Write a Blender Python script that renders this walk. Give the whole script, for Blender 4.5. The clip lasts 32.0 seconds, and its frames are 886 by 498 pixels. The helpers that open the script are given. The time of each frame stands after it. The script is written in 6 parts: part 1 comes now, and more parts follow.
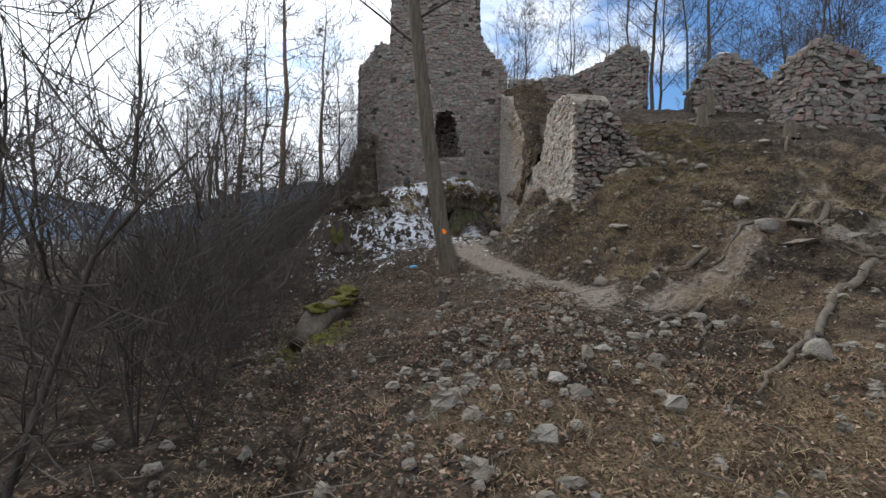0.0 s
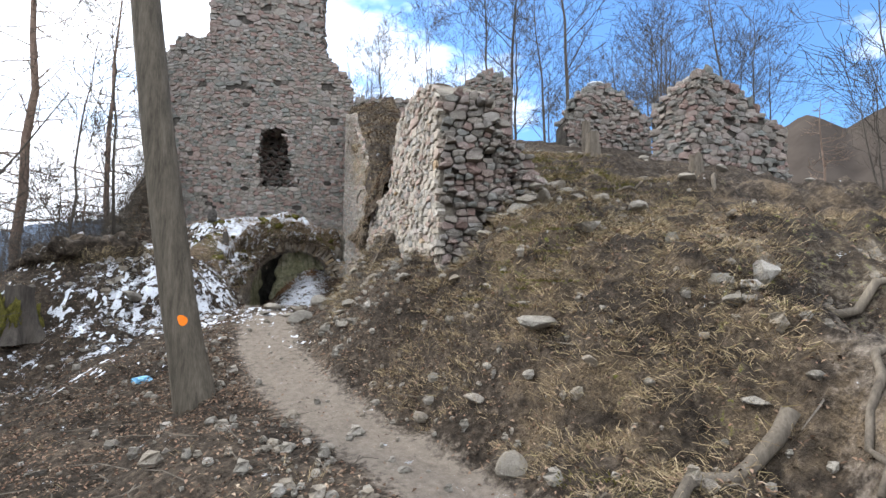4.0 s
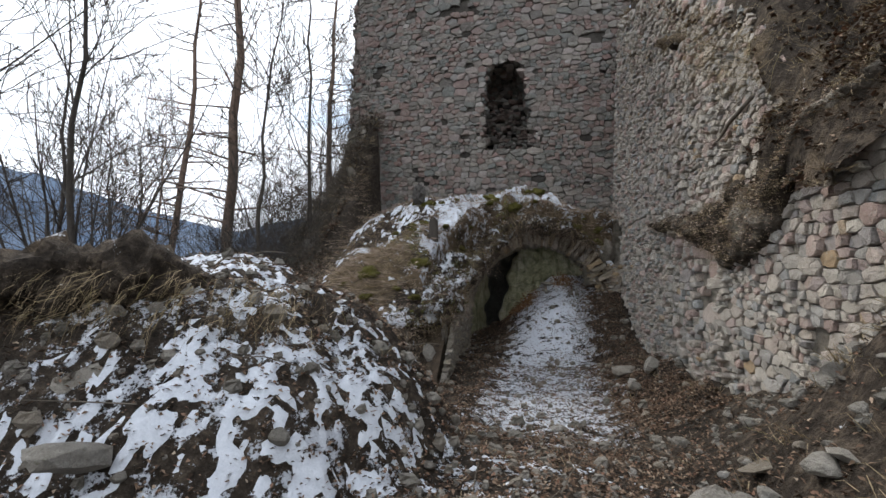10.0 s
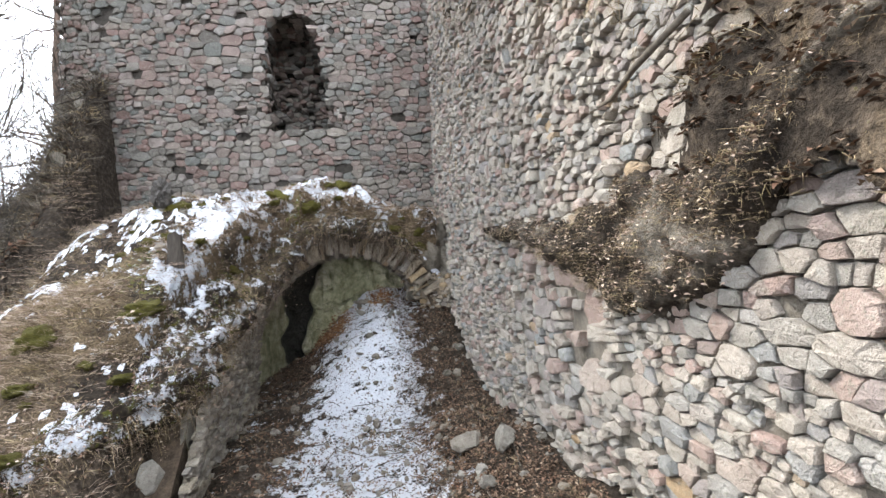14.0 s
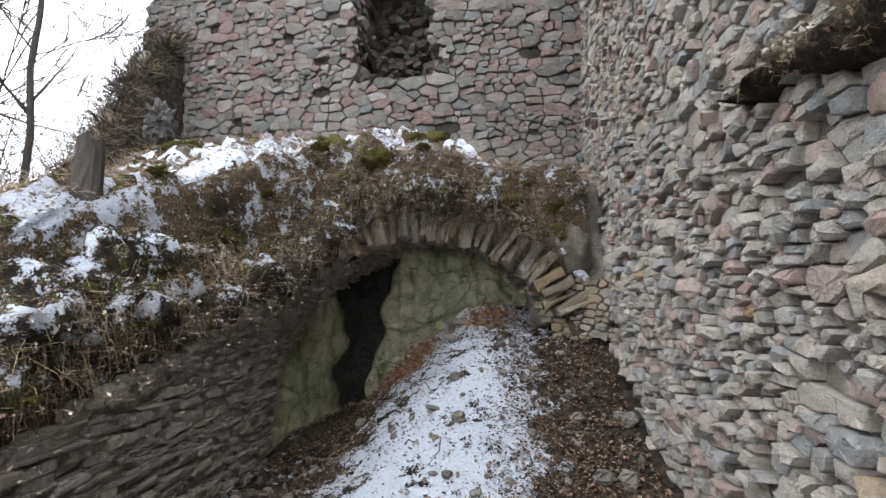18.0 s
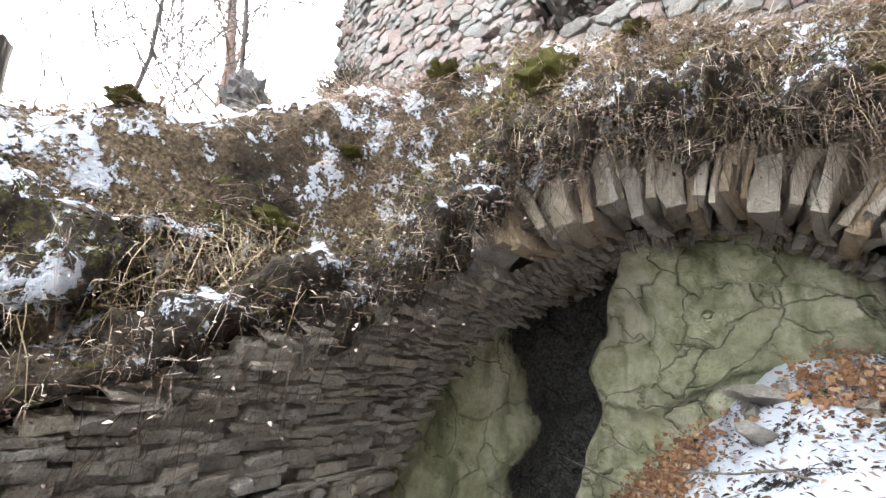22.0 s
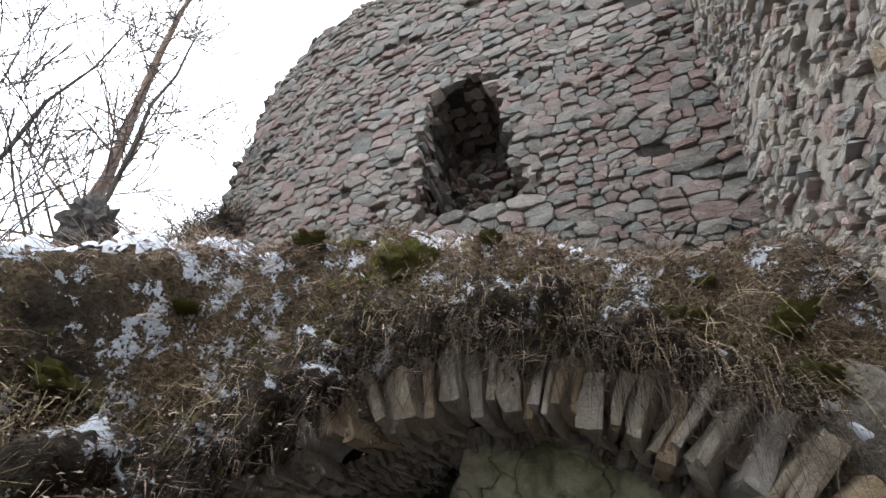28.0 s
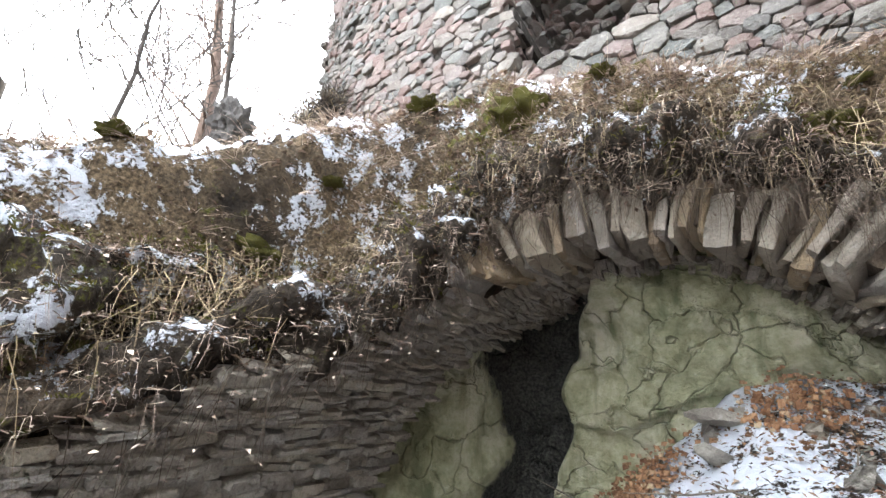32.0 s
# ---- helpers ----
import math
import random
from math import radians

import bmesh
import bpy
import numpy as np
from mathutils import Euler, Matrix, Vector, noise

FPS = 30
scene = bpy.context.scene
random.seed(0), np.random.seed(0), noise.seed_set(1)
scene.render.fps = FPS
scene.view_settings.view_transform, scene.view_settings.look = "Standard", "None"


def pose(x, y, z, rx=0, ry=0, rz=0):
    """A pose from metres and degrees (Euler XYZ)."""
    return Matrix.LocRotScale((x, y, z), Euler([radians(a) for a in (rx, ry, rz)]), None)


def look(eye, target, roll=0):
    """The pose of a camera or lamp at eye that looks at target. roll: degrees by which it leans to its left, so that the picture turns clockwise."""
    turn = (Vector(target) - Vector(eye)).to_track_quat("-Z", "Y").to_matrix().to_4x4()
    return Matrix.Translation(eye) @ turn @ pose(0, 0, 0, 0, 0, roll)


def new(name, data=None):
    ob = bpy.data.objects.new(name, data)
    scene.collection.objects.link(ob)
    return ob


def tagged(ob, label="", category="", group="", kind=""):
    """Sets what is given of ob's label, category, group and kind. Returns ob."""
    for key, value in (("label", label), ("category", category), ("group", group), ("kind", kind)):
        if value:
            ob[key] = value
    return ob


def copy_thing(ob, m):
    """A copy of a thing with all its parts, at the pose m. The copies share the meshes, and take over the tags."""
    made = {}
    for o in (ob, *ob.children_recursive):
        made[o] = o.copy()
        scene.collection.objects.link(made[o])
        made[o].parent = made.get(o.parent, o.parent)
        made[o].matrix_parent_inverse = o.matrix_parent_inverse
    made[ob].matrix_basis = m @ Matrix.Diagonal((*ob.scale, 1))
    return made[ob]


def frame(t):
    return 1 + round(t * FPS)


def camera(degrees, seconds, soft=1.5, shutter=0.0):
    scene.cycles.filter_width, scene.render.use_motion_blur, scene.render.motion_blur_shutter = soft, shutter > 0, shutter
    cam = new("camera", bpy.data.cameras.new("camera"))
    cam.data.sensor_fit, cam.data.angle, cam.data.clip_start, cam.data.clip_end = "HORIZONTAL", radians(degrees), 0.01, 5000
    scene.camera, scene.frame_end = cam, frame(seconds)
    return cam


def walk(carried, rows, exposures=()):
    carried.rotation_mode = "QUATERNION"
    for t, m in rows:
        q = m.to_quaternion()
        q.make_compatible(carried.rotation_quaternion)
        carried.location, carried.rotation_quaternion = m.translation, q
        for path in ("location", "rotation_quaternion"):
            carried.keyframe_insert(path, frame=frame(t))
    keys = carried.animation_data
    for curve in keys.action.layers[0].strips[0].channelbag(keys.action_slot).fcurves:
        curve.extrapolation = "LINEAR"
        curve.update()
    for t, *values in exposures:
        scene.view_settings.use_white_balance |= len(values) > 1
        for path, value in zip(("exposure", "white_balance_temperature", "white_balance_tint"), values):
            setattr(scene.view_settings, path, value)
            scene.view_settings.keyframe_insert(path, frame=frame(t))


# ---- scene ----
cam = camera(86.0, 32.0)
PATH = [
    (0, (-0.055, 0.122, 1.501), (0.002, 5.121, 1.485), 1.3),
    (0.5, (0.184, 0.903, 1.532), (0.903, 5.851, 1.603), -1.2),
    (1, (0.324, 1.438, 1.657), (1.439, 6.310, 1.822), 0.0),
    (1.5, (0.345, 1.928, 1.753), (1.342, 6.821, 2.003), 2.2),
    (2, (0.364, 2.460, 1.832), (1.354, 7.357, 2.041), 3.9),
    (2.5, (0.554, 2.953, 1.884), (1.698, 7.819, 2.005), 2.3),
    (3, (0.701, 3.339, 1.998), (2.017, 8.160, 2.158), 0.2),
    (3.5, (0.855, 3.928, 2.086), (2.352, 8.688, 2.406), 0.7),
    (5.5, (1.796, 6.563, 2.444), (3.102, 11.365, 2.929), -1.1),
    (6, (1.773, 6.926, 2.468), (2.205, 11.879, 2.999), 1.7),
    (6.5, (1.706, 7.323, 2.564), (1.070, 12.254, 3.086), 4.5),
    (7, (1.676, 7.972, 2.531), (0.310, 12.767, 2.914), 3.5),
    (7.5, (1.439, 8.561, 2.568), (-0.114, 13.301, 2.915), 4.7),
    (8, (1.165, 9.200, 2.613), (-0.335, 13.962, 2.886), 5.8),
    (8.5, (0.980, 9.936, 2.684), (-0.400, 14.738, 2.883), 4.7),
    (9, (0.796, 10.592, 2.774), (-0.357, 15.454, 2.938), 3.8),
    (9.5, (0.686, 11.169, 2.838), (-0.231, 16.081, 3.017), 2.6),
    (10, (0.663, 11.713, 2.987), (-0.105, 16.651, 3.144), 2.1),
    (10.5, (0.501, 12.251, 3.100), (0.005, 17.224, 3.266), 2.5),
    (11, (0.695, 12.893, 3.297), (0.326, 17.878, 3.403), 2.3),
    (11.5, (0.641, 13.377, 3.412), (0.770, 18.376, 3.424), 1.7),
    (12, (0.643, 13.656, 3.453), (1.480, 18.586, 3.434), 0.4),
    (12.5, (0.880, 13.891, 3.495), (1.966, 18.771, 3.580), -4.1),
    (13, (0.915, 14.015, 3.531), (1.960, 18.904, 3.634), -3.6),
    (13.5, (0.984, 14.155, 3.515), (1.975, 19.055, 3.604), -2.4),
    (15.5, (1.324, 14.808, 3.322), (2.511, 19.664, 3.243), -1.7),
    (16, (1.463, 15.250, 3.261), (2.199, 20.195, 3.317), 1.5),
    (16.5, (1.696, 15.811, 3.126), (1.791, 20.790, 3.573), 3.5),
    (17, (1.722, 16.485, 2.976), (1.448, 21.439, 3.589), 2.6),
    (17.5, (1.616, 17.144, 2.867), (1.151, 22.082, 3.500), 1.4),
    (18, (1.707, 17.753, 2.796), (1.283, 22.700, 3.386), 1.7),
    (18.5, (1.688, 18.432, 2.699), (1.286, 23.381, 3.293), 2.1),
    (19, (1.658, 19.164, 2.559), (1.116, 24.100, 3.146), 2.0),
    (19.5, (1.548, 19.684, 2.532), (0.722, 24.577, 3.144), 2.2),
    (20, (1.339, 20.168, 2.575), (0.095, 24.924, 3.488), 4.1),
    (20.5, (1.546, 20.429, 2.607), (-0.573, 24.776, 3.875), 3.8),
    (21, (1.551, 20.488, 2.620), (-0.724, 24.744, 3.931), 3.3),
    (21.5, (1.533, 20.457, 2.632), (-0.949, 24.597, 3.937), 3.0),
    (22, (1.444, 20.310, 2.652), (-1.263, 24.324, 3.900), 2.6),
    (22.5, (1.354, 20.191, 2.662), (-1.588, 24.034, 3.914), 3.2),
    (23, (1.318, 20.201, 2.612), (-1.405, 24.163, 3.986), 4.7),
    (23.5, (1.432, 20.290, 2.656), (-1.028, 24.386, 4.130), 7.4),
    (24, (1.603, 20.406, 2.749), (-0.476, 24.527, 4.670), 9.2),
    (24.5, (1.621, 20.339, 2.845), (0.009, 24.083, 5.741), 8.7),
    (25, (1.607, 20.318, 2.834), (0.133, 24.007, 5.869), 8.2),
    (25.5, (1.598, 20.349, 2.831), (0.194, 24.070, 5.861), 7.3),
    (27.5, (1.591, 20.373, 2.833), (0.155, 24.254, 5.639), 5.5),
    (28, (1.585, 20.385, 2.829), (0.149, 24.294, 5.596), 5.2),
    (28.5, (1.565, 20.392, 2.823), (0.125, 24.341, 5.532), 5.1),
    (29, (1.534, 20.395, 2.815), (0.077, 24.366, 5.481), 5.5),
    (29.5, (1.487, 20.405, 2.797), (-0.006, 24.464, 5.306), 6.6),
    (30, (1.464, 20.427, 2.762), (-0.062, 24.642, 4.977), 6.8),
    (30.5, (1.458, 20.427, 2.721), (-0.339, 24.726, 4.535), 7.8),
    (31, (1.448, 20.375, 2.690), (-0.714, 24.591, 4.287), 5.3),
    (31.5, (1.581, 20.315, 2.691), (-0.880, 24.428, 4.115), 2.6),
    (32, (1.542, 20.220, 2.696), (-1.002, 24.288, 4.100), 2.6),
]
EXPOSURES = [(0, 0.25), (3, 1.1), (5.5, 1.3), (6.2, 1.1), (7, 0.4), (8, 0.2), (9, 0.22), (10.5, 0.65), (12, 1.05), (12.6, 1.65), (15.5, 1.85), (17, 1.78), (18, 1.75), (19, 2.15), (20.5, 3.27), (23.2, 3.27), (24, 2.8), (24.8, 1.75), (29.3, 1.75), (30, 2.35), (31, 3.2), (32, 3.1)]
walk(cam, [(t, look(eye, target, roll)) for t, eye, target, roll in PATH], EXPOSURES)

# ---- sky, sun ----
world = bpy.data.worlds.new("sky")
scene.world = world
world.use_nodes = True
wt = world.node_tree
wt.nodes.clear()
SUN_EL, SUN_AZ = radians(38), radians(-42)      # azimuth from +y towards +x


def wnode(kind, **kw):
    n = wt.nodes.new(kind)
    for k, v in kw.items():
        n.inputs[k].default_value = v
    return n


sky = wt.nodes.new("ShaderNodeTexSky")
sky.sky_type = "NISHITA"
sky.sun_disc = False
sky.sun_elevation = SUN_EL
sky.sun_rotation = SUN_AZ
sky.dust_density = 1.5
sky_bg = wnode("ShaderNodeBackground", Strength=0.12)
deep = wt.nodes.new("ShaderNodeMix")
deep.data_type, deep.blend_type = "RGBA", "MULTIPLY"
deep.inputs[0].default_value, deep.inputs[7].default_value = 1.0, (0.55, 0.85, 1.15, 1)
wt.links.new(sky.outputs[0], deep.inputs[6])
wt.links.new(deep.outputs[2], sky_bg.inputs[0])
cloud_bg = wnode("ShaderNodeBackground", Color=(0.91, 0.965, 1.05, 1), Strength=1.35)
tc = wt.nodes.new("ShaderNodeTexCoord")
mp = wt.nodes.new("ShaderNodeMapping")
mp.inputs["Scale"].default_value = (1.0, 1.0, 2.6)
wt.links.new(tc.outputs["Generated"], mp.inputs[0])
cn = wnode("ShaderNodeTexNoise", Scale=2.3, Detail=7.0, Roughness=0.55)
wt.links.new(mp.outputs[0], cn.inputs["Vector"])
# cloud covers the sky but for a blue gap ahead to the right
dotn = wt.nodes.new("ShaderNodeVectorMath")
dotn.operation = "DOT_PRODUCT"
dotn.inputs[1].default_value = (-0.70, -0.62, -0.35)
wt.links.new(tc.outputs["Generated"], dotn.inputs[0])
addn = wt.nodes.new("ShaderNodeMath")
addn.operation = "MULTIPLY_ADD"
addn.inputs[1].default_value = 0.35
wt.links.new(dotn.outputs["Value"], addn.inputs[0])
wt.links.new(cn.outputs["Fac"], addn.inputs[2])
ramp = wt.nodes.new("ShaderNodeValToRGB")
ramp.color_ramp.elements[0].position = 0.16
ramp.color_ramp.elements[1].position = 0.34
wt.links.new(addn.outputs[0], ramp.inputs[0])
mixs = wt.nodes.new("ShaderNodeMixShader")
wt.links.new(ramp.outputs[0], mixs.inputs[0])
wt.links.new(sky_bg.outputs[0], mixs.inputs[1])
wt.links.new(cloud_bg.outputs[0], mixs.inputs[2])
wout = wt.nodes.new("ShaderNodeOutputWorld")
wt.links.new(mixs.outputs[0], wout.inputs[0])

sun_data = bpy.data.lights.new("sun", "SUN")
sun_data.energy = 2.2
sun_data.angle = radians(9)
sun_data.color = (1.0, 0.95, 0.87)
sun = new("sun", sun_data)
sun.matrix_world = look((0, 0, 60), (-math.sin(SUN_AZ) * math.cos(SUN_EL) * 10, -math.cos(SUN_AZ) * math.cos(SUN_EL) * 10, 60 - math.sin(SUN_EL) * 10))


# ---- materials ----
class Mat:
    """A small builder of node materials."""

    def __init__(self, name, rough=0.9, spec=0.3):
        self.m = bpy.data.materials.new(name)
        self.m.use_nodes = True
        self.t = self.m.node_tree
        self.b = self.t.nodes["Principled BSDF"]
        self.b.inputs["Roughness"].default_value = rough
        self.b.inputs["Specular IOR Level"].default_value = spec
        self.coord = self.t.nodes.new("ShaderNodeTexCoord").outputs["Object"]
        self.geo = self.t.nodes.new("ShaderNodeNewGeometry")

    def link(self, a, b):
        self.t.links.new(a, b)

    def noise(self, scale, detail=4.0, rough=0.6, vec=None):
        n = self.t.nodes.new("ShaderNodeTexNoise")
        n.inputs["Scale"].default_value, n.inputs["Detail"].default_value, n.inputs["Roughness"].default_value = scale, detail, rough
        self.link(vec or self.coord, n.inputs["Vector"])
        return n.outputs["Fac"]

    def voronoi(self, scale, feature="DISTANCE_TO_EDGE", vec=None):
        n = self.t.nodes.new("ShaderNodeTexVoronoi")
        n.feature = feature
        n.inputs["Scale"].default_value = scale
        self.link(vec or self.coord, n.inputs["Vector"])
        return n.outputs["Distance"]

    def ramp(self, fac, stops):
        n = self.t.nodes.new("ShaderNodeValToRGB")
        e = n.color_ramp.elements
        while len(e) < len(stops):
            e.new(0.5)
        for el, (p, c) in zip(e, stops):
            el.position = p
            el.color = (*c, 1) if len(c) == 3 else c
        self.link(fac, n.inputs[0])
        return n.outputs[0]

    def step(self, fac, lo, hi):
        n = self.t.nodes.new("ShaderNodeMapRange")
        n.inputs["From Min"].default_value, n.inputs["From Max"].default_value = lo, hi
        self.link(fac, n.inputs[0])
        return n.outputs[0]

    def math(self, op, a, b):
        n = self.t.nodes.new("ShaderNodeMath")
        n.operation = op
        for i, v in enumerate((a, b)):
            if isinstance(v, (int, float)):
                n.inputs[i].default_value = v
            else:
                self.link(v, n.inputs[i])
        return n.outputs[0]

    def mix(self, fac, a, b, mode="MIX"):
        n = self.t.nodes.new("ShaderNodeMix")
        n.data_type = "RGBA"
        n.blend_type = mode
        for i, v in ((0, fac), (6, a), (7, b)):
            if isinstance(v, (int, float)):
                n.inputs[i].default_value = v
            elif isinstance(v, tuple):
                n.inputs[i].default_value = (*v, 1)
            else:
                self.link(v, n.inputs[i])
        return n.outputs[2]

    def attr(self, name):
        n = self.t.nodes.new("ShaderNodeAttribute")
        n.attribute_name = name
        return n.outputs["Fac"]

    def random(self):
        o = self.t.nodes.new("ShaderNodeObjectInfo").outputs["Random"]
        return self.math("FRACT", self.math("ADD", o, self.geo.outputs["Random Per Island"]), 0.0)

    def done(self, colour, bump=None, strength=0.5, dist=0.02):
        if isinstance(colour, tuple):
            self.b.inputs["Base Color"].default_value = (*colour, 1)
        else:
            self.link(colour, self.b.inputs["Base Color"])
        if bump is not None:
            n = self.t.nodes.new("ShaderNodeBump")
            n.inputs["Strength"].default_value, n.inputs["Distance"].default_value = strength, dist
            self.link(bump, n.inputs["Height"])
            self.link(n.outputs[0], self.b.inputs["Normal"])
        return self.m


def stone_material(name, stops, spots=(0.30, 0.30, 0.24)):
    k = Mat(name, 0.88, 0.25)
    pos = k.geo.outputs["Position"]
    base = k.ramp(k.random(), stops)
    n1 = k.noise(7, 6, 0.65, pos)
    n2 = k.noise(38, 4, 0.7, pos)
    c = k.mix(k.step(n1, 0.3, 0.75), base, k.mix(1.0, base, (0.62, 0.6, 0.58), "MULTIPLY"))
    c = k.mix(k.step(n2, 0.55, 0.75), c, spots)
    n3 = k.noise(150, 3, 0.75, pos)
    c = k.mix(k.math("MULTIPLY", k.step(n3, 0.35, 0.7), 0.55), c, k.mix(1.0, c, (0.45, 0.43, 0.41), "MULTIPLY"))
    c = k.mix(k.math("MULTIPLY", k.step(k.noise(17, 5, 0.75, pos), 0.56, 0.68), 0.5), c, (0.44, 0.42, 0.37))
    return k.done(c, k.math("ADD", n1, k.math("ADD", k.math("MULTIPLY", n2, 0.6), k.math("MULTIPLY", n3, 0.2))), 1.0, 0.045)


GREYS = [(0.0, (0.16, 0.148, 0.136)), (0.2, (0.29, 0.265, 0.24)), (0.36, (0.265, 0.18, 0.162)), (0.5, (0.32, 0.30, 0.285)),
         (0.64, (0.19, 0.20, 0.19)), (0.8, (0.34, 0.305, 0.27)), (0.91, (0.27, 0.185, 0.168)), (1.0, (0.42, 0.40, 0.375))]
PALES = [(0.0, (0.40, 0.385, 0.36)), (0.2, (0.60, 0.55, 0.48)), (0.4, (0.52, 0.385, 0.34)), (0.55, (0.40, 0.415, 0.41)), (0.65, (0.56, 0.50, 0.44)),
         (0.85, (0.62, 0.565, 0.485)), (0.97, (0.55, 0.53, 0.50)), (1.0, (0.55, 0.38, 0.21))]
BROWNS = [(0.0, (0.26, 0.225, 0.185)), (0.25, (0.46, 0.39, 0.29)), (0.5, (0.36, 0.33, 0.30)), (0.72, (0.47, 0.355, 0.22)), (0.85, (0.38, 0.29, 0.20)), (1.0, (0.60, 0.58, 0.55))]
M_TOWER = stone_material("tower_rubble", GREYS)
M_WALL = stone_material("wall_rubble", PALES)
M_SLAB = stone_material("vault_slabs", BROWNS, (0.22, 0.2, 0.15))
M_SLAB_IN = stone_material("inner_slabs", [(0.0, (0.27, 0.24, 0.205)), (0.35, (0.40, 0.355, 0.295)), (0.6, (0.33, 0.305, 0.275)), (0.85, (0.45, 0.395, 0.31)), (1.0, (0.46, 0.43, 0.39))], (0.12, 0.115, 0.08))
M_ROCK = stone_material("loose_rock", [(0, (0.21, 0.195, 0.17)), (0.5, (0.36, 0.335, 0.295)), (0.8, (0.29, 0.25, 0.20)), (1, (0.44, 0.42, 0.385))], (0.15, 0.145, 0.10))


def mortar_material(name, a, b):
    k = Mat(name, 0.95, 0.15)
    pos = k.geo.outputs["Position"]
    n1, n2 = k.noise(3, 6, 0.65, pos), k.noise(30, 5, 0.7, pos)
    return k.done(k.mix(k.step(k.math("ADD", n1, k.math("MULTIPLY", n2, 0.3)), 0.45, 0.85), a, b), k.math("ADD", n1, n2), 0.9, 0.05)


M_MORTAR = mortar_material("old_mortar", (0.022, 0.02, 0.018), (0.10, 0.09, 0.078))
M_MORTAR_PALE = mortar_material("pale_mortar", (0.06, 0.052, 0.043), (0.33, 0.295, 0.245))


def ground_material():
    k = Mat("ground_litter", 0.95, 0.15)
    pos = k.geo.outputs["Position"]
    n1, n2, n3 = k.noise(1.6, 6, 0.65, pos), k.noise(14, 6, 0.7, pos), k.noise(60, 3, 0.7, pos)
    litter = k.ramp(k.math("ADD", k.math("MULTIPLY", n1, 0.35), k.math("MULTIPLY", n2, 0.65)),
                    [(0.36, (0.012, 0.009, 0.007)), (0.50, (0.042, 0.033, 0.025)), (0.60, (0.105, 0.082, 0.062)), (0.74, (0.22, 0.18, 0.14))])
    path = k.mix(k.step(n2, 0.35, 0.7), (0.14, 0.118, 0.097), (0.235, 0.20, 0.168))
    path = k.mix(k.step(n3, 0.6, 0.75), path, (0.34, 0.31, 0.27))
    c = k.mix(k.step(k.math("ADD", k.attr("trail"), k.math("MULTIPLY", k.math("SUBTRACT", n2, 0.5), 0.9)), 0.35, 0.6), litter, path)
    grass = k.mix(k.step(n3, 0.38, 0.7), (0.05, 0.036, 0.022), (0.27, 0.20, 0.125))
    c = k.mix(k.step(k.math("ADD", k.attr("grass"), k.math("MULTIPLY", k.math("SUBTRACT", n1, 0.5), 1.4)), 0.4, 0.75), c, grass)
    moss = k.mix(k.step(n3, 0.35, 0.7), (0.05, 0.06, 0.01), (0.17, 0.17, 0.03))
    c = k.mix(k.step(k.math("ADD", k.attr("moss"), k.math("MULTIPLY", k.math("SUBTRACT", n2, 0.5), 1.6)), 0.45, 0.6), c, moss)
    rocky = k.mix(k.step(n2, 0.35, 0.65), (0.15, 0.135, 0.11), (0.32, 0.29, 0.25))
    c = k.mix(k.step(k.math("ADD", k.attr("rock"), k.math("MULTIPLY", k.math("SUBTRACT", n1, 0.5), 1.2)), 0.45, 0.65), c, rocky)
    s = k.math("ADD", k.attr("snow"), k.math("ADD", k.math("MULTIPLY", k.math("SUBTRACT", n2, 0.5), 1.5), k.math("MULTIPLY", k.math("SUBTRACT", k.noise(4.5, 4, 0.6, pos), 0.5), 2.0)))
    sep = k.t.nodes.new("ShaderNodeSeparateXYZ")
    k.link(k.geo.outputs["Normal"], sep.inputs[0])
    s = k.math("ADD", s, k.math("ADD", k.math("MULTIPLY", k.math("SUBTRACT", sep.outputs[2], 0.9), 0.12), k.math("MULTIPLY", k.math("SUBTRACT", n3, 0.5), 0.9)))
    s = k.step(s, 0.52, 0.60)
    c = k.mix(s, c, (0.56, 0.585, 0.635))
    # far woods floor, its colour lightened to grey to stand for haze
    woods = k.mix(k.step(k.noise(0.25, 4, 0.7, pos), 0.4, 0.6), (0.07, 0.07, 0.072), (0.15, 0.14, 0.135))
    c = k.mix(k.attr("woods"), c, woods)
    return k.done(c, k.math("ADD", k.math("ADD", n2, k.math("MULTIPLY", n3, 0.4)), k.math("MULTIPLY", s, 0.25)), 0.9, 0.06)


M_GROUND = ground_material()


def simple_material(name, a, b, scale=12, rough=0.9, stretch=None, strength=0.6, dist=0.02):
    k = Mat(name, rough, 0.2)
    vec = k.coord
    if stretch:
        mpn = k.t.nodes.new("ShaderNodeMapping")
        mpn.inputs["Scale"].default_value = stretch
        k.link(vec, mpn.inputs[0])
        vec = mpn.outputs[0]
    n1, n2 = k.noise(scale, 5, 0.65, vec), k.noise(scale * 5, 4, 0.7, vec)
    f = k.math("ADD", k.math("MULTIPLY", n1, 0.6), k.math("MULTIPLY", n2, 0.4))
    return k.done(k.mix(k.step(f, 0.35, 0.68), a, b), f, strength, dist)


def island_material(name, stops, rough=0.9):
    k = Mat(name, rough, 0.15)
    return k.done(k.ramp(k.random(), stops))


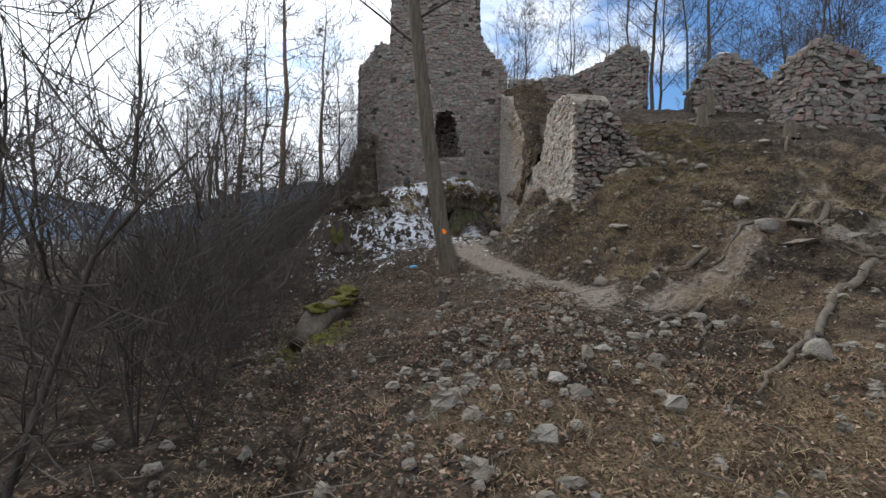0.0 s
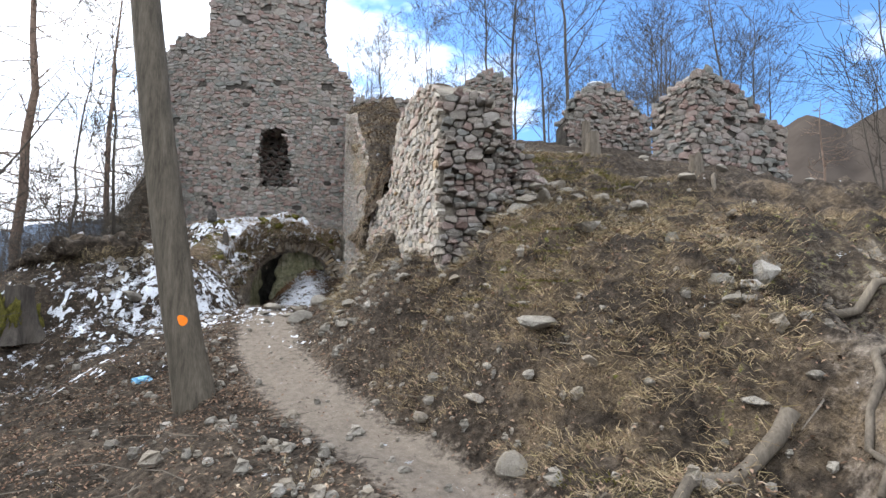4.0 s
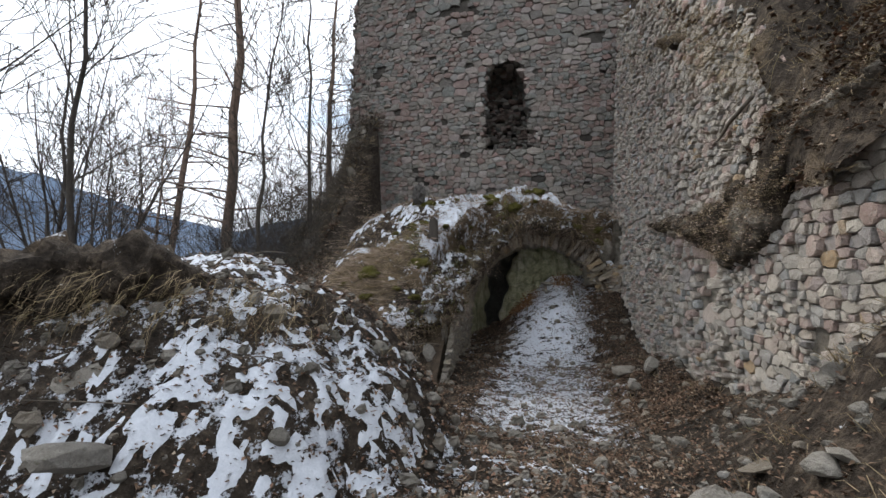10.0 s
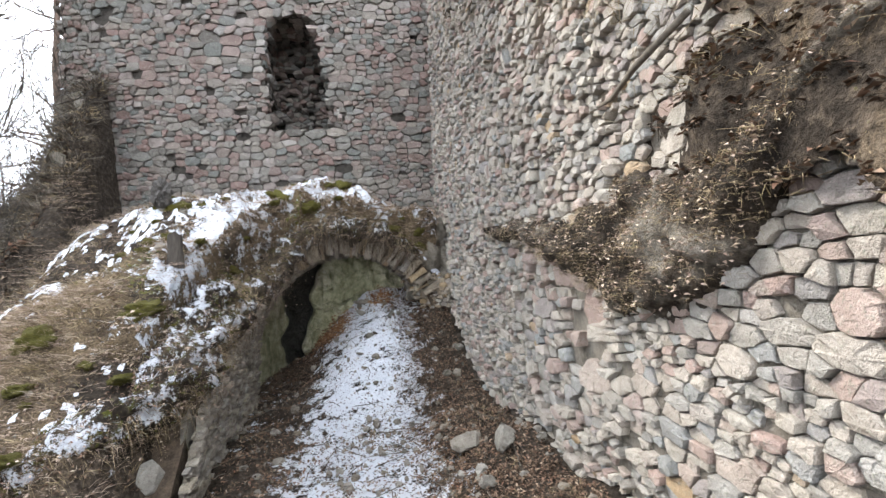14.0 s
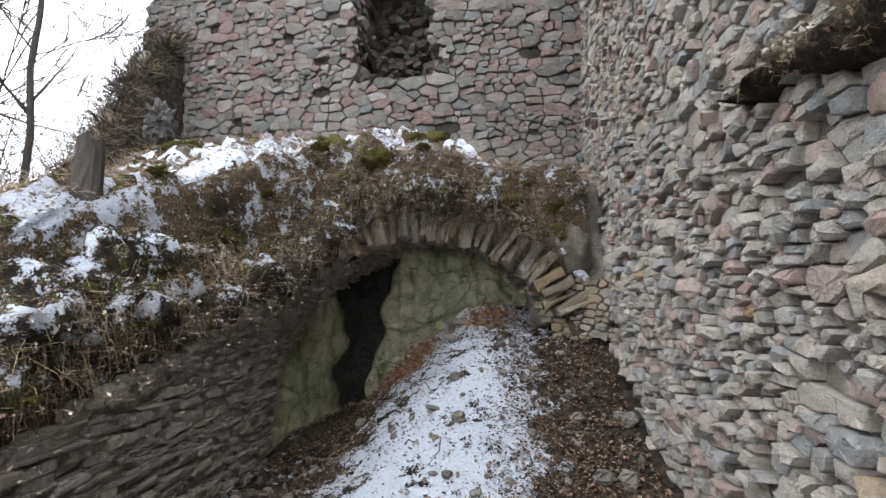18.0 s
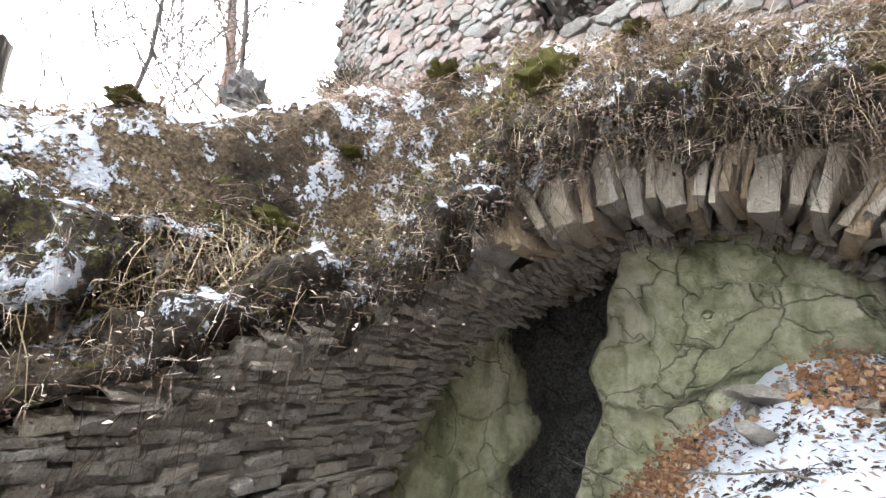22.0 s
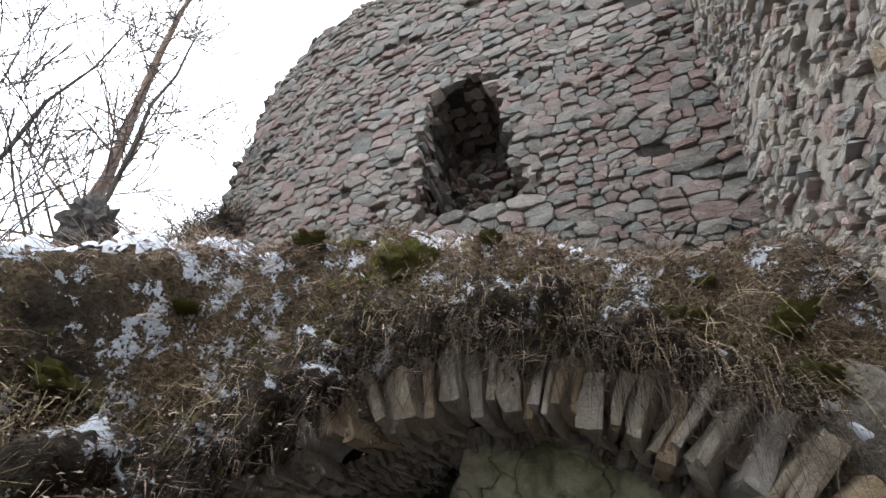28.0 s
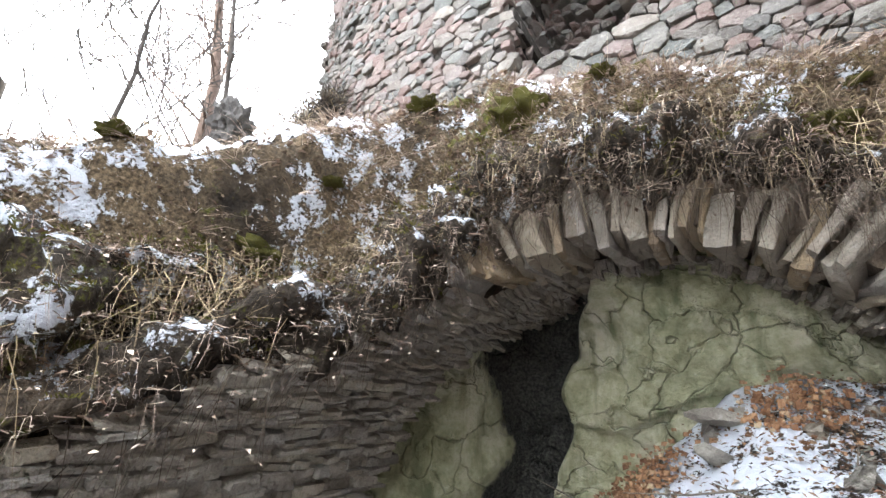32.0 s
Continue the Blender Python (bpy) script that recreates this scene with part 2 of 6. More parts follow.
M_BARK = simple_material("grey_bark", (0.04, 0.034, 0.026), (0.145, 0.125, 0.098), 16, 0.9, (1, 1, 0.12), 1.0, 0.03)
M_BARK_DARK = simple_material("dark_bark", (0.03, 0.026, 0.022), (0.095, 0.082, 0.07), 9, 0.9, (1, 1, 0.2))
M_LARCH = simple_material("reddish_bark", (0.10, 0.07, 0.055), (0.25, 0.18, 0.14), 9, 0.9, (1, 1, 0.3))
M_WOOD = simple_material("dead_wood", (0.045, 0.037, 0.03), (0.17, 0.145, 0.115), 10, 0.9, (1, 1, 0.15))
M_MOSS = simple_material("moss", (0.028, 0.03, 0.008), (0.17, 0.15, 0.03), 30, 0.95, None, 1.0, 0.03)
M_EARTH = simple_material("bare_earth", (0.04, 0.03, 0.022), (0.14, 0.105, 0.075), 9, 0.95, None, 1.0, 0.06)
M_SNOW = simple_material("old_snow", (0.47, 0.50, 0.55), (0.66, 0.685, 0.73), 14, 0.7, None, 0.6, 0.03)
M_PAINT = simple_material("orange_paint", (0.75, 0.16, 0.01), (0.9, 0.24, 0.02), 20, 0.7)
M_LEAF = island_material("dead_leaves", [(0, (0.028, 0.018, 0.012)), (0.4, (0.10, 0.064, 0.043)), (0.75, (0.215, 0.15, 0.105)), (0.9, (0.17, 0.092, 0.062)), (1, (0.36, 0.29, 0.215))])
M_STRAW = island_material("dry_grass", [(0, (0.08, 0.058, 0.034)), (0.5, (0.22, 0.168, 0.10)), (0.85, (0.40, 0.315, 0.20)), (1, (0.22, 0.185, 0.085))])

M_MAT = island_material("matted_straw", [(0, (0.13, 0.09, 0.07)), (0.4, (0.32, 0.24, 0.19)), (0.8, (0.47, 0.375, 0.30)), (1, (0.56, 0.47, 0.36))])


def cave_material():
    k = Mat("cave_rock", 0.85, 0.3)
    pos = k.geo.outputs["Position"]
    n1, n2, n3 = k.noise(1.3, 5, 0.6, pos), k.noise(9, 7, 0.7, pos), k.noise(45, 4, 0.7, pos)
    warp = k.t.nodes.new("ShaderNodeMix")
    warp.data_type = "VECTOR"
    warp.inputs[0].default_value = 0.42
    wn = k.t.nodes.new("ShaderNodeTexNoise")
    wn.inputs["Scale"].default_value = 2.2
    wn.inputs["Detail"].default_value = 5
    k.link(pos, wn.inputs["Vector"])
    k.link(pos, warp.inputs[4])
    k.link(wn.outputs["Color"], warp.inputs[5])
    crack = k.voronoi(4.6, "DISTANCE_TO_EDGE", warp.outputs[1])
    c = k.ramp(k.math("ADD", k.math("MULTIPLY", n1, 0.55), k.math("MULTIPLY", n2, 0.45)),
               [(0.36, (0.17, 0.175, 0.095)), (0.46, (0.33, 0.325, 0.20)), (0.54, (0.46, 0.435, 0.305)), (0.66, (0.52, 0.485, 0.385))])
    c = k.mix(k.math("MULTIPLY", k.math("MULTIPLY", k.step(crack, 0.014, 0.0), k.step(n1, 0.40, 0.55)), 0.85), c, (0.07, 0.07, 0.04))
    mpn = k.t.nodes.new("ShaderNodeMapping")
    mpn.inputs["Scale"].default_value = (5.0, 5.0, 0.7)
    k.link(pos, mpn.inputs[0])
    streak = k.noise(1.0, 5, 0.6, mpn.outputs[0])
    c = k.mix(k.step(streak, 0.52, 0.68), c, (0.15, 0.16, 0.085))
    c = k.mix(k.step(n3, 0.62, 0.75), c, (0.22, 0.2, 0.13))
    # near-black in the crevice: the void's shade painted into the damp rock's colour
    wet_shade = k.step(k.math("ADD", k.attr("wet_shade"), k.math("MULTIPLY", k.math("SUBTRACT", n2, 0.5), 1.1)), 0.35, 0.6)
    c = k.mix(wet_shade, c, k.mix(k.step(n3, 0.4, 0.68), (0.014, 0.014, 0.012), (0.085, 0.083, 0.07)))
    return k.done(c, k.math("ADD", k.math("ADD", n2, k.math("MULTIPLY", n3, 0.3)), k.math("MULTIPLY", k.step(crack, 0.0, 0.03), 0.5)), 1.0, 0.07)


M_CAVE = cave_material()


# ---- helpers ----
def link_mesh(name, verts, faces, material, parent=None, smooth=False):
    me = bpy.data.meshes.new(name)
    me.from_pydata([tuple(v) for v in verts], [], faces)
    me.materials.append(material)
    if smooth:
        me.polygons.foreach_set("use_smooth", [True] * len(me.polygons))
    me.update()
    ob = new(name, me)
    if parent:
        ob.parent = parent
    return ob


def part(name, bm, material, parent=None, label="", smooth=False):
    me = bpy.data.meshes.new(name)
    bm.to_mesh(me)
    bm.free()
    me.materials.append(material)
    if smooth:
        me.polygons.foreach_set("use_smooth", [True] * len(me.polygons))
    ob = new(name, me)
    if parent:
        ob.parent = parent
    return tagged(ob, label)


def sstep(a, b, x):
    t = np.clip((x - a) / (b - a), 0, 1)
    return t * t * (3 - 2 * t)


def hash_noise(x, y, seed=0):
    """Smooth value noise on numpy arrays, -1 to 1."""
    x, y = np.asarray(x, float), np.asarray(y, float)
    xi, yi = np.floor(x), np.floor(y)
    fx, fy = x - xi, y - yi
    fx, fy = fx * fx * (3 - 2 * fx), fy * fy * (3 - 2 * fy)

    def h(a, b):
        v = np.sin(a * 127.1 + b * 311.7 + seed * 74.7) * 43758.5453
        return (v - np.floor(v)) * 2 - 1
    return (h(xi, yi) * (1 - fx) + h(xi + 1, yi) * fx) * (1 - fy) + (h(xi, yi + 1) * (1 - fx) + h(xi + 1, yi + 1) * fx) * fy


def fbm(x, y, seed=0, octaves=4):
    s, a = 0, 1.0
    for i in range(octaves):
        s = s + a * hash_noise(x * 2 ** i, y * 2 ** i, seed + i)
        a *= 0.5
    return s


# ---- the lie of the land ----
TRAIL_Y = [-4, 2.2, 3.7, 5.7, 8.0, 9.4, 11.6, 12.7, 13.8, 15.9, 17.8, 20.4, 23.0, 25.7]
TRAIL_Z = [-0.3, 0.35, 0.60, 0.90, 0.92, 0.98, 1.35, 1.62, 1.80, 1.40, 1.25, 1.22, 1.22, 1.22]
TRAIL_X = [-0.2, 0.6, 1.1, 1.7, 1.5, 1.1, 0.75, 0.75, 1.2, 1.35, 1.4, 1.4, 1.4, 1.4]
EDGE_Y = [-6, 0, 2.5, 4.5, 6.5, 9, 11, 13.7, 16, 20, 25]
EDGE_X = [-0.9, -0.75, -0.6, -1.2, -1.8, -2.2, -2.5, -3.6, -4.0, -4.8, -5.0]
TOWER_Y = 24.3
VX, VR, VS = 1.15, 1.50, 2.02          # vault: middle, half width, springing height


def wall_x(y):
    return np.interp(y, [10.3, 13.8, 15.5, 18.0, 24.6], [2.85, 2.88, 2.85, 2.88, 3.05])


def mound_height(x, y):
    """The turf over the vault and left of it."""
    top = 4.5 - 0.95 * sstep(22.8, 20.9, y) - 1.35 * sstep(21.2, 18.2, y) - 1.3 * sstep(18.4, 16.4, y)
    top = top - 0.45 * np.maximum(0, -1.5 - x) - 0.4 * np.maximum(0, -2.8 - x) - 0.12 * np.maximum(0, x + 0.5) + 0.10 * fbm(x * 1.1, y * 1.1, 5)
    return top + 0.12 * np.exp(-((x - 1.7) / 0.7) ** 2 - ((y - 23.2) / 0.6) ** 2) + 0.42 * np.exp(-((x - 0.75) / 0.95) ** 2 - ((y - 23.35) / 0.6) ** 2)


def height(x, y):
    x, y = np.asarray(x, float), np.asarray(y, float)
    zp, xp = np.interp(y, TRAIL_Y, TRAIL_Z), np.interp(y, TRAIL_Y, TRAIL_X)
    hill = 1.19 + 0.08 * (x - 3.3) + 0.395 * (y - 4.9) + 0.12 * np.maximum(0, x - 4) * sstep(8, 0, y)
    hill = np.minimum(hill, 6.6 + 0.05 * (y - 15) + 0.03 * x)
    hill = hill - 0.55 * np.maximum(0, x - 11.5) * sstep(40, 20, x) - 6 * sstep(20, 40, x)
    hill = np.maximum(hill, zp - 8 * sstep(11, 30, x) + 0.1 * (x - xp) * (x > xp))
    bank = sstep(0.0, 1.0, (x - xp - 0.7) / np.interp(y, [0, 5.5, 7.5, 10, 13.5], [2.5, 1.9, 1.6, 1.9, 2.2]))
    front = zp + (hill - zp) * bank
    # beside the wall: the bank at its foot, the held-up hill behind it
    foot = np.interp(y, [9.5, 10.3, 11.5, 12.3, 13.3, 14.2, 15.3, 16.5], [2.4, 2.45, 2.43, 2.5, 3.0, 2.9, 2.35, 1.9])
    lower = zp + (foot - zp) * sstep(0.0, 1.0, (x - xp - 0.45) / (2.75 - xp - 0.45))
    beyond = zp + 0.6 * sstep(1.6, 2.9, x) * sstep(25.5, 16, y)
    lower = np.where(y < 14.2, lower, lower + (beyond - lower) * sstep(14.2, 16.5, y))
    held = np.where(x > wall_x(y) + 0.45, hill, lower)
    h = front + (held - front) * sstep(9.7, 10.4, y)
    # ramp of snow and earth up to the back of the vault
    back_z = np.interp(x, [-0.6, 0.3, 0.8, 1.55, 2.2, 3.0], [1.25, 1.5, 2.0, 2.68, 2.78, 2.85])
    ramp_s = np.clip((y - 20.3) / 3.1, 0, 1.15)
    h = np.where((x > -0.9) & (x < 3.3) & (y > 20.3), np.maximum(h, h + (back_z - h) * ramp_s), h)
    edge = np.interp(y, EDGE_Y, EDGE_X)
    h = h - 0.34 * np.minimum(2.2, np.maximum(0, xp - 0.6 - x)) * sstep(14.5, 12.3, y)
    d = np.maximum(0, edge - x)
    steep = np.interp(y, [9.5, 14], [2.3, 1.0])
    h = h - np.where(d < 5, steep * d, 5 * steep + 0.9 * (d - 5)) + 0.35 * np.minimum(d, 0.5)
    # snowy bank that the trail climbs round
    bank2 = 2.95 * np.exp(-(np.abs((x + 2.0) / 2.7) ** 3) - np.abs((y - 15.3) / (np.where(y < 15.3, 2.2, 1.7))) ** 2.4)
    h = np.where(bank2 > h, h + (bank2 - h) * sstep(0, 0.5, bank2 - h), h)
    # turf mound beside the vault
    left = sstep(-0.45, -0.95, x) * sstep(16.6, 19.2, y)
    h = h + (np.maximum(mound_height(x, y), h) - h) * left
    # ground behind and beside the tower
    back = sstep(TOWER_Y + 1.6, TOWER_Y + 2.2, y)
    ridge = np.interp(x, [-30, -12, -8, -6, -4.7, -3.4, 2], [-20, -3, 1.6, 3.9, 6.0, 9.0, 9.6]) - 0.5 * np.maximum(0, x - 2)
    ridge = np.maximum(ridge, 6.8 * sstep(-4, 3, x))
    h = h + (np.maximum(ridge, h) - h) * back
    side = sstep(-3.1, -3.6, x) * sstep(TOWER_Y - 2.2, TOWER_Y + 1.4, y)
    h = h + (np.maximum(ridge - 0.8, h) - h) * side
    # valley
    h = np.maximum(h, -46 + 0.02 * np.abs(x) + 1.5 * fbm(x * 0.02, y * 0.02, 9))
    return h


def ground_z(x, y):
    return float(height(np.array([x]), np.array([y]))[0] + relief(np.array([x]), np.array([y]))[0])


def relief(x, y):
    xp = np.interp(y, TRAIL_Y, TRAIL_X)
    rough = 0.25 + 0.75 * sstep(0.4, 1.2, np.abs(x - xp))
    wild = sstep(-3.0, -4.0, x) * sstep(20, 23, y)
    lumpy = sstep(1.8, 3.0, x) * sstep(14.6, 13.0, y) * sstep(4, 7, y)
    rough = rough * (1 + 1.6 * lumpy)
    return rough * (0.10 * fbm(x * 0.9, y * 0.9, 1) + 0.055 * fbm(x * 4.0, y * 4.0, 2, 3)) + wild * 0.4 * fbm(x * 1.3, y * 1.3, 4)


def axis(lo, hi, stepsize, far):
    mid = list(np.arange(lo, hi + 1e-6, stepsize))
    out, s, p = [], stepsize, hi
    while p < far:
        s *= 1.13
        p += s
        out.append(p)
    s, p, neg = stepsize, lo, []
    while p > -far:
        s *= 1.13
        p -= s
        neg.append(p)
    return np.array(neg[::-1] + mid + out)


def grid_faces(nx, ny, keep=None):
    i, j = np.meshgrid(np.arange(nx - 1), np.arange(ny - 1))
    a = (j * nx + i).ravel()
    f = np.stack([a, a + 1, a + nx + 1, a + nx], 1)
    return f if keep is None else f[keep(a)]


def masks(x, y):
    xp = np.interp(y, TRAIL_Y, TRAIL_X)
    track = np.interp(y, [4, 5.7, 6.3, 7.2, 8, 9.4, 10.2, 11.6, 12.7, 13.8], [1.6, 1.85, 2.05, 2.2, 2.0, 1.45, 1.15, 0.85, 0.75, 1.0])
    trail = 0.8 * sstep(1.0, 0.1, np.abs(x - track) / np.interp(y, [5, 6.5, 8, 9.5, 12], [0.5, 0.6, 0.75, 0.8, 0.85])) * sstep(4.4, 6.2, y) * sstep(14.0, 13.2, y)
    # the branch that comes down from the hillside
    by = np.interp(x, [1.8, 2.6, 3.5, 4.5, 6.0, 7.5], [5.3, 5.5, 5.8, 6.6, 8.0, 9.6])
    trail = np.maximum(trail, 0.55 * sstep(0.75, 0.1, np.abs(y - by)) * sstep(1.8, 2.4, x) * sstep(8.5, 3.2, x))
    snow = 0.45 * np.exp(-(np.abs((x + 1.0) / 2.2) ** 3) - np.abs((y - 14.1) / 1.7) ** 3)
    snow = np.maximum(snow, 0.82 * np.exp(-(np.abs((x - 1.2 - 0.08 * (y - 19)) / 0.95) ** 4)) * sstep(15.0, 17.5, y) * sstep(26.5, 25, y))
    snow = np.maximum(snow, 0.34 * np.exp(-((x + 2.6) / 0.9) ** 2 - ((y - 12.5) / 1.3) ** 2))
    snow = np.maximum(snow, 0.40 * np.exp(-((x + 0.9) / 1.3) ** 2 - ((y - 21.3) / 1.9) ** 2))
    snow = np.maximum(snow, 0.9 * np.exp(-((x - 4.6) / 0.7) ** 2 - ((y - 18) / 1.2) ** 2))
    grass = 0.75 * np.exp(-((x - 1.2) / 2.0) ** 2 - ((y - 2.2) / 2.4) ** 2) + 0.45 * sstep(1.9, 3.2, x) * sstep(14, 9, y)
    grass = np.maximum(grass, 0.7 * sstep(-0.5, -1.5, x) * sstep(17, 18.5, y) * sstep(23, 20, y))
    moss = 0.65 * np.exp(-((x + 1.9) / 0.8) ** 2 - ((y - 7.6) / 2.5) ** 2) + 0.55 * np.exp(-((x + 0.9) / 0.9) ** 2 - ((y - 20.6) / 1.3) ** 2)
    moss = moss + 0.34 * sstep(2.0, 3.2, x) * sstep(14, 11, y) * sstep(5, 7, y) * sstep(0.1, 0.5, fbm(x * 0.8, y * 0.8, 19))
    rock = 0.5 * sstep(3.0, 5.0, x) * sstep(12, 6, y)
    return {"trail": trail, "snow": snow, "grass": grass, "moss": moss, "rock": rock, "woods": sstep(28, 60, np.hypot(x, y - 12))}


def land_sheet():
    xs, ys = axis(-7, 9, 0.09, 1600), axis(-2, 27, 0.09, 1600)
    X, Y = np.meshgrid(xs, ys)
    x, y = X.ravel(), Y.ravel()
    near = sstep(60, 20, np.hypot(x, y - 12))
    z = height(x, y) + relief(x, y) * near
    me = bpy.data.meshes.new("ground")
    f = grid_faces(len(xs), len(ys))
    me.vertices.add(len(x))
    me.vertices.foreach_set("co", np.stack([x, y, z], 1).ravel())
    me.loops.add(len(f) * 4)
    me.loops.foreach_set("vertex_index", f.ravel())
    me.polygons.add(len(f))
    me.polygons.foreach_set("loop_start", np.arange(len(f)) * 4)
    me.polygons.foreach_set("use_smooth", [True] * len(f))
    me.update(calc_edges=True)
    for k, v in masks(x, y).items():
        me.attributes.new(k, "FLOAT", "POINT").data.foreach_set("value", v.astype(np.float32))
    me.materials.append(M_GROUND)
    return tagged(new("ground", me), "brown leaf litter, dry grass and old snow on steep ground", "ground", kind="structure")


ground = land_sheet()


# ---- rubble masonry ----
def stone_shape(rng, n=8):
    """A rough stone: face towards -y, unit size."""
    ang = np.arange(n) / n * 2 * math.pi + rng.uniform(-0.3, 0.3, n) + rng.uniform(0, 0.8)
    p = rng.uniform(2.6, 7.0)
    r = 0.5 / (np.abs(np.cos(ang)) ** p + np.abs(np.sin(ang)) ** p) ** (1 / p) * rng.uniform(0.80, 1.08, n)
    ox, oz = r * np.cos(ang), r * np.sin(ang)
    v = [(a * 0.98, 0.05, b * 0.98) for a, b in zip(ox, oz)]
    v += [(a, -0.55 + rng.uniform(-0.1, 0.1), b) for a, b in zip(ox, oz)]
    k = rng.uniform(0.80, 0.97, n)
    tx, tz = rng.uniform(-0.45, 0.45, 2)
    v += [(a * q, -0.95 + rng.uniform(-0.1, 0.1) + tx * a + tz * b, b * q) for a, b, q in zip(ox, oz, k)]
    f = []
    for ring in (0, n):
        f += [(ring + i, ring + (i + 1) % n, ring + n + (i + 1) % n, ring + n + i) for i in range(n)]
    f.append(tuple(2 * n + i for i in range(n)))
    return np.array(v), f


RNG = np.random.default_rng(7)
STONES = [stone_shape(RNG, int(RNG.integers(6, 10))) for _ in range(26)]
STONE_MESH = {}


def stone_mesh(i, material):
    key = (i, material.name)
    if key not in STONE_MESH:
        me = bpy.data.meshes.new("stone")
        me.from_pydata([tuple(a) for a in STONES[i][0]], [], STONES[i][1])
        me.materials.append(material)
        STONE_MESH[key] = me
    return STONE_MESH[key]


def slab_shape(rng):
    """A thin broken slab, face towards -y."""
    n = 6
    xs = np.array([-0.5, 0.5, 0.5 + rng.uniform(-0.05, 0.05), 0.44, -0.46, -0.5]) + rng.uniform(-0.04, 0.04, n)
    zs = np.array([-0.5, -0.5, rng.uniform(-0.1, 0.2), 0.5, 0.5, rng.uniform(-0.2, 0.2)]) + rng.uniform(-0.06, 0.06, n)
    v = [(a, 0.05, b) for a, b in zip(xs, zs)]
    v += [(a * 0.97, -0.9 + rng.uniform(-0.16, 0.1), b * 0.93) for a, b in zip(xs, zs)]
    v += [(a * 0.86, -1.0 + rng.uniform(-0.06, 0.03), b * 0.7) for a, b in zip(xs, zs)]
    f = []
    for ring in (0, n):
        f += [(ring + i, ring + (i + 1) % n, ring + n + (i + 1) % n, ring + n + i) for i in range(n)]
    f.append(tuple(2 * n + i for i in range(n)))
    return np.array(v), f


SLABS = [slab_shape(RNG) for _ in range(12)]
STONES += SLABS


def block(poly, d, t, o):
    """A squared rubble stone on a polygon in the wall's plane, proud by d."""
    n = len(poly)
    mid = poly.mean(0)
    k = RNG.uniform(0.86, 0.985, (n, 1))
    tilt = RNG.uniform(-0.35, 0.35, 2) * d / 0.12
    face = mid + (poly - mid) * k
    zf = d * (0.93 + RNG.uniform(-0.12, 0.08, n)) + (face - mid) @ tilt
    zs = d * 0.74 + RNG.uniform(-0.12, 0.12, n) * d + (poly - mid) @ tilt * 0.8
    ab = np.concatenate([poly, poly, face, [mid + RNG.uniform(-0.02, 0.02, 2)]])
    out = np.concatenate([np.full(n, -0.06), zs, zf, [d * RNG.uniform(0.95, 1.12)]])
    q = ab[:, :1] * np.array(t) + ab[:, 1:] * np.array((0, 0, 1.0)) + out[:, None] * np.array(o)
    f = []
    for r in (0, n):
        f += [(r + i, r + (i + 1) % n, r + n + (i + 1) % n, r + n + i) for i in range(n)]
    f += [(2 * n + i, 2 * n + (i + 1) % n, 3 * n) for i in range(n)]
    return q, f


def lay(owner, places, material, singles, label, name="stone"):
    """places: (centre, tangent, outward, width, height, depth, spin). The first `singles` become parts of their own, the rest one part."""
    vs, fs, off = [], [], 0
    for n, (c, t, o, w, h, d, spin) in enumerate(places):
        if not np.isscalar(spin):
            q, f = block(spin, d, Vector(t).normalized(), Vector(o).normalized())
            if n < singles:
                ob = link_mesh(name, q, f, material, owner)
                ob.matrix_local = Matrix.Translation(c)
            else:
                vs.append(q + np.array(c))
                fs += [tuple(off + k for k in a) for a in f]
                off += len(q)
            continue
        i = int(RNG.integers(26, 38)) if name == "slab" else int(RNG.integers(26))
        t, o = Vector(t).normalized(), Vector(o).normalized()
        up = t.cross(-o).normalized()
        if up.z < -0.2:
            up = -up
        m = Matrix((t, -o, up)).transposed() @ Matrix.Rotation(spin, 3, "Y")
        flip = -1 if RNG.random() < 0.5 else 1
        if n < singles:
            ob = new(name, stone_mesh(i, material))
            ob.parent = owner
            ob.matrix_local = Matrix.Translation(c) @ m.to_4x4() @ Matrix.Diagonal((w, d, h, 1))
            continue
        a = STONES[i][0] * np.array([w * flip, d, h])
        q = a @ np.array(m).T + np.array(c)
        vs.append(q)
        fs += [tuple(off + k for k in (f if flip > 0 else f[::-1])) for f in STONES[i][1]]
        off += len(a)
    if vs:
        tagged(link_mesh(name + "s", np.concatenate(vs), fs, material, owner), label, kind="stuff")


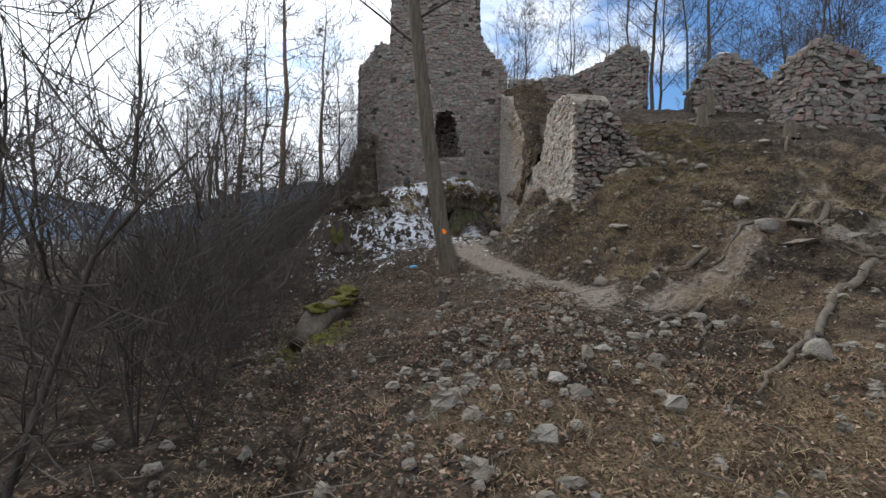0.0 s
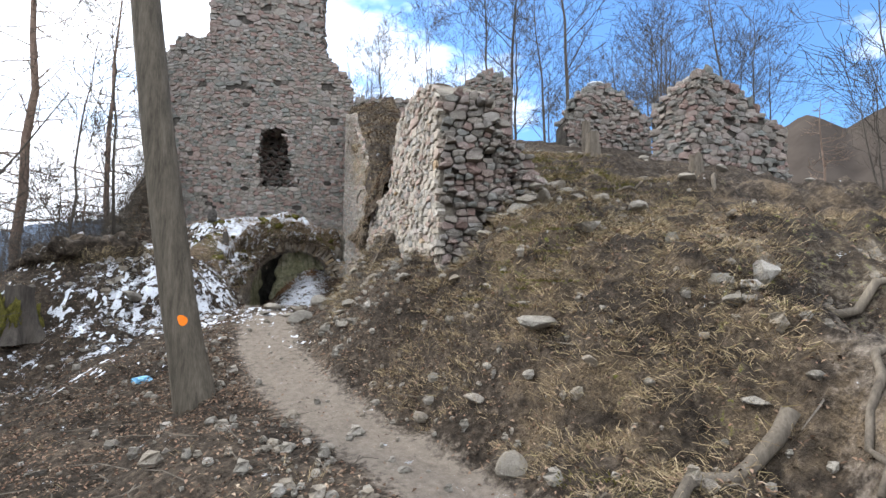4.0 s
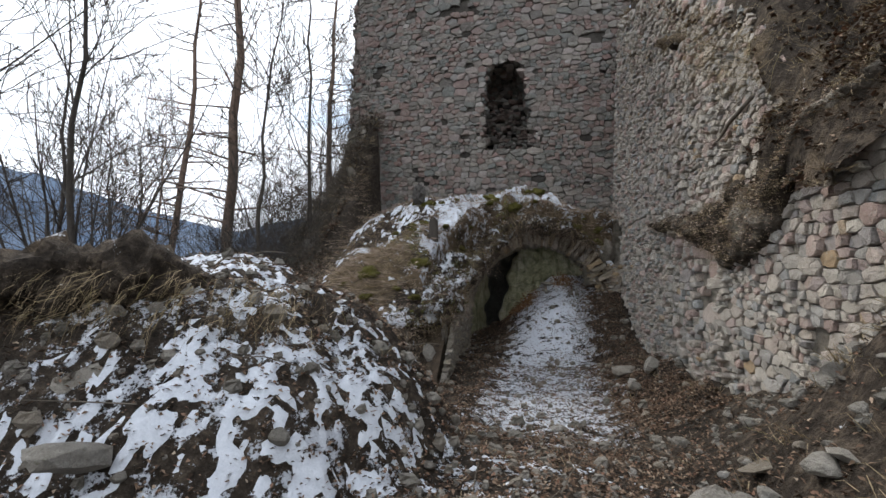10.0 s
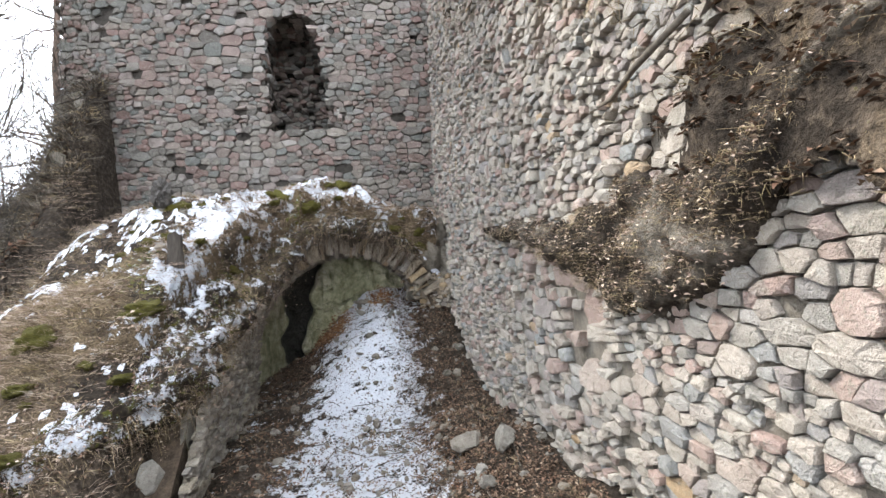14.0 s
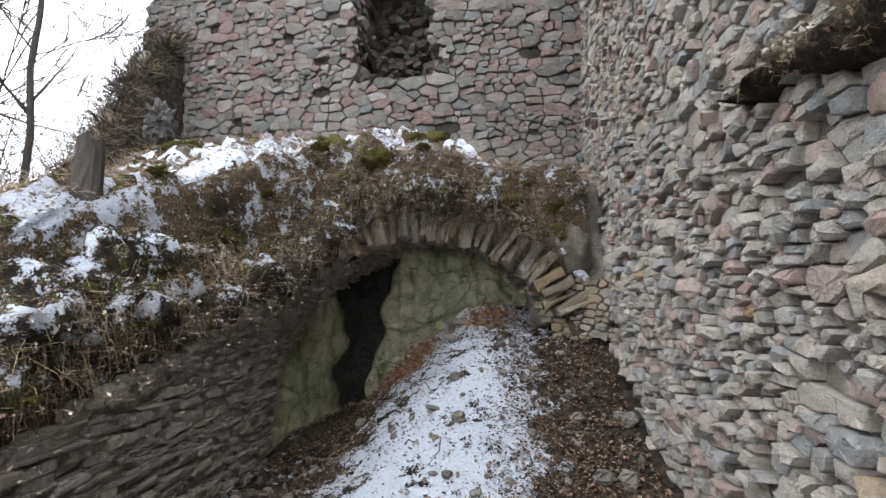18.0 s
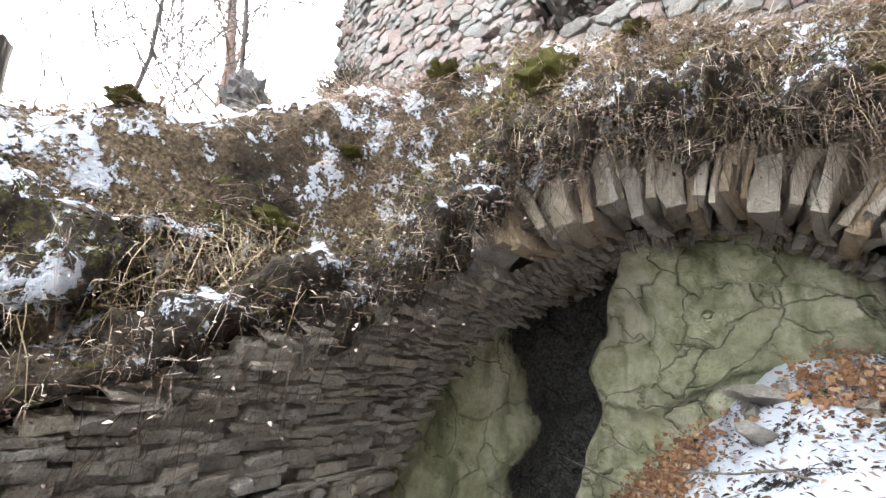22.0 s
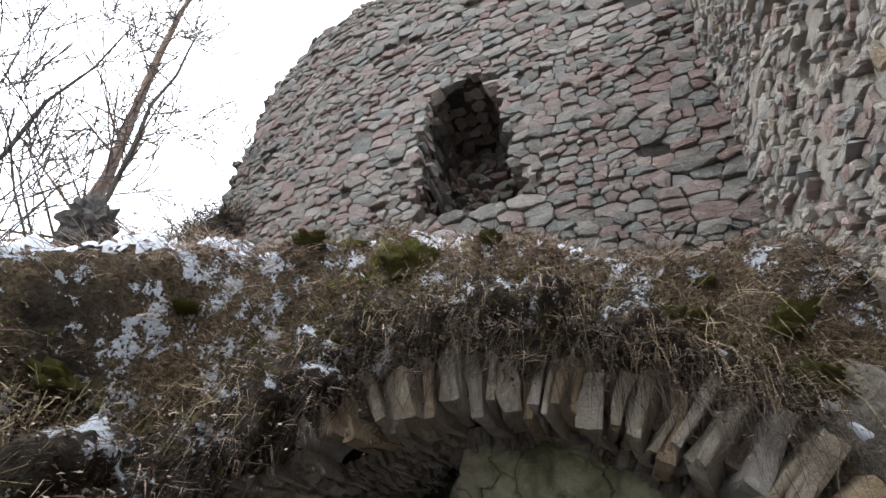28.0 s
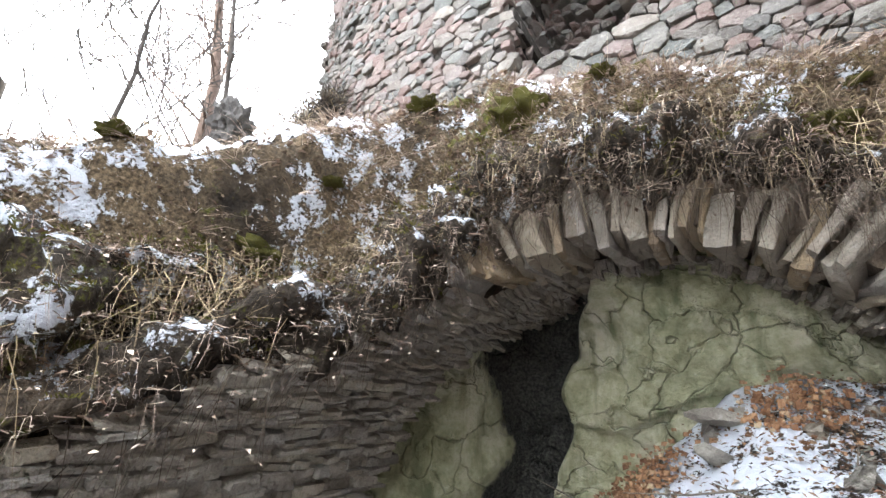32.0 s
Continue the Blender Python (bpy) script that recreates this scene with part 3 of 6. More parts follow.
def courses(points, zbot, ztop, size, skip=None, seed=1, gap=1.0, holes=0.02, mixed=(0.55, 0.8, 1.0, 1.3)):
    """Rough courses on the face over a plan line; yields places for lay()."""
    rng = np.random.default_rng(seed)
    pts = np.array(points, float)
    seg = np.hypot(*(pts[1:] - pts[:-1]).T)
    cum = np.concatenate([[0], np.cumsum(seg)])
    L = cum[-1]
    (w0, w1), (h0, h1) = size
    us = np.linspace(0, L, 60)
    zlo, zhi = min(zbot(u) for u in us), max(ztop(u) for u in us)
    out, band = [], h1 * 2.1
    z = zlo

    def split(u0, u1, a, b):
        w, h = u1 - u0, b - a
        f = rng.choice(mixed)
        if h > h1 * f or (h > h0 * 2 and h > w * 0.95):
            m = a + h * rng.uniform(0.33, 0.67)
            return split(u0, u1, a, m) + split(u0, u1, m, b)
        if w > w1 * f or w > h * 2.8:
            m = u0 + w * rng.uniform(0.3, 0.7)
            return split(u0, m, a, b) + split(m, u1, a, b)
        return [(u0, u1, a, b)]
    cells = []
    while z < zhi + band:
        u = rng.uniform(-2 * w1, -w1)
        while u < L + w1:
            w = rng.uniform(w1 * 1.2, w1 * 2.6)
            cells += split(u, u + w, z - h1, z - h1 + band)
            u += w
        z += band
    c = np.array(cells)
    uc, zc = (c[:, 0] + c[:, 1]) / 2, (c[:, 2] + c[:, 3]) / 2
    W, H = c[:, 1] - c[:, 0], c[:, 3] - c[:, 2]
    uc = uc + rng.uniform(-0.15, 0.15, len(c)) * W
    zc = zc + rng.uniform(-0.15, 0.15, len(c)) * H + 0.16 * hash_noise(uc * 0.8, zc * 0.8, seed) + 0.05 * hash_noise(uc * 3, zc * 2, seed + 3)
    # each stone fills the cell that lies nearest to its middle, wider than high
    k = 0.62
    P = np.stack([uc * k, zc], 1)
    S = 0.5 * (0.5 * np.minimum(W * k, H)) ** 2
    for i in range(len(c)):
        if uc[i] < 0 or uc[i] > L or zc[i] < zbot(uc[i]) or zc[i] > ztop(uc[i]) or (skip and skip(uc[i], zc[i])) or rng.random() < holes:
            continue
        d2 = ((P - P[i]) ** 2).sum(1)
        poly = [(-w1 * 0.6 * k, -h1 * 0.8), (w1 * 0.6 * k, -h1 * 0.8), (w1 * 0.6 * k, h1 * 0.8), (-w1 * 0.6 * k, h1 * 0.8)]
        near = np.argpartition(d2, 16)[:17]
        for j in near[np.argsort(d2[near])][1:16]:
            g = P[j] - P[i]
            lim = (d2[j] + S[i] - S[j]) / 2
            cut = []
            for a, b in zip(poly, poly[1:] + poly[:1]):
                ea, eb = a[0] * g[0] + a[1] * g[1] - lim, b[0] * g[0] + b[1] * g[1] - lim
                if ea <= 0:
                    cut.append(a)
                if ea * eb < 0:
                    s = ea / (ea - eb)
                    cut.append((a[0] + (b[0] - a[0]) * s, a[1] + (b[1] - a[1]) * s))
            poly = cut
            if len(poly) < 3:
                break
        if len(poly) < 3:
            continue
        q = np.array(poly) / np.array((k, 1.0))
        mid = q.mean(0)
        size_q = np.hypot(*(q - mid).T).mean()
        if size_q < 0.03:
            continue
        q = mid + (q - mid) * max(0.6, (1 - rng.uniform(0.002, 0.009) / size_q) * gap)
        r = []
        for n in range(len(q)):
            a, b, e = q[n - 1], q[n], q[(n + 1) % len(q)]
            if np.hypot(*(e - b)) < 0.025:
                continue
            s = rng.uniform(0.03, 0.16)
            r += [b + (a - b) * s, b + (e - b) * s * rng.uniform(0.6, 1.2)]
            if np.hypot(*(e - b)) > 0.11:
                r.append((b + e) / 2 + np.array((e[1] - b[1], b[0] - e[0])) * rng.uniform(-0.07, 0.05))
        if len(r) < 5:
            continue
        r = np.array(r) + rng.uniform(-0.006, 0.006, (len(r), 2))
        m = min(np.searchsorted(cum, uc[i], "right") - 1, len(seg) - 1)
        t = (pts[m + 1] - pts[m]) / seg[m]
        p = pts[m] + t * (uc[i] - cum[m])
        out.append(((p[0], p[1], zc[i]), (t[0], t[1], 0), (t[1], -t[0], 0), W[i], H[i], rng.uniform(0.035, 0.095), r))
    return out


def wall_core(name, points, zbot, ztop, thick, material, step_len=0.35, seed=0, inset=0.0):
    """A solid wall behind the face line, with a ragged top."""
    pts = np.array(points, float)
    seg = np.hypot(*(pts[1:] - pts[:-1]).T)
    cum = np.concatenate([[0], np.cumsum(seg)])
    us = np.linspace(0, cum[-1], max(3, int(cum[-1] / step_len)))
    v, f = [], []
    for n, u in enumerate(us):
        k = min(np.searchsorted(cum, u, "right") - 1, len(seg) - 1)
        t = (pts[k + 1] - pts[k]) / seg[k]
        p = pts[k] + t * (u - cum[k])
        o = np.array((t[1], -t[0]))
        a, b = p - o * inset, p - o * thick
        zt = ztop(u) + 0.10 * float(hash_noise(u * 2.3, 0.5, seed))
        v += [(*a, zbot(u)), (*a, zt), (*b, zt + 0.1 * float(hash_noise(u * 1.7, 3.5, seed))), (*b, zbot(u))]
        if n:
            q = 4 * n
            f += [(q - 4, q, q + 1, q - 3), (q - 3, q + 1, q + 2, q - 2), (q - 2, q + 2, q + 3, q - 1), (q - 1, q + 3, q, q - 4)]
    f += [(0, 1, 2, 3), tuple(4 * (len(us) - 1) + i for i in (3, 2, 1, 0))]
    return link_mesh(name, v, f, material)


# tower face with its broken niche
TOWER_LINE = [(-4.4, 25.4), (-2.5, 24.85), (0.5, 24.33), (3.25, 23.95)]


def tower_y(x):
    return float(np.interp(x, [-4.4, -2.5, 0.5, 3.25], [25.4, 24.85, 24.33, 23.95]))


def tower_top(x):
    return float(np.interp(x, [-4.4, -3.9, -3.2, -1.2, 0.5, 1.9, 2.3, 2.8, 3.3], [11.0, 11.5, 12.1, 12.2, 12.4, 12.3, 11.6, 10.9, 10.2])) + 0.12 * math.sin(x * 5)


def in_niche(x, z, grow=0.0):
    half = np.interp(z, [5.9, 6.5, 7.3, 8.0, 8.5], [0.72, 0.70, 0.64, 0.62, 0.36]) + grow + 0.07 * math.sin(z * 7)
    return 6.0 - grow < z < 8.5 + grow and abs(x - 0.36 + 0.08 * (z - 6)) < half


def tower():
    v, f = [], []

    def box(x0, x1, d0, d1, z0, z1):
        q = len(v)
        v.extend([(x, tower_y(x) + d, z) for x in (x0, x1) for d in (d0, d1) for z in (z0, z1)])
        f.extend([tuple(q + i for i in a) for a in ((0, 1, 3, 2), (4, 6, 7, 5), (0, 4, 5, 1), (2, 3, 7, 6), (0, 2, 6, 4), (1, 5, 7, 3))])
    xs = np.concatenate([np.linspace(-4.4, -0.60, 19), np.linspace(-0.50, 1.45, 27), np.linspace(1.6, 3.25, 9)])
    for a, b in zip(xs, xs[1:]):
        mid = (a + b) / 2
        top = tower_top(mid) - 0.05
        if -0.55 < mid < 1.4:
            box(a, b, 0, 2.2, 4.0, 5.6)
            box(a, b, 0, 2.2, 8.8, top)
            box(a, b, 1.6, 2.2, 5.6, 8.8)
            for z in np.arange(5.6, 8.8, 0.16):
                if not in_niche(mid, z + 0.08):
                    box(a, b, 0, 1.6, z, z + 0.16)
        else:
            box(a, b, 0, 2.2, 4.0, top)
    core = tagged(link_mesh("wall_tower", v, f, M_MORTAR), "grey rubble masonry tower face with a broken niche", "ruined wall", kind="structure")
    seg = [0]
    for a, b in zip(TOWER_LINE, TOWER_LINE[1:]):
        seg.append(seg[-1] + math.hypot(b[0] - a[0], b[1] - a[1]))
    to_x = lambda u: float(np.interp(u, seg, [q[0] for q in TOWER_LINE]))
    holes = [(-3.45, 8.5), (-2.5, 10.1), (-1.1, 10.1), (0.35, 10.25), (2.25, 10.3), (2.45, 8.9)]

    def skip(u, z):
        x = to_x(u)
        return in_niche(x, z, -0.03) or any(abs(x - a) < 0.17 and abs(z - b) < 0.14 for a, b in holes)
    st = courses(TOWER_LINE, lambda u: 4.4, lambda u: tower_top(to_x(u)), ((0.16, 0.46), (0.10, 0.25)), skip, 3)
    st.sort(key=lambda s: abs(s[0][0] - 0.3) + abs(s[0][2] - 6.8))
    lay(core, st, M_TOWER, 300, "coursed grey and reddish rubble stones")
    side = courses([(-4.4, 27.5), (-4.4, 25.4)], lambda u: 5.5, lambda u: 11.0, ((0.2, 0.5), (0.12, 0.27)), None, 5)
    lay(core, side, M_TOWER, 0, "rubble stones of the return wall", "side_stone")
    inner = courses([(-0.55, 25.98), (1.25, 25.78)], lambda u: 5.7, lambda u: 8.7, ((0.12, 0.4), (0.10, 0.2)), None, 6, holes=0.1)
    inner = [(c, t, o, w, h, d * 2.5, s) for c, t, o, w, h, d, s in inner]
    for z in np.arange(5.95, 8.7, 0.15):
        for side_x in (-1, 1):
            half = float(np.interp(z, [5.9, 6.5, 7.3, 8.0, 8.5], [0.72, 0.70, 0.64, 0.62, 0.36])) + 0.07
            for d in np.arange(0.05, 1.5, 0.24):
                x = 0.36 - 0.08 * (z - 6) + side_x * half
                inner.append(((x + RNG.uniform(-0.05, 0.05), tower_y(x) + d + RNG.uniform(0, 0.1), z + RNG.uniform(-0.04, 0.04)), (0, side_x, 0), (-side_x, 0, 0), RNG.uniform(0.2, 0.36), RNG.uniform(0.12, 0.22), RNG.uniform(0.05, 0.2), RNG.uniform(-0.3, 0.3)))
    for x in np.arange(-0.2, 0.7, 0.17):
        for d in np.arange(0.05, 1.5, 0.22):
            inner.append(((x, tower_y(x) + d, 8.6 + RNG.uniform(-0.05, 0.08)), (1, 0, 0), (0, -0.2, -1), RNG.uniform(0.18, 0.3), RNG.uniform(0.16, 0.28), RNG.uniform(0.08, 0.25), RNG.uniform(-0.4, 0.4)))
    lay(core, inner, M_TOWER, 0, "loose rubble at the back of the niche", "niche_stone")


tower()


# long retaining wall
WALL_LINE = [(2.85, 10.3), (2.88, 13.8), (2.85, 15.5), (2.88, 18.0), (3.05, 24.1)][::-1]


def long_top(u):
    return float(np.interp(u, [0, 2, 4, 6, 7.4, 8.2, 8.7, 10.0, 10.4, 10.8, 11.2, 12.6, 13.4, 13.85], [9.3, 8.5, 7.9, 6.5, 5.6, 4.6, 4.1, 4.0, 4.1, 4.7, 5.15, 5.2, 4.95, 4.6]))


def long_wall():
    core = tagged(wall_core("wall_east", WALL_LINE, lambda u: 0.6, long_top, 0.75, M_MORTAR_PALE, 0.35, 3), "pale grey rubble retaining wall overgrown with dry grass", "ruined wall", kind="structure")
    rng = np.random.default_rng(4)
    st = courses(WALL_LINE, lambda u: 1.0, lambda u: long_top(u) if u < 7.4 else -9, ((0.10, 0.34), (0.06, 0.20)), lambda u, z: z < 3.9 - 0.1 * u and rng.random() < 0.12, 11, 0.98, 0.03, (0.4, 0.6, 0.9, 1.3))
    st += courses(WALL_LINE, lambda u: 1.0, lambda u: long_top(u) if u >= 7.4 else -9, ((0.08, 0.40), (0.055, 0.25)), None, 13, 0.98, 0.03, (0.35, 0.55, 0.8, 1.0))
    st.sort(key=lambda s: abs(s[0][1] - 17.5) + abs(s[0][2] - 3.4))
    st = [(c, t, o, w, h, d * (1.25 if c[1] > 17 else 0.85) - 0.012, q) for c, t, o, w, h, d, q in st]
    lay(core, st, M_WALL, 300, "pale rubble stones of the retaining wall")


long_wall()


def corner_wall():
    line = [(2.86, 10.28), (3.5, 10.15), (4.5, 10.35)]
    top = lambda u: float(np.interp(u, [0, 0.25, 0.55, 0.8, 1.05, 1.3, 1.65], [4.55, 4.75, 4.75, 4.35, 4.15, 3.75, 3.3]))
    core = tagged(wall_core("wall_corner", line, lambda u: 1.6, top, 0.9, M_MORTAR, 0.15, 8, 0.1), "ragged broken end of a rubble wall", "ruined wall", kind="structure")
    st = courses(line, lambda u: 2.0 + 0.35 * u, top, ((0.13, 0.40), (0.07, 0.17)), None, 12, 0.97, 0.08)
    st = [(c, t, o, w, h, d * RNG.uniform(0.5, 2.3), s) for c, t, o, w, h, d, s in st]
    lay(core, st, M_TOWER, 300, "rough projecting rubble stones")


corner_wall()


# ---- vault ----
def vault_front(th):
    """Where the broken front edge lies for an angle from the right springing (0) to the left one (pi)."""
    return float(np.interp(th, [-0.3, 0.3, 1.2, 1.9, 2.4, 2.8, 3.14, 3.6], [22.5, 22.65, 22.85, 22.65, 22.15, 20.9, 19.3, 18.4]))


def vault_point(th, y, r=VR):
    if th > math.pi:
        return (VX - r, y, VS - (th - math.pi) * VR)
    if th < 0:
        return (VX + r, y, VS + th * VR)
    return (VX + r * math.cos(th), y, VS + r * math.sin(th))


def vault():
    v, f = [], []
    end_y = lambda th: float(np.interp(th, [2.0, 2.5, 3.2, 4.0], [24.2, 23.0, 22.4, 22.15]))
    ths, cols = np.linspace(-0.35, math.pi + 0.85, 44), 16
    for r in (VR + 0.06, VR + 0.34):
        for th in ths:
            y0 = vault_front(th) + 0.05
            for c in range(cols):
                v.append(vault_point(th, y0 + (end_y(th) - y0) * c / (cols - 1), r))
    n = len(ths) * cols
    for i in range(len(ths) - 1):
        for c in range(cols - 1):
            a = i * cols + c
            f.append((a, a + cols, a + cols + 1, a + 1))
            f.append((n + a, n + a + 1, n + a + cols + 1, n + a + cols))
        a = i * cols
        f.append((a, n + a, n + a + cols, a + cols))
    core = tagged(link_mesh("vault", v, f, M_EARTH), "broken barrel vault of thin dark stone slabs", "vault", kind="structure")
    # slabs of the front ring
    rng = np.random.default_rng(21)
    th = 0.46
    while th < 2.2:
        w = rng.choice([0.035, 0.05, 0.06, 0.08, 0.115]) * rng.uniform(0.85, 1.15)
        th += w / VR / 2
        rl = rng.uniform(0.24, 0.42)
        y0 = vault_front(th)
        bm = bmesh.new()
        bmesh.ops.create_cube(bm, size=1)
        bmesh.ops.subdivide_edges(bm, edges=bm.edges[:], cuts=3, use_grid_fill=True)
        taper, off = rng.uniform(0.0, 0.35), Vector(rng.uniform(0, 50, 3))
        for q in bm.verts:
            e = max(abs(q.co.x) * 1.0, abs(q.co.y), abs(q.co.z))
            p = q.co * (0.96 if sum(abs(a) > 0.45 for a in q.co) > 1 else 1.0)
            p = Vector((p.x * w * (1.05 + taper * p.z), p.y * 0.5, p.z * rl))
            q.co = p + 0.035 * noise.noise_vector(p * 5 + off) * min(1, w / 0.08) + 0.012 * noise.noise_vector(p * 19 + off)
        ob = part("voussoir", bm, M_SLAB, core)
        c = vault_point(th, y0 + 0.22 + rng.uniform(-0.07, 0.06), VR - 0.04 + rl / 2 + rng.uniform(-0.03, 0.05))
        ob.matrix_local = Matrix.Translation(c) @ Matrix.Rotation(math.pi / 2 - th + rng.uniform(-0.16, 0.16), 4, "Y") @ Matrix.Rotation(rng.uniform(-0.2, 0.2), 4, "Z")
        th += w / VR / 2
    # thin courses on the inside of the left wall
    pl = []
    th = math.pi + 0.75
    while th > 0.8:
        h = rng.choice([0.02, 0.025, 0.032, 0.04, 0.055]) * rng.uniform(0.85, 1.1)
        th -= h / VR / 2
        y = vault_front(th) + rng.uniform(0.0, 0.12) + (0.4 if th < 2.2 else 0.0)
        while y < end_y(th) - 0.05:
            w = rng.uniform(0.06, 0.22)
            p = vault_point(th, y + w / 2)
            a = min(th, math.pi)
            o = (-math.cos(a), 0, -math.sin(a)) if th <= math.pi else (1, 0, 0)
            pl.append((p, (0, -1, 0), o, w * 1.04, h * rng.uniform(0.95, 1.15), rng.uniform(0.02, 0.10), rng.uniform(-0.14, 0.14)))
            y += w
        th -= h / VR / 2
    pl.sort(key=lambda s: abs(s[0][1] - 21) + abs(s[0][2] - 2.6))
    lay(core, pl, M_SLAB_IN, 300, "thin slabs of the vault's inner face", "slab")


vault()


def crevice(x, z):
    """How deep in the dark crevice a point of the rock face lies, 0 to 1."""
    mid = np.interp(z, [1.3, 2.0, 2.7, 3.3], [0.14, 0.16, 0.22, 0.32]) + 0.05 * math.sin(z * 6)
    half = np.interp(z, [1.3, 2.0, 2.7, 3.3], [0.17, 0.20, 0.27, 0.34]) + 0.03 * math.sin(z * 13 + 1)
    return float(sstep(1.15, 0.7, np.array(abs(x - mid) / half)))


def cave_back():
    """Rock at the back of the vault."""
    xs, zs = np.linspace(-1.0, VX + VR + 0.35, 210), np.linspace(0.6, 3.9, 170)
    v = []
    for z in zs:
        for x in xs:
            y = 23.62 + 0.16 * float(fbm(x * 0.9, z * 0.9, 31)) + 0.07 * float(fbm(x * 2.6, z * 2.6, 33, 3)) + 0.02 * float(hash_noise(x * 13, z * 9, 39)) + 0.08 * abs(float(fbm(x * 1.7 + z, z * 1.7 - x, 35, 3)))
            # ledges with a broken foot
            y += 0.06 * float(np.floor(2.2 * z + 0.7 * float(fbm(x * 1.3, z * 0.6, 37, 2)) + 0.5) % 2)
            # the left flank comes forward to the end of the slab wall
            y -= 1.15 * float(sstep(0.15, -0.75, np.array(x))) + 0.35 * float(sstep(0.0, -0.4, np.array(x))) * float(sstep(2.6, 1.4, np.array(z)))
            y -= 0.22 * float(sstep(2.6, 3.6, np.array(z)))
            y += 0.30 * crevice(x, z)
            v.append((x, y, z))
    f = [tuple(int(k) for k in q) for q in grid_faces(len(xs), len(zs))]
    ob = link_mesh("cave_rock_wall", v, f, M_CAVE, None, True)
    # mask for the crevice's painted darkness, following its depth
    wet_shade = [crevice(q[0], q[2]) for q in v]
    ob.data.attributes.new("wet_shade", "FLOAT", "POINT").data.foreach_set("value", np.array(wet_shade, np.float32))
    tagged(ob, "greenish cracked bedrock closing the vault", "rock wall", kind="structure")


cave_back()


CAP, CAP_GRID = [], []


def turf_cap():
    """Turf and roots lying over the vault, with a hanging lip."""
    xs, n = np.linspace(-1.1, 2.75, 100), 80
    v, at = [], []
    for x in xs:
        th = math.acos(max(-1, min(1, (x - VX) / (VR + 0.5))))
        y0 = vault_front(th) + 0.12
        for k in range(n):
            s = k / (n - 1)
            y = y0 + (TOWER_Y + 0.1 - y0) * max(0, (s - 0.15) / 0.85)
            top = float(mound_height(x, y))
            shell = VS + (VR + 0.4) * math.sin(th)
            top = max(top, shell + 0.12)
            z = top if s > 0.2 else shell - 0.12 + (top - shell + 0.12) * math.sin(s / 0.2 * math.pi / 2)
            y -= 0.18 * math.sin(min(1, s / 0.2) * math.pi) 
            v.append((x, y + 0.06 * float(fbm(x * 4, z * 4, 41, 3)), z + 0.17 * float(fbm(x * 2.7, y * 2.7, 43, 4)) + 0.05 * float(fbm(x * 11, y * 11, 49, 2)) * min(1, s * 5)))
    f = [tuple(int(k) for k in q) for q in grid_faces(n, len(xs))]
    ob = link_mesh("turf_cap", v, f, M_GROUND, None, True)
    CAP.extend(q for q in v if q[1] < 24.4)
    CAP_GRID.extend(v)
    a = np.array(v)
    for k, q in (("snow", 0.52 + 0.12 * fbm(a[:, 0] * 1.3, a[:, 1] * 1.3, 15)), ("moss", 0.28 * sstep(24.2, 22.4, a[:, 1]) + 0.15 * fbm(a[:, 0] * 2, a[:, 1] * 2, 16)), ("grass", 0.66 + 0 * a[:, 0]), ("trail", 0 * a[:, 0]), ("rock", 0 * a[:, 0])):
        ob.data.attributes.new(k, "FLOAT", "POINT").data.foreach_set("value", q.astype(np.float32))
    tagged(ob, "mossy turf with snow and roots over the vault", "turf", kind="structure")


turf_cap()


# ---- other ruins ----
def ruin(name, line, zbot, ztop, thick, material, stone, size, seed, singles, label, back=True):
    core = tagged(wall_core(name, line, lambda u: zbot(u) - 1.0, ztop, thick, material, 0.3, seed), label, "ruined wall", kind="structure")
    st = courses(line, lambda u: zbot(u) - 0.4, ztop, size, None, seed, 1.0, 0.04)
    st = [(c, t, o, w, h, d * RNG.uniform(0.8, 1.8), q) for c, t, o, w, h, d, q in st]
    st.sort(key=lambda q: -q[0][2])
    lay(core, st, stone, singles, "rubble stones of the ruin")
    # ends and ragged top course
    (x0, y0), (x1, y1) = line[-2], line[-1]
    L = math.hypot(x1 - x0, y1 - y0)
    o = ((y1 - y0) / L, -(x1 - x0) / L)
    end = [(x1, y1), (x1 - o[0] * thick, y1 - o[1] * thick)]
    total = sum(math.hypot(b[0] - a[0], b[1] - a[1]) for a, b in zip(line, line[1:]))
    lay(core, courses(end, lambda u: zbot(total) - 0.4, lambda u: ztop(total), size, None, seed + 1, 1.0, 0.04), stone, 0, "end face stones", "end_stone")
    top = []
    for u in np.arange(0.1, total, 0.22):
        acc = 0
        for a, b in zip(line, line[1:]):
            l = math.hypot(b[0] - a[0], b[1] - a[1])
            if u <= acc + l:
                t = ((b[0] - a[0]) / l, (b[1] - a[1]) / l)
                q = (a[0] + t[0] * (u - acc), a[1] + t[1] * (u - acc))
                break
            acc += l
        for k in np.arange(0.08, thick, 0.24):
            top.append(((q[0] - t[1] * k * 1.0, q[1] + t[0] * k, ztop(u) + RNG.uniform(-0.06, 0.05)), (t[0], t[1], 0), (t[1] * 0.2, -t[0] * 0.2, 1), RNG.uniform(0.18, 0.36), RNG.uniform(0.14, 0.3), RNG.uniform(0.08, 0.22), RNG.uniform(-0.5, 0.5)))
    lay(core, top, stone, 0, "ragged top stones", "top_stone")
    return core


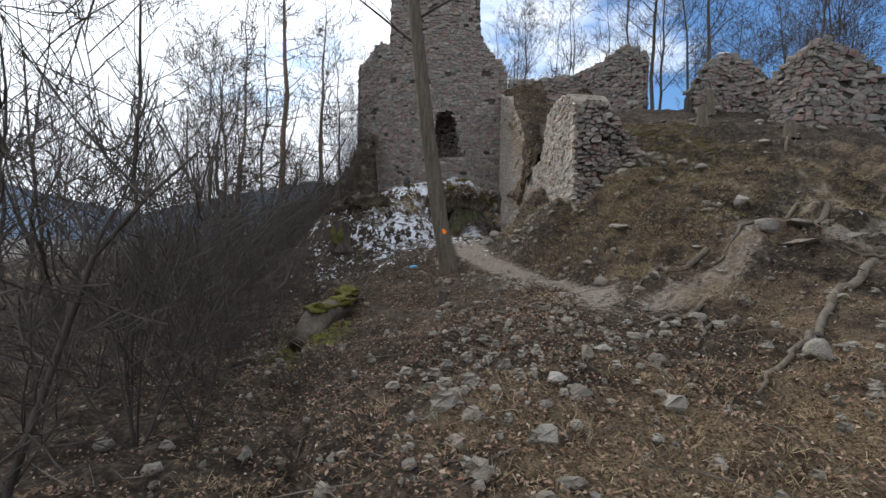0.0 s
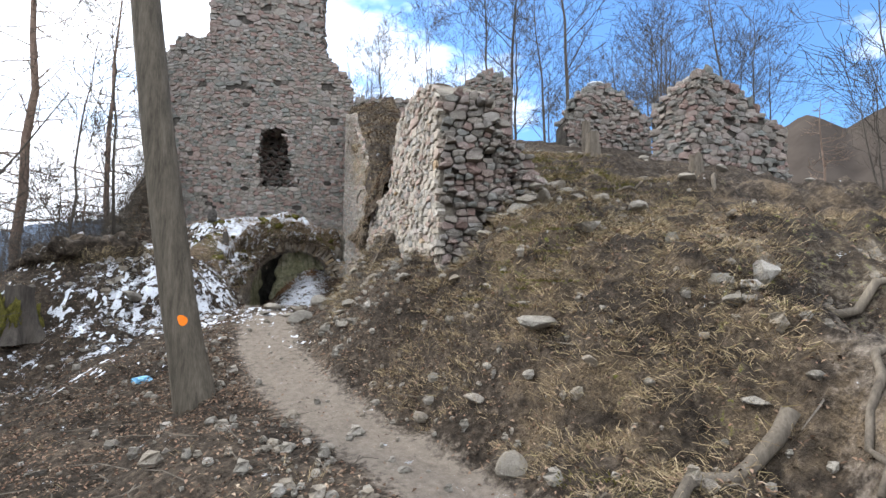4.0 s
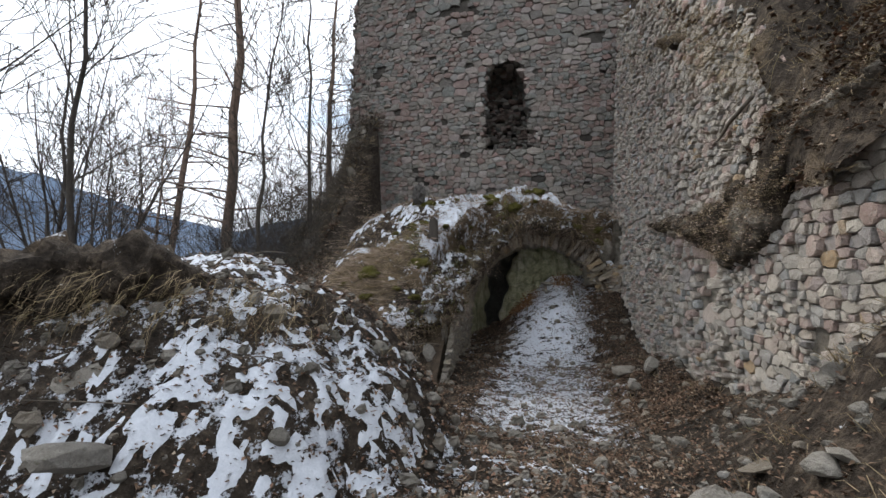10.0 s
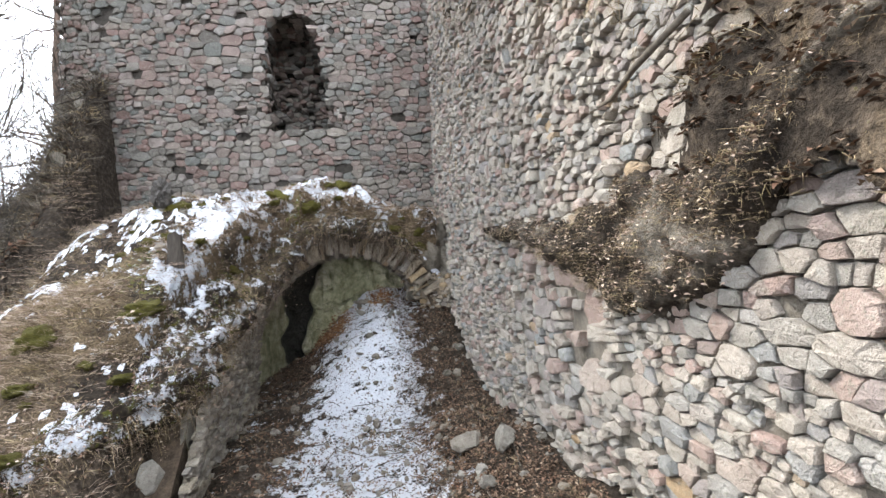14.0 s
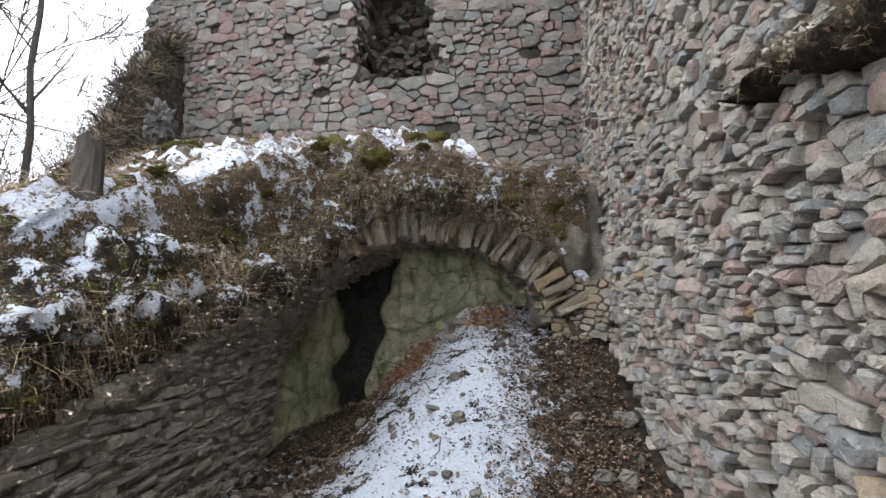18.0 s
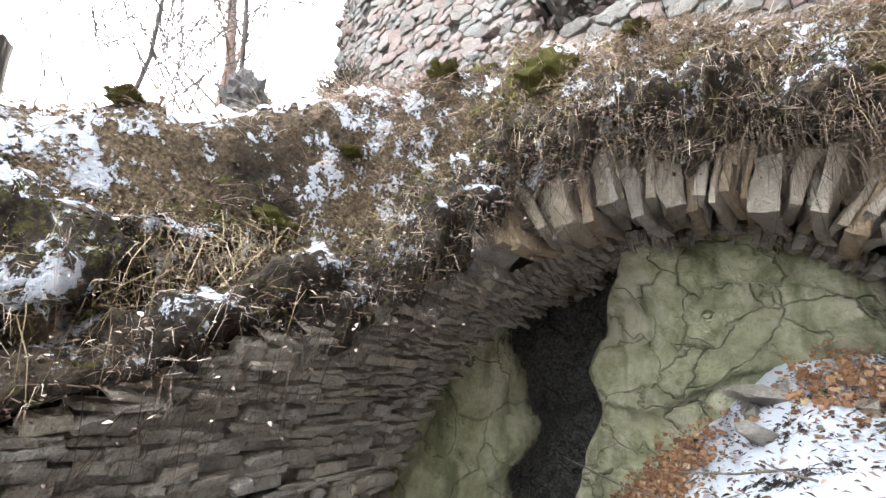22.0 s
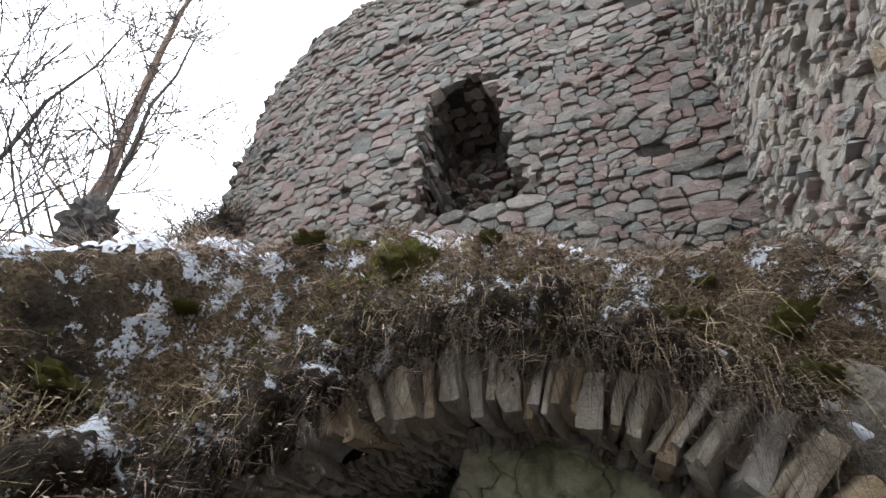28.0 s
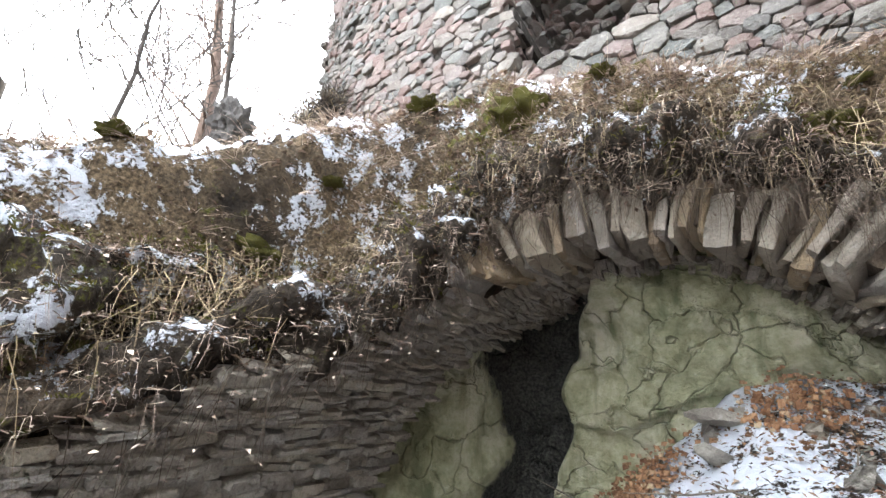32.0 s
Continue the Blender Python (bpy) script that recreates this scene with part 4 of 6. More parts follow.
ruin("wall_upper", [(3.3, 24.0), (6.0, 22.7), (8.9, 21.0)], lambda u: 6.4, lambda u: float(np.interp(u, [0, 1.5, 3.5, 4.6, 5.6, 6.3], [9.9, 9.7, 9.7, 10.2, 10.7, 10.2])), 0.9, M_MORTAR, M_TOWER, ((0.16, 0.45), (0.1, 0.24)), 31, 200, "grey rubble wall with grassy top above the retaining wall")
ruin("wall_hat", [(9.0, 17.2), (10.2, 17.0), (11.6, 16.6)], lambda u: 6.0, lambda u: float(np.interp(u, [0, 0.6, 1.2, 1.9, 2.5], [7.3, 8.3, 8.6, 8.2, 7.6])), 0.8, M_MORTAR, M_TOWER, ((0.16, 0.42), (0.1, 0.22)), 33, 120, "short ruined rubble wall under a snow cap")
ruin("wall_far", [(10.5, 15.2), (10.9, 14.0), (13.3, 13.6)], lambda u: 5.0, lambda u: float(np.interp(u, [0, 0.8, 1.6, 2.6, 3.4], [7.1, 7.6, 7.8, 7.2, 6.4])), 0.9, M_MORTAR, M_TOWER, ((0.18, 0.5), (0.12, 0.26)), 35, 160, "ruined pale rubble wall on the hillside")
ruin("wall_keep", [(-3.4, 34.0), (-3.2, 30.0), (2.1, 29.6), (2.4, 33.5)], lambda u: 9.0, lambda u: 22.0 + 0.4 * math.sin(u * 2), 1.2, M_MORTAR, M_TOWER, ((0.3, 0.75), (0.22, 0.42)), 37, 0, "tall grey rubble keep rising behind the tower")


# ---- small shapes ----
def tube(points, radii, sides=6, seed=0, wobble=0.0):
    rng = np.random.default_rng(seed)
    P = [Vector(p) for p in points]
    v, f = [], []
    ref = Vector((0.31, 0.87, 0.38)).normalized()
    for i, (p, r) in enumerate(zip(P, radii)):
        d = (P[min(i + 1, len(P) - 1)] - P[max(i - 1, 0)]).normalized()
        a = d.cross(ref).normalized()
        b = d.cross(a)
        for k in range(sides):
            q = 2 * math.pi * k / sides
            rr = r * (1 + wobble * rng.uniform(-1, 1))
            v.append(tuple(p + (a * math.cos(q) + b * math.sin(q)) * rr))
        if i:
            o = (i - 1) * sides
            f += [(o + k, o + (k + 1) % sides, o + sides + (k + 1) % sides, o + sides + k) for k in range(sides)]
    n = len(v)
    f.append(tuple(range(n - sides, n)))
    f.append(tuple(range(sides - 1, -1, -1)))
    return v, f


def join(list_of):
    V, F = [], []
    for v, f in list_of:
        o = len(V)
        V += list(v)
        F += [tuple(o + k for k in q) for q in f]
    return V, F


# ---- trees ----
def limb(rng, start, direction, length, r, depth, out, droop=0.0, kids=(3, 5), sides=5, bend=0.16, thin=0.004):
    n = 5 if depth > 1 else 4
    pts, radii, p, d = [Vector(start)], [r], Vector(start), Vector(direction).normalized()
    for i in range(n):
        d = (d + Vector(rng.uniform(-bend, bend, 3)) + Vector((0, 0, 0.07 - droop))).normalized()
        p = p + d * length / n
        pts.append(p.copy())
        radii.append(max(thin, r * (1 - (i + 1) / n * 0.82)))
    out.append(tube(pts, radii, sides if depth > 1 else 3))
    if depth <= 0:
        return
    for _ in range(int(rng.integers(kids[0], kids[1] + 1))):
        i = int(rng.integers(1, n))
        f = rng.uniform(0, 1)
        q = pts[i].lerp(pts[i + 1], f) if i + 1 <= n else pts[i]
        side = Vector(rng.uniform(-1, 1, 3))
        side = (side - d * side.dot(d)).normalized()
        nd = ((pts[i + 1] - pts[i]).normalized() * rng.uniform(0.5, 0.9) + side * rng.uniform(0.5, 0.9)).normalized()
        limb(rng, q, nd, length * rng.uniform(0.38, 0.62), max(0.004, radii[i] * 0.5), depth - 1, out, droop, kids, sides, bend * 1.15, thin)


def make_tree(name, seed, h, r, material, label, style="broad", lean=(0, 0), crown_from=0.35):
    rng = np.random.default_rng(seed)
    root = new(name)
    n = 10
    pts, radii = [], []
    off = Vector((0, 0, 0))
    for i in range(n + 1):
        s = i / n
        if i:
            off += Vector((lean[0] * h / n + rng.uniform(-0.012, 0.012) * h, lean[1] * h / n + rng.uniform(-0.012, 0.012) * h, 0))
        pts.append(Vector((off.x, off.y, h * s - 0.4)))
        radii.append(max(0.008, r * (1.25 if i == 0 else 1) * (1 - 0.9 * s ** 1.2)))
    trunk = tube(pts, radii, 9, seed, 0.04)
    out = []
    at = lambda s: pts[int(s * n)].lerp(pts[min(n, int(s * n) + 1)], s * n - int(s * n))
    if style == "broad":
        for k in range(int(rng.integers(15, 19))):
            s = rng.uniform(crown_from, 0.99)
            a = rng.uniform(0, 2 * math.pi)
            limb(rng, at(s), (math.cos(a) * 0.75, math.sin(a) * 0.75, rng.uniform(0.45, 1.0)), h * rng.uniform(0.16, 0.34) * (1.2 - 0.6 * s), r * 0.42 * (1.08 - s), 2, out, 0.0, (4, 6), 5, 0.2, 0.009)
    elif style == "larch":
        for k in range(46):
            s = 0.22 + 0.77 * (k + rng.uniform(0, 1)) / 46
            a = rng.uniform(0, 2 * math.pi)
            limb(rng, at(s), (math.cos(a), math.sin(a), rng.uniform(-0.1, 0.25)), h * 0.17 * (1.12 - s) + 0.3, 0.034 * (1.2 - s) + 0.012, 1, out, 0.05, (5, 7), 4, 0.14, 0.009)
    else:
        for k in range(int(rng.integers(7, 11))):
            a = rng.uniform(0, 2 * math.pi)
            stem = []
            limb(rng, (0, 0, -0.1), (math.cos(a) * rng.uniform(0.2, 0.8), math.sin(a) * rng.uniform(0.2, 0.8), 1), h * rng.uniform(0.55, 1.0), r * rng.uniform(0.5, 1.0), 2, stem, 0.0, (4, 6), 4, 0.12)
            if h > 6:
                link_mesh("stem", *join(stem), material, root)
            else:
                out += stem
    if style != "shrub":
        link_mesh("trunk", *trunk, material, root, True)
    if out:
        link_mesh("crown", *join(out), material, root)
    return tagged(root, label, "tree" if style != "shrub" else "shrub")


def plant(proto, x, y, spin=0.0, size=1.0, z=None):
    zz = ground_z(x, y) if z is None else z
    m = pose(x, y, zz, 0, 0, spin) @ Matrix.Diagonal((size, size, size, 1))
    ob = copy_thing(proto, m)
    ob.matrix_basis = m
    return ob


def painted_tree():
    """The slender tree beside the trail, with an orange way-mark."""
    bx, by = 0.20, 10.15
    bz = ground_z(bx, by)
    root = new("waymarked_tree")
    root.location = (bx, by, bz)
    dx = [(-0.3, 0.05), (0, 0.0), (0.5, -0.11), (1, -0.21), (2, -0.38), (3, -0.53), (4, -0.67), (5, -0.80), (6.5, -0.98), (8, -1.08), (10, -1.2), (12, -1.3)]
    rad = [0.24, 0.205, 0.178, 0.168, 0.160, 0.152, 0.145, 0.136, 0.115, 0.09, 0.06, 0.02]
    pts = [(x, 0.03 * z, z) for z, x in dx]
    link_mesh("trunk", *tube(pts, rad, 14, 3, 0.035), M_BARK, root, True)
    rng = np.random.default_rng(5)
    out = []
    for z, a, l in ((4.75, 3.3, 2.6), (5.3, -0.3, 2.2), (5.9, 2.2, 2.0), (6.6, 3.6, 2.4), (7.2, 0.6, 2.4), (7.9, 5.0, 2.0), (8.6, 2.8, 2.2), (9.4, 1.0, 1.8), (10.2, 4.0, 1.6), (11, 0, 1.4)):
        x = float(np.interp(z, [q[0] for q in dx], [q[1] for q in dx]))
        limb(rng, (x, 0.03 * z, z), (math.cos(a), math.sin(a), 0.55), l, 0.035, 2, out, 0.0)
    link_mesh("crown", *join(out), M_BARK_DARK, root)
    rng = np.random.default_rng(8)
    # blaze of paint wrapped on the bark
    bm = bmesh.new()
    rows = []
    for j in range(9):
        row = []
        for i in range(9):
            u, w = (i / 8 - 0.5) * 2, (j / 8 - 0.5) * 2
            k = 1 / max(1.0, math.hypot(u, w)) * (1 + 0.08 * math.sin(3 * math.atan2(w, u) + 1))
            u, w = u * k * 0.045, w * k * 0.054
            z = 0.80 + w
            cx = float(np.interp(z, [q[0] for q in dx], [q[1] for q in dx]))
            R = 0.176
            a = -math.pi / 2 + 0.25 + u / R
            row.append(bm.verts.new((cx + R * math.cos(a), 0.03 * z + R * math.sin(a), z)))
        rows.append(row)
    for j in range(8):
        for i in range(8):
            bm.faces.new((rows[j][i], rows[j][i + 1], rows[j + 1][i + 1], rows[j + 1][i]))
    part("paint_mark", bm, M_PAINT, root, "orange painted way-mark", True)
    tagged(root, "slender grey tree with an orange way-mark beside the trail", "tree")


painted_tree()

THICK = [make_tree("bare_thicket_tree", 90 + i, h, r, M_BARK_DARK, "many-stemmed bare tree on the valley side", "shrub") for i, (h, r) in enumerate([(8, 0.055), (10, 0.07), (7, 0.045)])]
BROAD = [make_tree("bare_tree", 50 + i, h, r, M_BARK_DARK, "bare leafless tree on the slope", "broad", l, c) for i, (h, r, l, c) in enumerate(
    [(13, 0.085, (0.02, 0), 0.3), (16, 0.12, (-0.03, 0.01), 0.4), (10, 0.06, (0.05, 0), 0.2), (14, 0.085, (0, 0.02), 0.45), (9, 0.07, (-0.06, 0), 0.15)])]
LARCH = [make_tree("larch", 70 + i, h, r, M_LARCH, "tall bare larch with fine drooping twigs", "larch", l) for i, (h, r, l) in enumerate([(19, 0.20, (0.004, 0)), (15, 0.14, (-0.01, 0))])]
SHRUB = [make_tree("bare_shrub", 80 + i, h, r, M_BARK_DARK, "tangled bare shrub on the steep slope", "shrub") for i, (h, r) in enumerate([(3.4, 0.018), (4.4, 0.022), (2.2, 0.014), (5.4, 0.03)])]


def settle(proto, x, y, spin=0.0, size=1.0):
    proto.matrix_basis = pose(x, y, ground_z(x, y), 0, 0, spin) @ Matrix.Diagonal((size, size, size, 1))


settle(LARCH[0], -8.25, 25.5, 40)
settle(LARCH[1], -11.5, 27.0, 120, 1.05)
settle(BROAD[0], -6.9, 18.6, 30, 0.85)
settle(BROAD[1], 13.5, 24.5, 10, 1.0)
settle(BROAD[2], -4.9, 24.0, 200, 0.95)
settle(BROAD[3], 11.0, 27.0, 75, 1.0)
settle(BROAD[4], -6.4, 15.2, 15, 0.9)
settle(THICK[0], -8.6, 20.2, 10)
settle(THICK[1], -12.5, 24.0, 80)
settle(THICK[2], -6.6, 21.2, 150)
settle(SHRUB[0], -2.6, 5.2, 10, 0.7)
settle(SHRUB[1], -3.2, 7.5, 80, 0.7)
settle(SHRUB[2], -2.2, 3.6, 150)
settle(SHRUB[3], -4.0, 9.5, 230, 0.8)


def woods():
    rng = np.random.default_rng(99)
    # chosen trees near the walk
    for proto, x, y, spin, size in ((BROAD[4], -8.2, 17.3, 140, 0.95), (BROAD[2], -5.8, 22.6, 90, 1.0), (BROAD[0], -10.5, 22, 200, 0.8),
                                    (BROAD[3], -7.5, 12.5, 60, 0.8),
                                    (BROAD[2], -4.7, 26.3, 10, 0.7), (LARCH[1], -8.0, 33.0, 0, 1.2)):
        plant(proto, x, y, spin, size)
    spots = []

    def scatter(n, protos, xr, yr, size, gap, test=None):
        done = tries = 0
        while done < n and tries < n * 30:
            tries += 1
            x, y = rng.uniform(*xr), rng.uniform(*yr)
            if any((x - a) ** 2 + (y - b) ** 2 < gap * gap for a, b in spots) or (test and not test(x, y)):
                continue
            spots.append((x, y))
            plant(protos[int(rng.integers(len(protos)))], x, y, rng.uniform(0, 360), rng.uniform(*size))
            done += 1
    off_edge = lambda x, y: x < np.interp(y, EDGE_Y, EDGE_X) - 0.5
    scatter(34, SHRUB, (-4.6, -1.2), (3.6, 12), (0.25, 0.55), 0.35, off_edge)
    scatter(6, THICK, (-8, -4.0), (8.5, 14), (0.4, 0.65), 1.2, off_edge)
    scatter(46, SHRUB, (-9.5, -4.4), (12.5, 22), (0.3, 0.6), 0.4, off_edge)
    scatter(4, [BROAD[2], BROAD[4]], (-10, -5), (9, 14), (0.6, 0.9), 1.8, off_edge)
    scatter(13, SHRUB, (-12, -1.8), (12, 24), (0.6, 1.0), 0.6, off_edge)
    scatter(6, [BROAD[2], BROAD[4]], (-24, -7), (8, 42), (0.7, 1.0), 2.4)
    scatter(8, [BROAD[2], BROAD[4], LARCH[1]], (-26, -9), (20, 50), (0.7, 1.1), 1.8)
    scatter(75, SHRUB, (-9, -4.2), (21, 31), (0.4, 0.9), 0.45)
    scatter(34, [BROAD[0], BROAD[1], BROAD[3]], (5, 34), (24, 48), (0.8, 1.25), 1.8)
    scatter(22, [BROAD[0], BROAD[1], BROAD[3], LARCH[1]], (18, 50), (2, 30), (0.8, 1.2), 2.0)
    scatter(12, [BROAD[0], BROAD[2]], (-10, 14), (-30, -8), (0.8, 1.1), 3.0)


woods()


def edge_saplings():
    """Two slim stems that lean over the start of the walk."""
    rng = np.random.default_rng(17)
    for pts, r, label in (([(-2.4, 2.7, -6.0), (-2.5, 2.7, -0.9), (-2.55, 2.7, 0.0), (-2.85, 2.68, 0.8), (-3.1, 2.6, 1.4), (-3.25, 2.6, 2.6), (-3.3, 2.7, 4.2), (-3.2, 2.8, 6.0)], 0.062, "dark slim trunk leaning over the slope"),
                          ([(-2.5, 2.65, -6.0), (-2.45, 2.65, -0.6), (-2.35, 2.7, 0.1), (-2.15, 2.75, 0.8), (-1.98, 2.8, 1.4), (-1.75, 2.9, 1.75), (-1.5, 3.0, 2.05)], 0.03, "thin bent sapling leaning over the slope")):
        root = new("leaning_sapling")
        link_mesh("trunk", *tube(pts, [r * (1 - 0.75 * i / (len(pts) - 1)) for i in range(len(pts))], 8, 3, 0.05), M_BARK_DARK, root, True)
        out = []
        for i in range(2, len(pts) - 1):
            for _ in range(3):
                limb(rng, pts[i], (rng.uniform(-1, 1), rng.uniform(-0.6, 0.6), rng.uniform(0.2, 1)), rng.uniform(0.7, 1.6), r * 0.28, 2, out)
        tagged(link_mesh("crown", *join(out), M_BARK_DARK, root), "", kind="stuff")
        tagged(root, label, "tree")


edge_saplings()


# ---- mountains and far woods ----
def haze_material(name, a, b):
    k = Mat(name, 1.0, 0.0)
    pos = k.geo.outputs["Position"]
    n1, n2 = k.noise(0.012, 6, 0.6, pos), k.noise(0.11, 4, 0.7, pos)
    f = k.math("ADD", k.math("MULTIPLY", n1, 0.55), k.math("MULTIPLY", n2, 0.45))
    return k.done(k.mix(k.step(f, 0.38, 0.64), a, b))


def range_mesh(name, az0, az1, dist, base, top, seed, material, label, n=150, rows=10):
    v = []
    for j in range(rows):
        s = j / (rows - 1)
        for i in range(n):
            a = az0 + (az1 - az0) * i / (n - 1)
            hgt = top(math.degrees(a)) * (1 + 0.10 * float(fbm(a * 14, 0.3, seed, 5)))
            d = dist * (1 + 0.35 * s + 0.04 * float(fbm(a * 10, s * 3, seed + 2, 3)))
            z = base + (hgt - base) * s ** 0.85
            v.append((d * math.sin(a), d * math.cos(a), z))
    f = [tuple(int(k) for k in q) for q in grid_faces(n, rows)]
    tagged(link_mesh(name, v, f, material, None, True), label, "mountains", kind="structure")


# air haze is mixed into the base colours of the two forests across the valley
M_FAR = haze_material("far_forest_hazed", (0.10, 0.14, 0.20), (0.17, 0.21, 0.27))
M_MIDFAR = haze_material("valley_forest_hazed", (0.075, 0.085, 0.10), (0.14, 0.14, 0.145))
M_BROWNWOOD = haze_material("bare_woods", (0.028, 0.024, 0.022), (0.075, 0.063, 0.055))
R = math.radians
range_mesh("backdrop_mountains", R(-120), R(40), 900, -60, lambda a: float(np.interp(a, [-120, -75, -58, -48, -40, -32, -24, -14, 0, 40], [120, 130, 165, 150, 95, 55, 110, 150, 90, 60])), 3, M_FAR, "wooded mountains across the valley with blue haze in their colour")
range_mesh("backdrop_valley_woods", R(-125), R(20), 260, -48, lambda a: float(np.interp(a, [-125, -70, -50, -40, -20, 20], [10, 6, -2, -8, 4, 0])), 5, M_MIDFAR, "dark wooded foothills across the valley with haze in their colour")
range_mesh("backdrop_hillside", R(38), R(140), 75, 2, lambda a: float(np.interp(a, [38, 45, 52, 70, 140], [12, 23, 30, 38, 26])), 7, M_BROWNWOOD, "brown leafless wooded hillside")


# ---- lumps of soil, snow and rock ----
def lump(rng_seed, size, rough=0.25, sub=3, freq=1.6, flat=0.0):
    """A noisy rounded lump as a bmesh, centred on its middle."""
    bm = bmesh.new()
    bmesh.ops.create_icosphere(bm, subdivisions=sub, radius=1.0)
    for v in bm.verts:
        q = v.co * freq + Vector((rng_seed * 3.1, rng_seed * 1.7, 0))
        k = 1 + rough * noise.noise(q) + rough * 0.5 * noise.noise(q * 2.7) + rough * 0.25 * noise.noise(q * 6)
        v.co = Vector((v.co.x * k * size[0], v.co.y * k * size[1], v.co.z * k * size[2]))
        if flat and v.co.z < -flat * size[2]:
            v.co.z = -flat * size[2]
    return bm


def band(points, radius, seed, squash=(1, 1), sides=14, steps=6, rough=0.45, freq=2.6):
    """A lumpy roll of earth along a line."""
    P = [Vector(p) for p in points]
    fine = []
    for a, b in zip(P, P[1:]):
        fine += [a.lerp(b, i / steps) for i in range(steps)]
    fine.append(P[-1])
    v, f = [], []
    n = len(fine)
    for i, p in enumerate(fine):
        d = (fine[min(i + 1, n - 1)] - fine[max(i - 1, 0)]).normalized()
        a = d.cross(Vector((0, 0, 1))).normalized()
        b = a.cross(d)
        taper = min(1, 0.25 + 3 * min(i, n - 1 - i) / n)
        for k in range(sides):
            q = 2 * math.pi * k / sides
            w = (a * math.cos(q) * squash[0] + b * math.sin(q) * squash[1]) * radius * taper
            g = (p + w) * freq + Vector((seed, 0, 0))
            w = w * (1 + rough * noise.noise(g) + rough * 0.6 * noise.noise(g * 2.6) + rough * 0.3 * noise.noise(g * 6))
            v.append(tuple(p + w))
        if i:
            o = (i - 1) * sides
            f += [(o + k, o + (k + 1) % sides, o + sides + (k + 1) % sides, o + sides + k) for k in range(sides)]
    f += [tuple(range(sides - 1, -1, -1)), tuple(range(len(v) - sides, len(v)))]
    return v, f


def turf_attributes(ob, snow=0.0, moss=0.0, grass=0.0, rock=0.0):
    n = len(ob.data.vertices)
    for k, q in (("snow", snow), ("moss", moss), ("grass", grass), ("trail", 0), ("rock", rock), ("woods", 0)):
        ob.data.attributes.new(k, "FLOAT", "POINT").data.foreach_set("value", np.full(n, q, np.float32))
    return ob


def earth_band(name, points, radius, seed, label, squash=(1, 1), snow=0.0, moss=0.0, grass=0.0, rough=0.45):
    ob = link_mesh(name, *band(points, radius, seed, squash, 22, 14, rough, 3.6), M_GROUND, None, True)
    turf_attributes(ob, snow, moss, grass)
    return tagged(ob, label, "soil bank", kind="structure")


# rooty lip that hangs over the broken edge of the vault
LIP = [vault_point(th, vault_front(th) - 0.02, VR + 0.14 + 0.30 * float(sstep(2.4, 1.9, np.array(th)))) for th in np.linspace(0.85, 3.1, 14)]
LIPS = [earth_band("turf_lip", LIP, 0.23, 3, "dark rooty soil hanging over the vault's edge", (1.0, 0.75), 0.42, 0.3, 0.2, 0.9)]
LIP2 = [(-0.55, 21.7, 3.2), (-0.55, 20.9, 2.95), (-0.52, 20.2, 2.68), (-0.55, 19.6, 2.45), (-0.7, 19.0, 2.2), (-1.3, 18.2, 1.95)]
LIPS.append(earth_band("turf_lip_west", LIP2, 0.27, 5, "mossy soil hanging beside the vault wall", (1.0, 1.0), 0.52, 0.42, 0.3, 0.9))
# slumped soil on the long wall
def soil_drape():
    """Rooty soil that has slid down over the wall, thin and ragged at its edges."""
    ys, zs = np.linspace(14.9, 19.9, 170), np.linspace(2.6, 4.9, 90)
    Y, Z = np.meshgrid(ys, zs)
    mid = np.interp(Y, [14.9, 15.6, 16.2, 17.0, 18.0, 19.2, 19.9], [4.3, 4.05, 3.6, 3.45, 3.62, 3.72, 3.75])
    half = np.interp(Y, [14.9, 15.6, 16.2, 16.8, 17.4, 18.4, 19.3, 19.9], [0.06, 0.10, 0.34, 0.42, 0.24, 0.15, 0.07, 0.02])
    m = 1 - np.abs(Z - mid + 0.10 * fbm(Y * 2.2, Z * 0.5, 143)) / half
    out = 0.16 * np.sqrt(np.clip(m, 0, 1)) + 0.3 * np.minimum(m, 0) + 0.06 * fbm(Y * 2.6, Z * 2.6, 145) - 0.03 + 0.05 * fbm(Y * 9, Z * 9, 147, 3) + 0.10 * np.clip(mid - Z, 0, 0.5) * (m > 0)
    X = wall_x(Y) - 0.05 - np.clip(out, -0.35, 0.4)
    V = np.stack([X, Y, Z], -1).reshape(-1, 3)
    F = grid_faces(len(ys), len(zs))
    keep = out.ravel()[F].max(1) > -0.02
    used, F = np.unique(F[keep], return_inverse=True)
    V = V[used]
    ob = link_mesh("soil_drape", V, [tuple(int(k) for k in q) for q in F.reshape(-1, 4)], M_GROUND, None, True)
    turf_attributes(ob, 0, 0.12, 0.2, 0.42)
    tagged(ob, "rooty brown soil slumped over the wall", "soil bank", kind="structure")
    return V[(wall_x(V[:, 1]) - V[:, 0]) > 0.06]


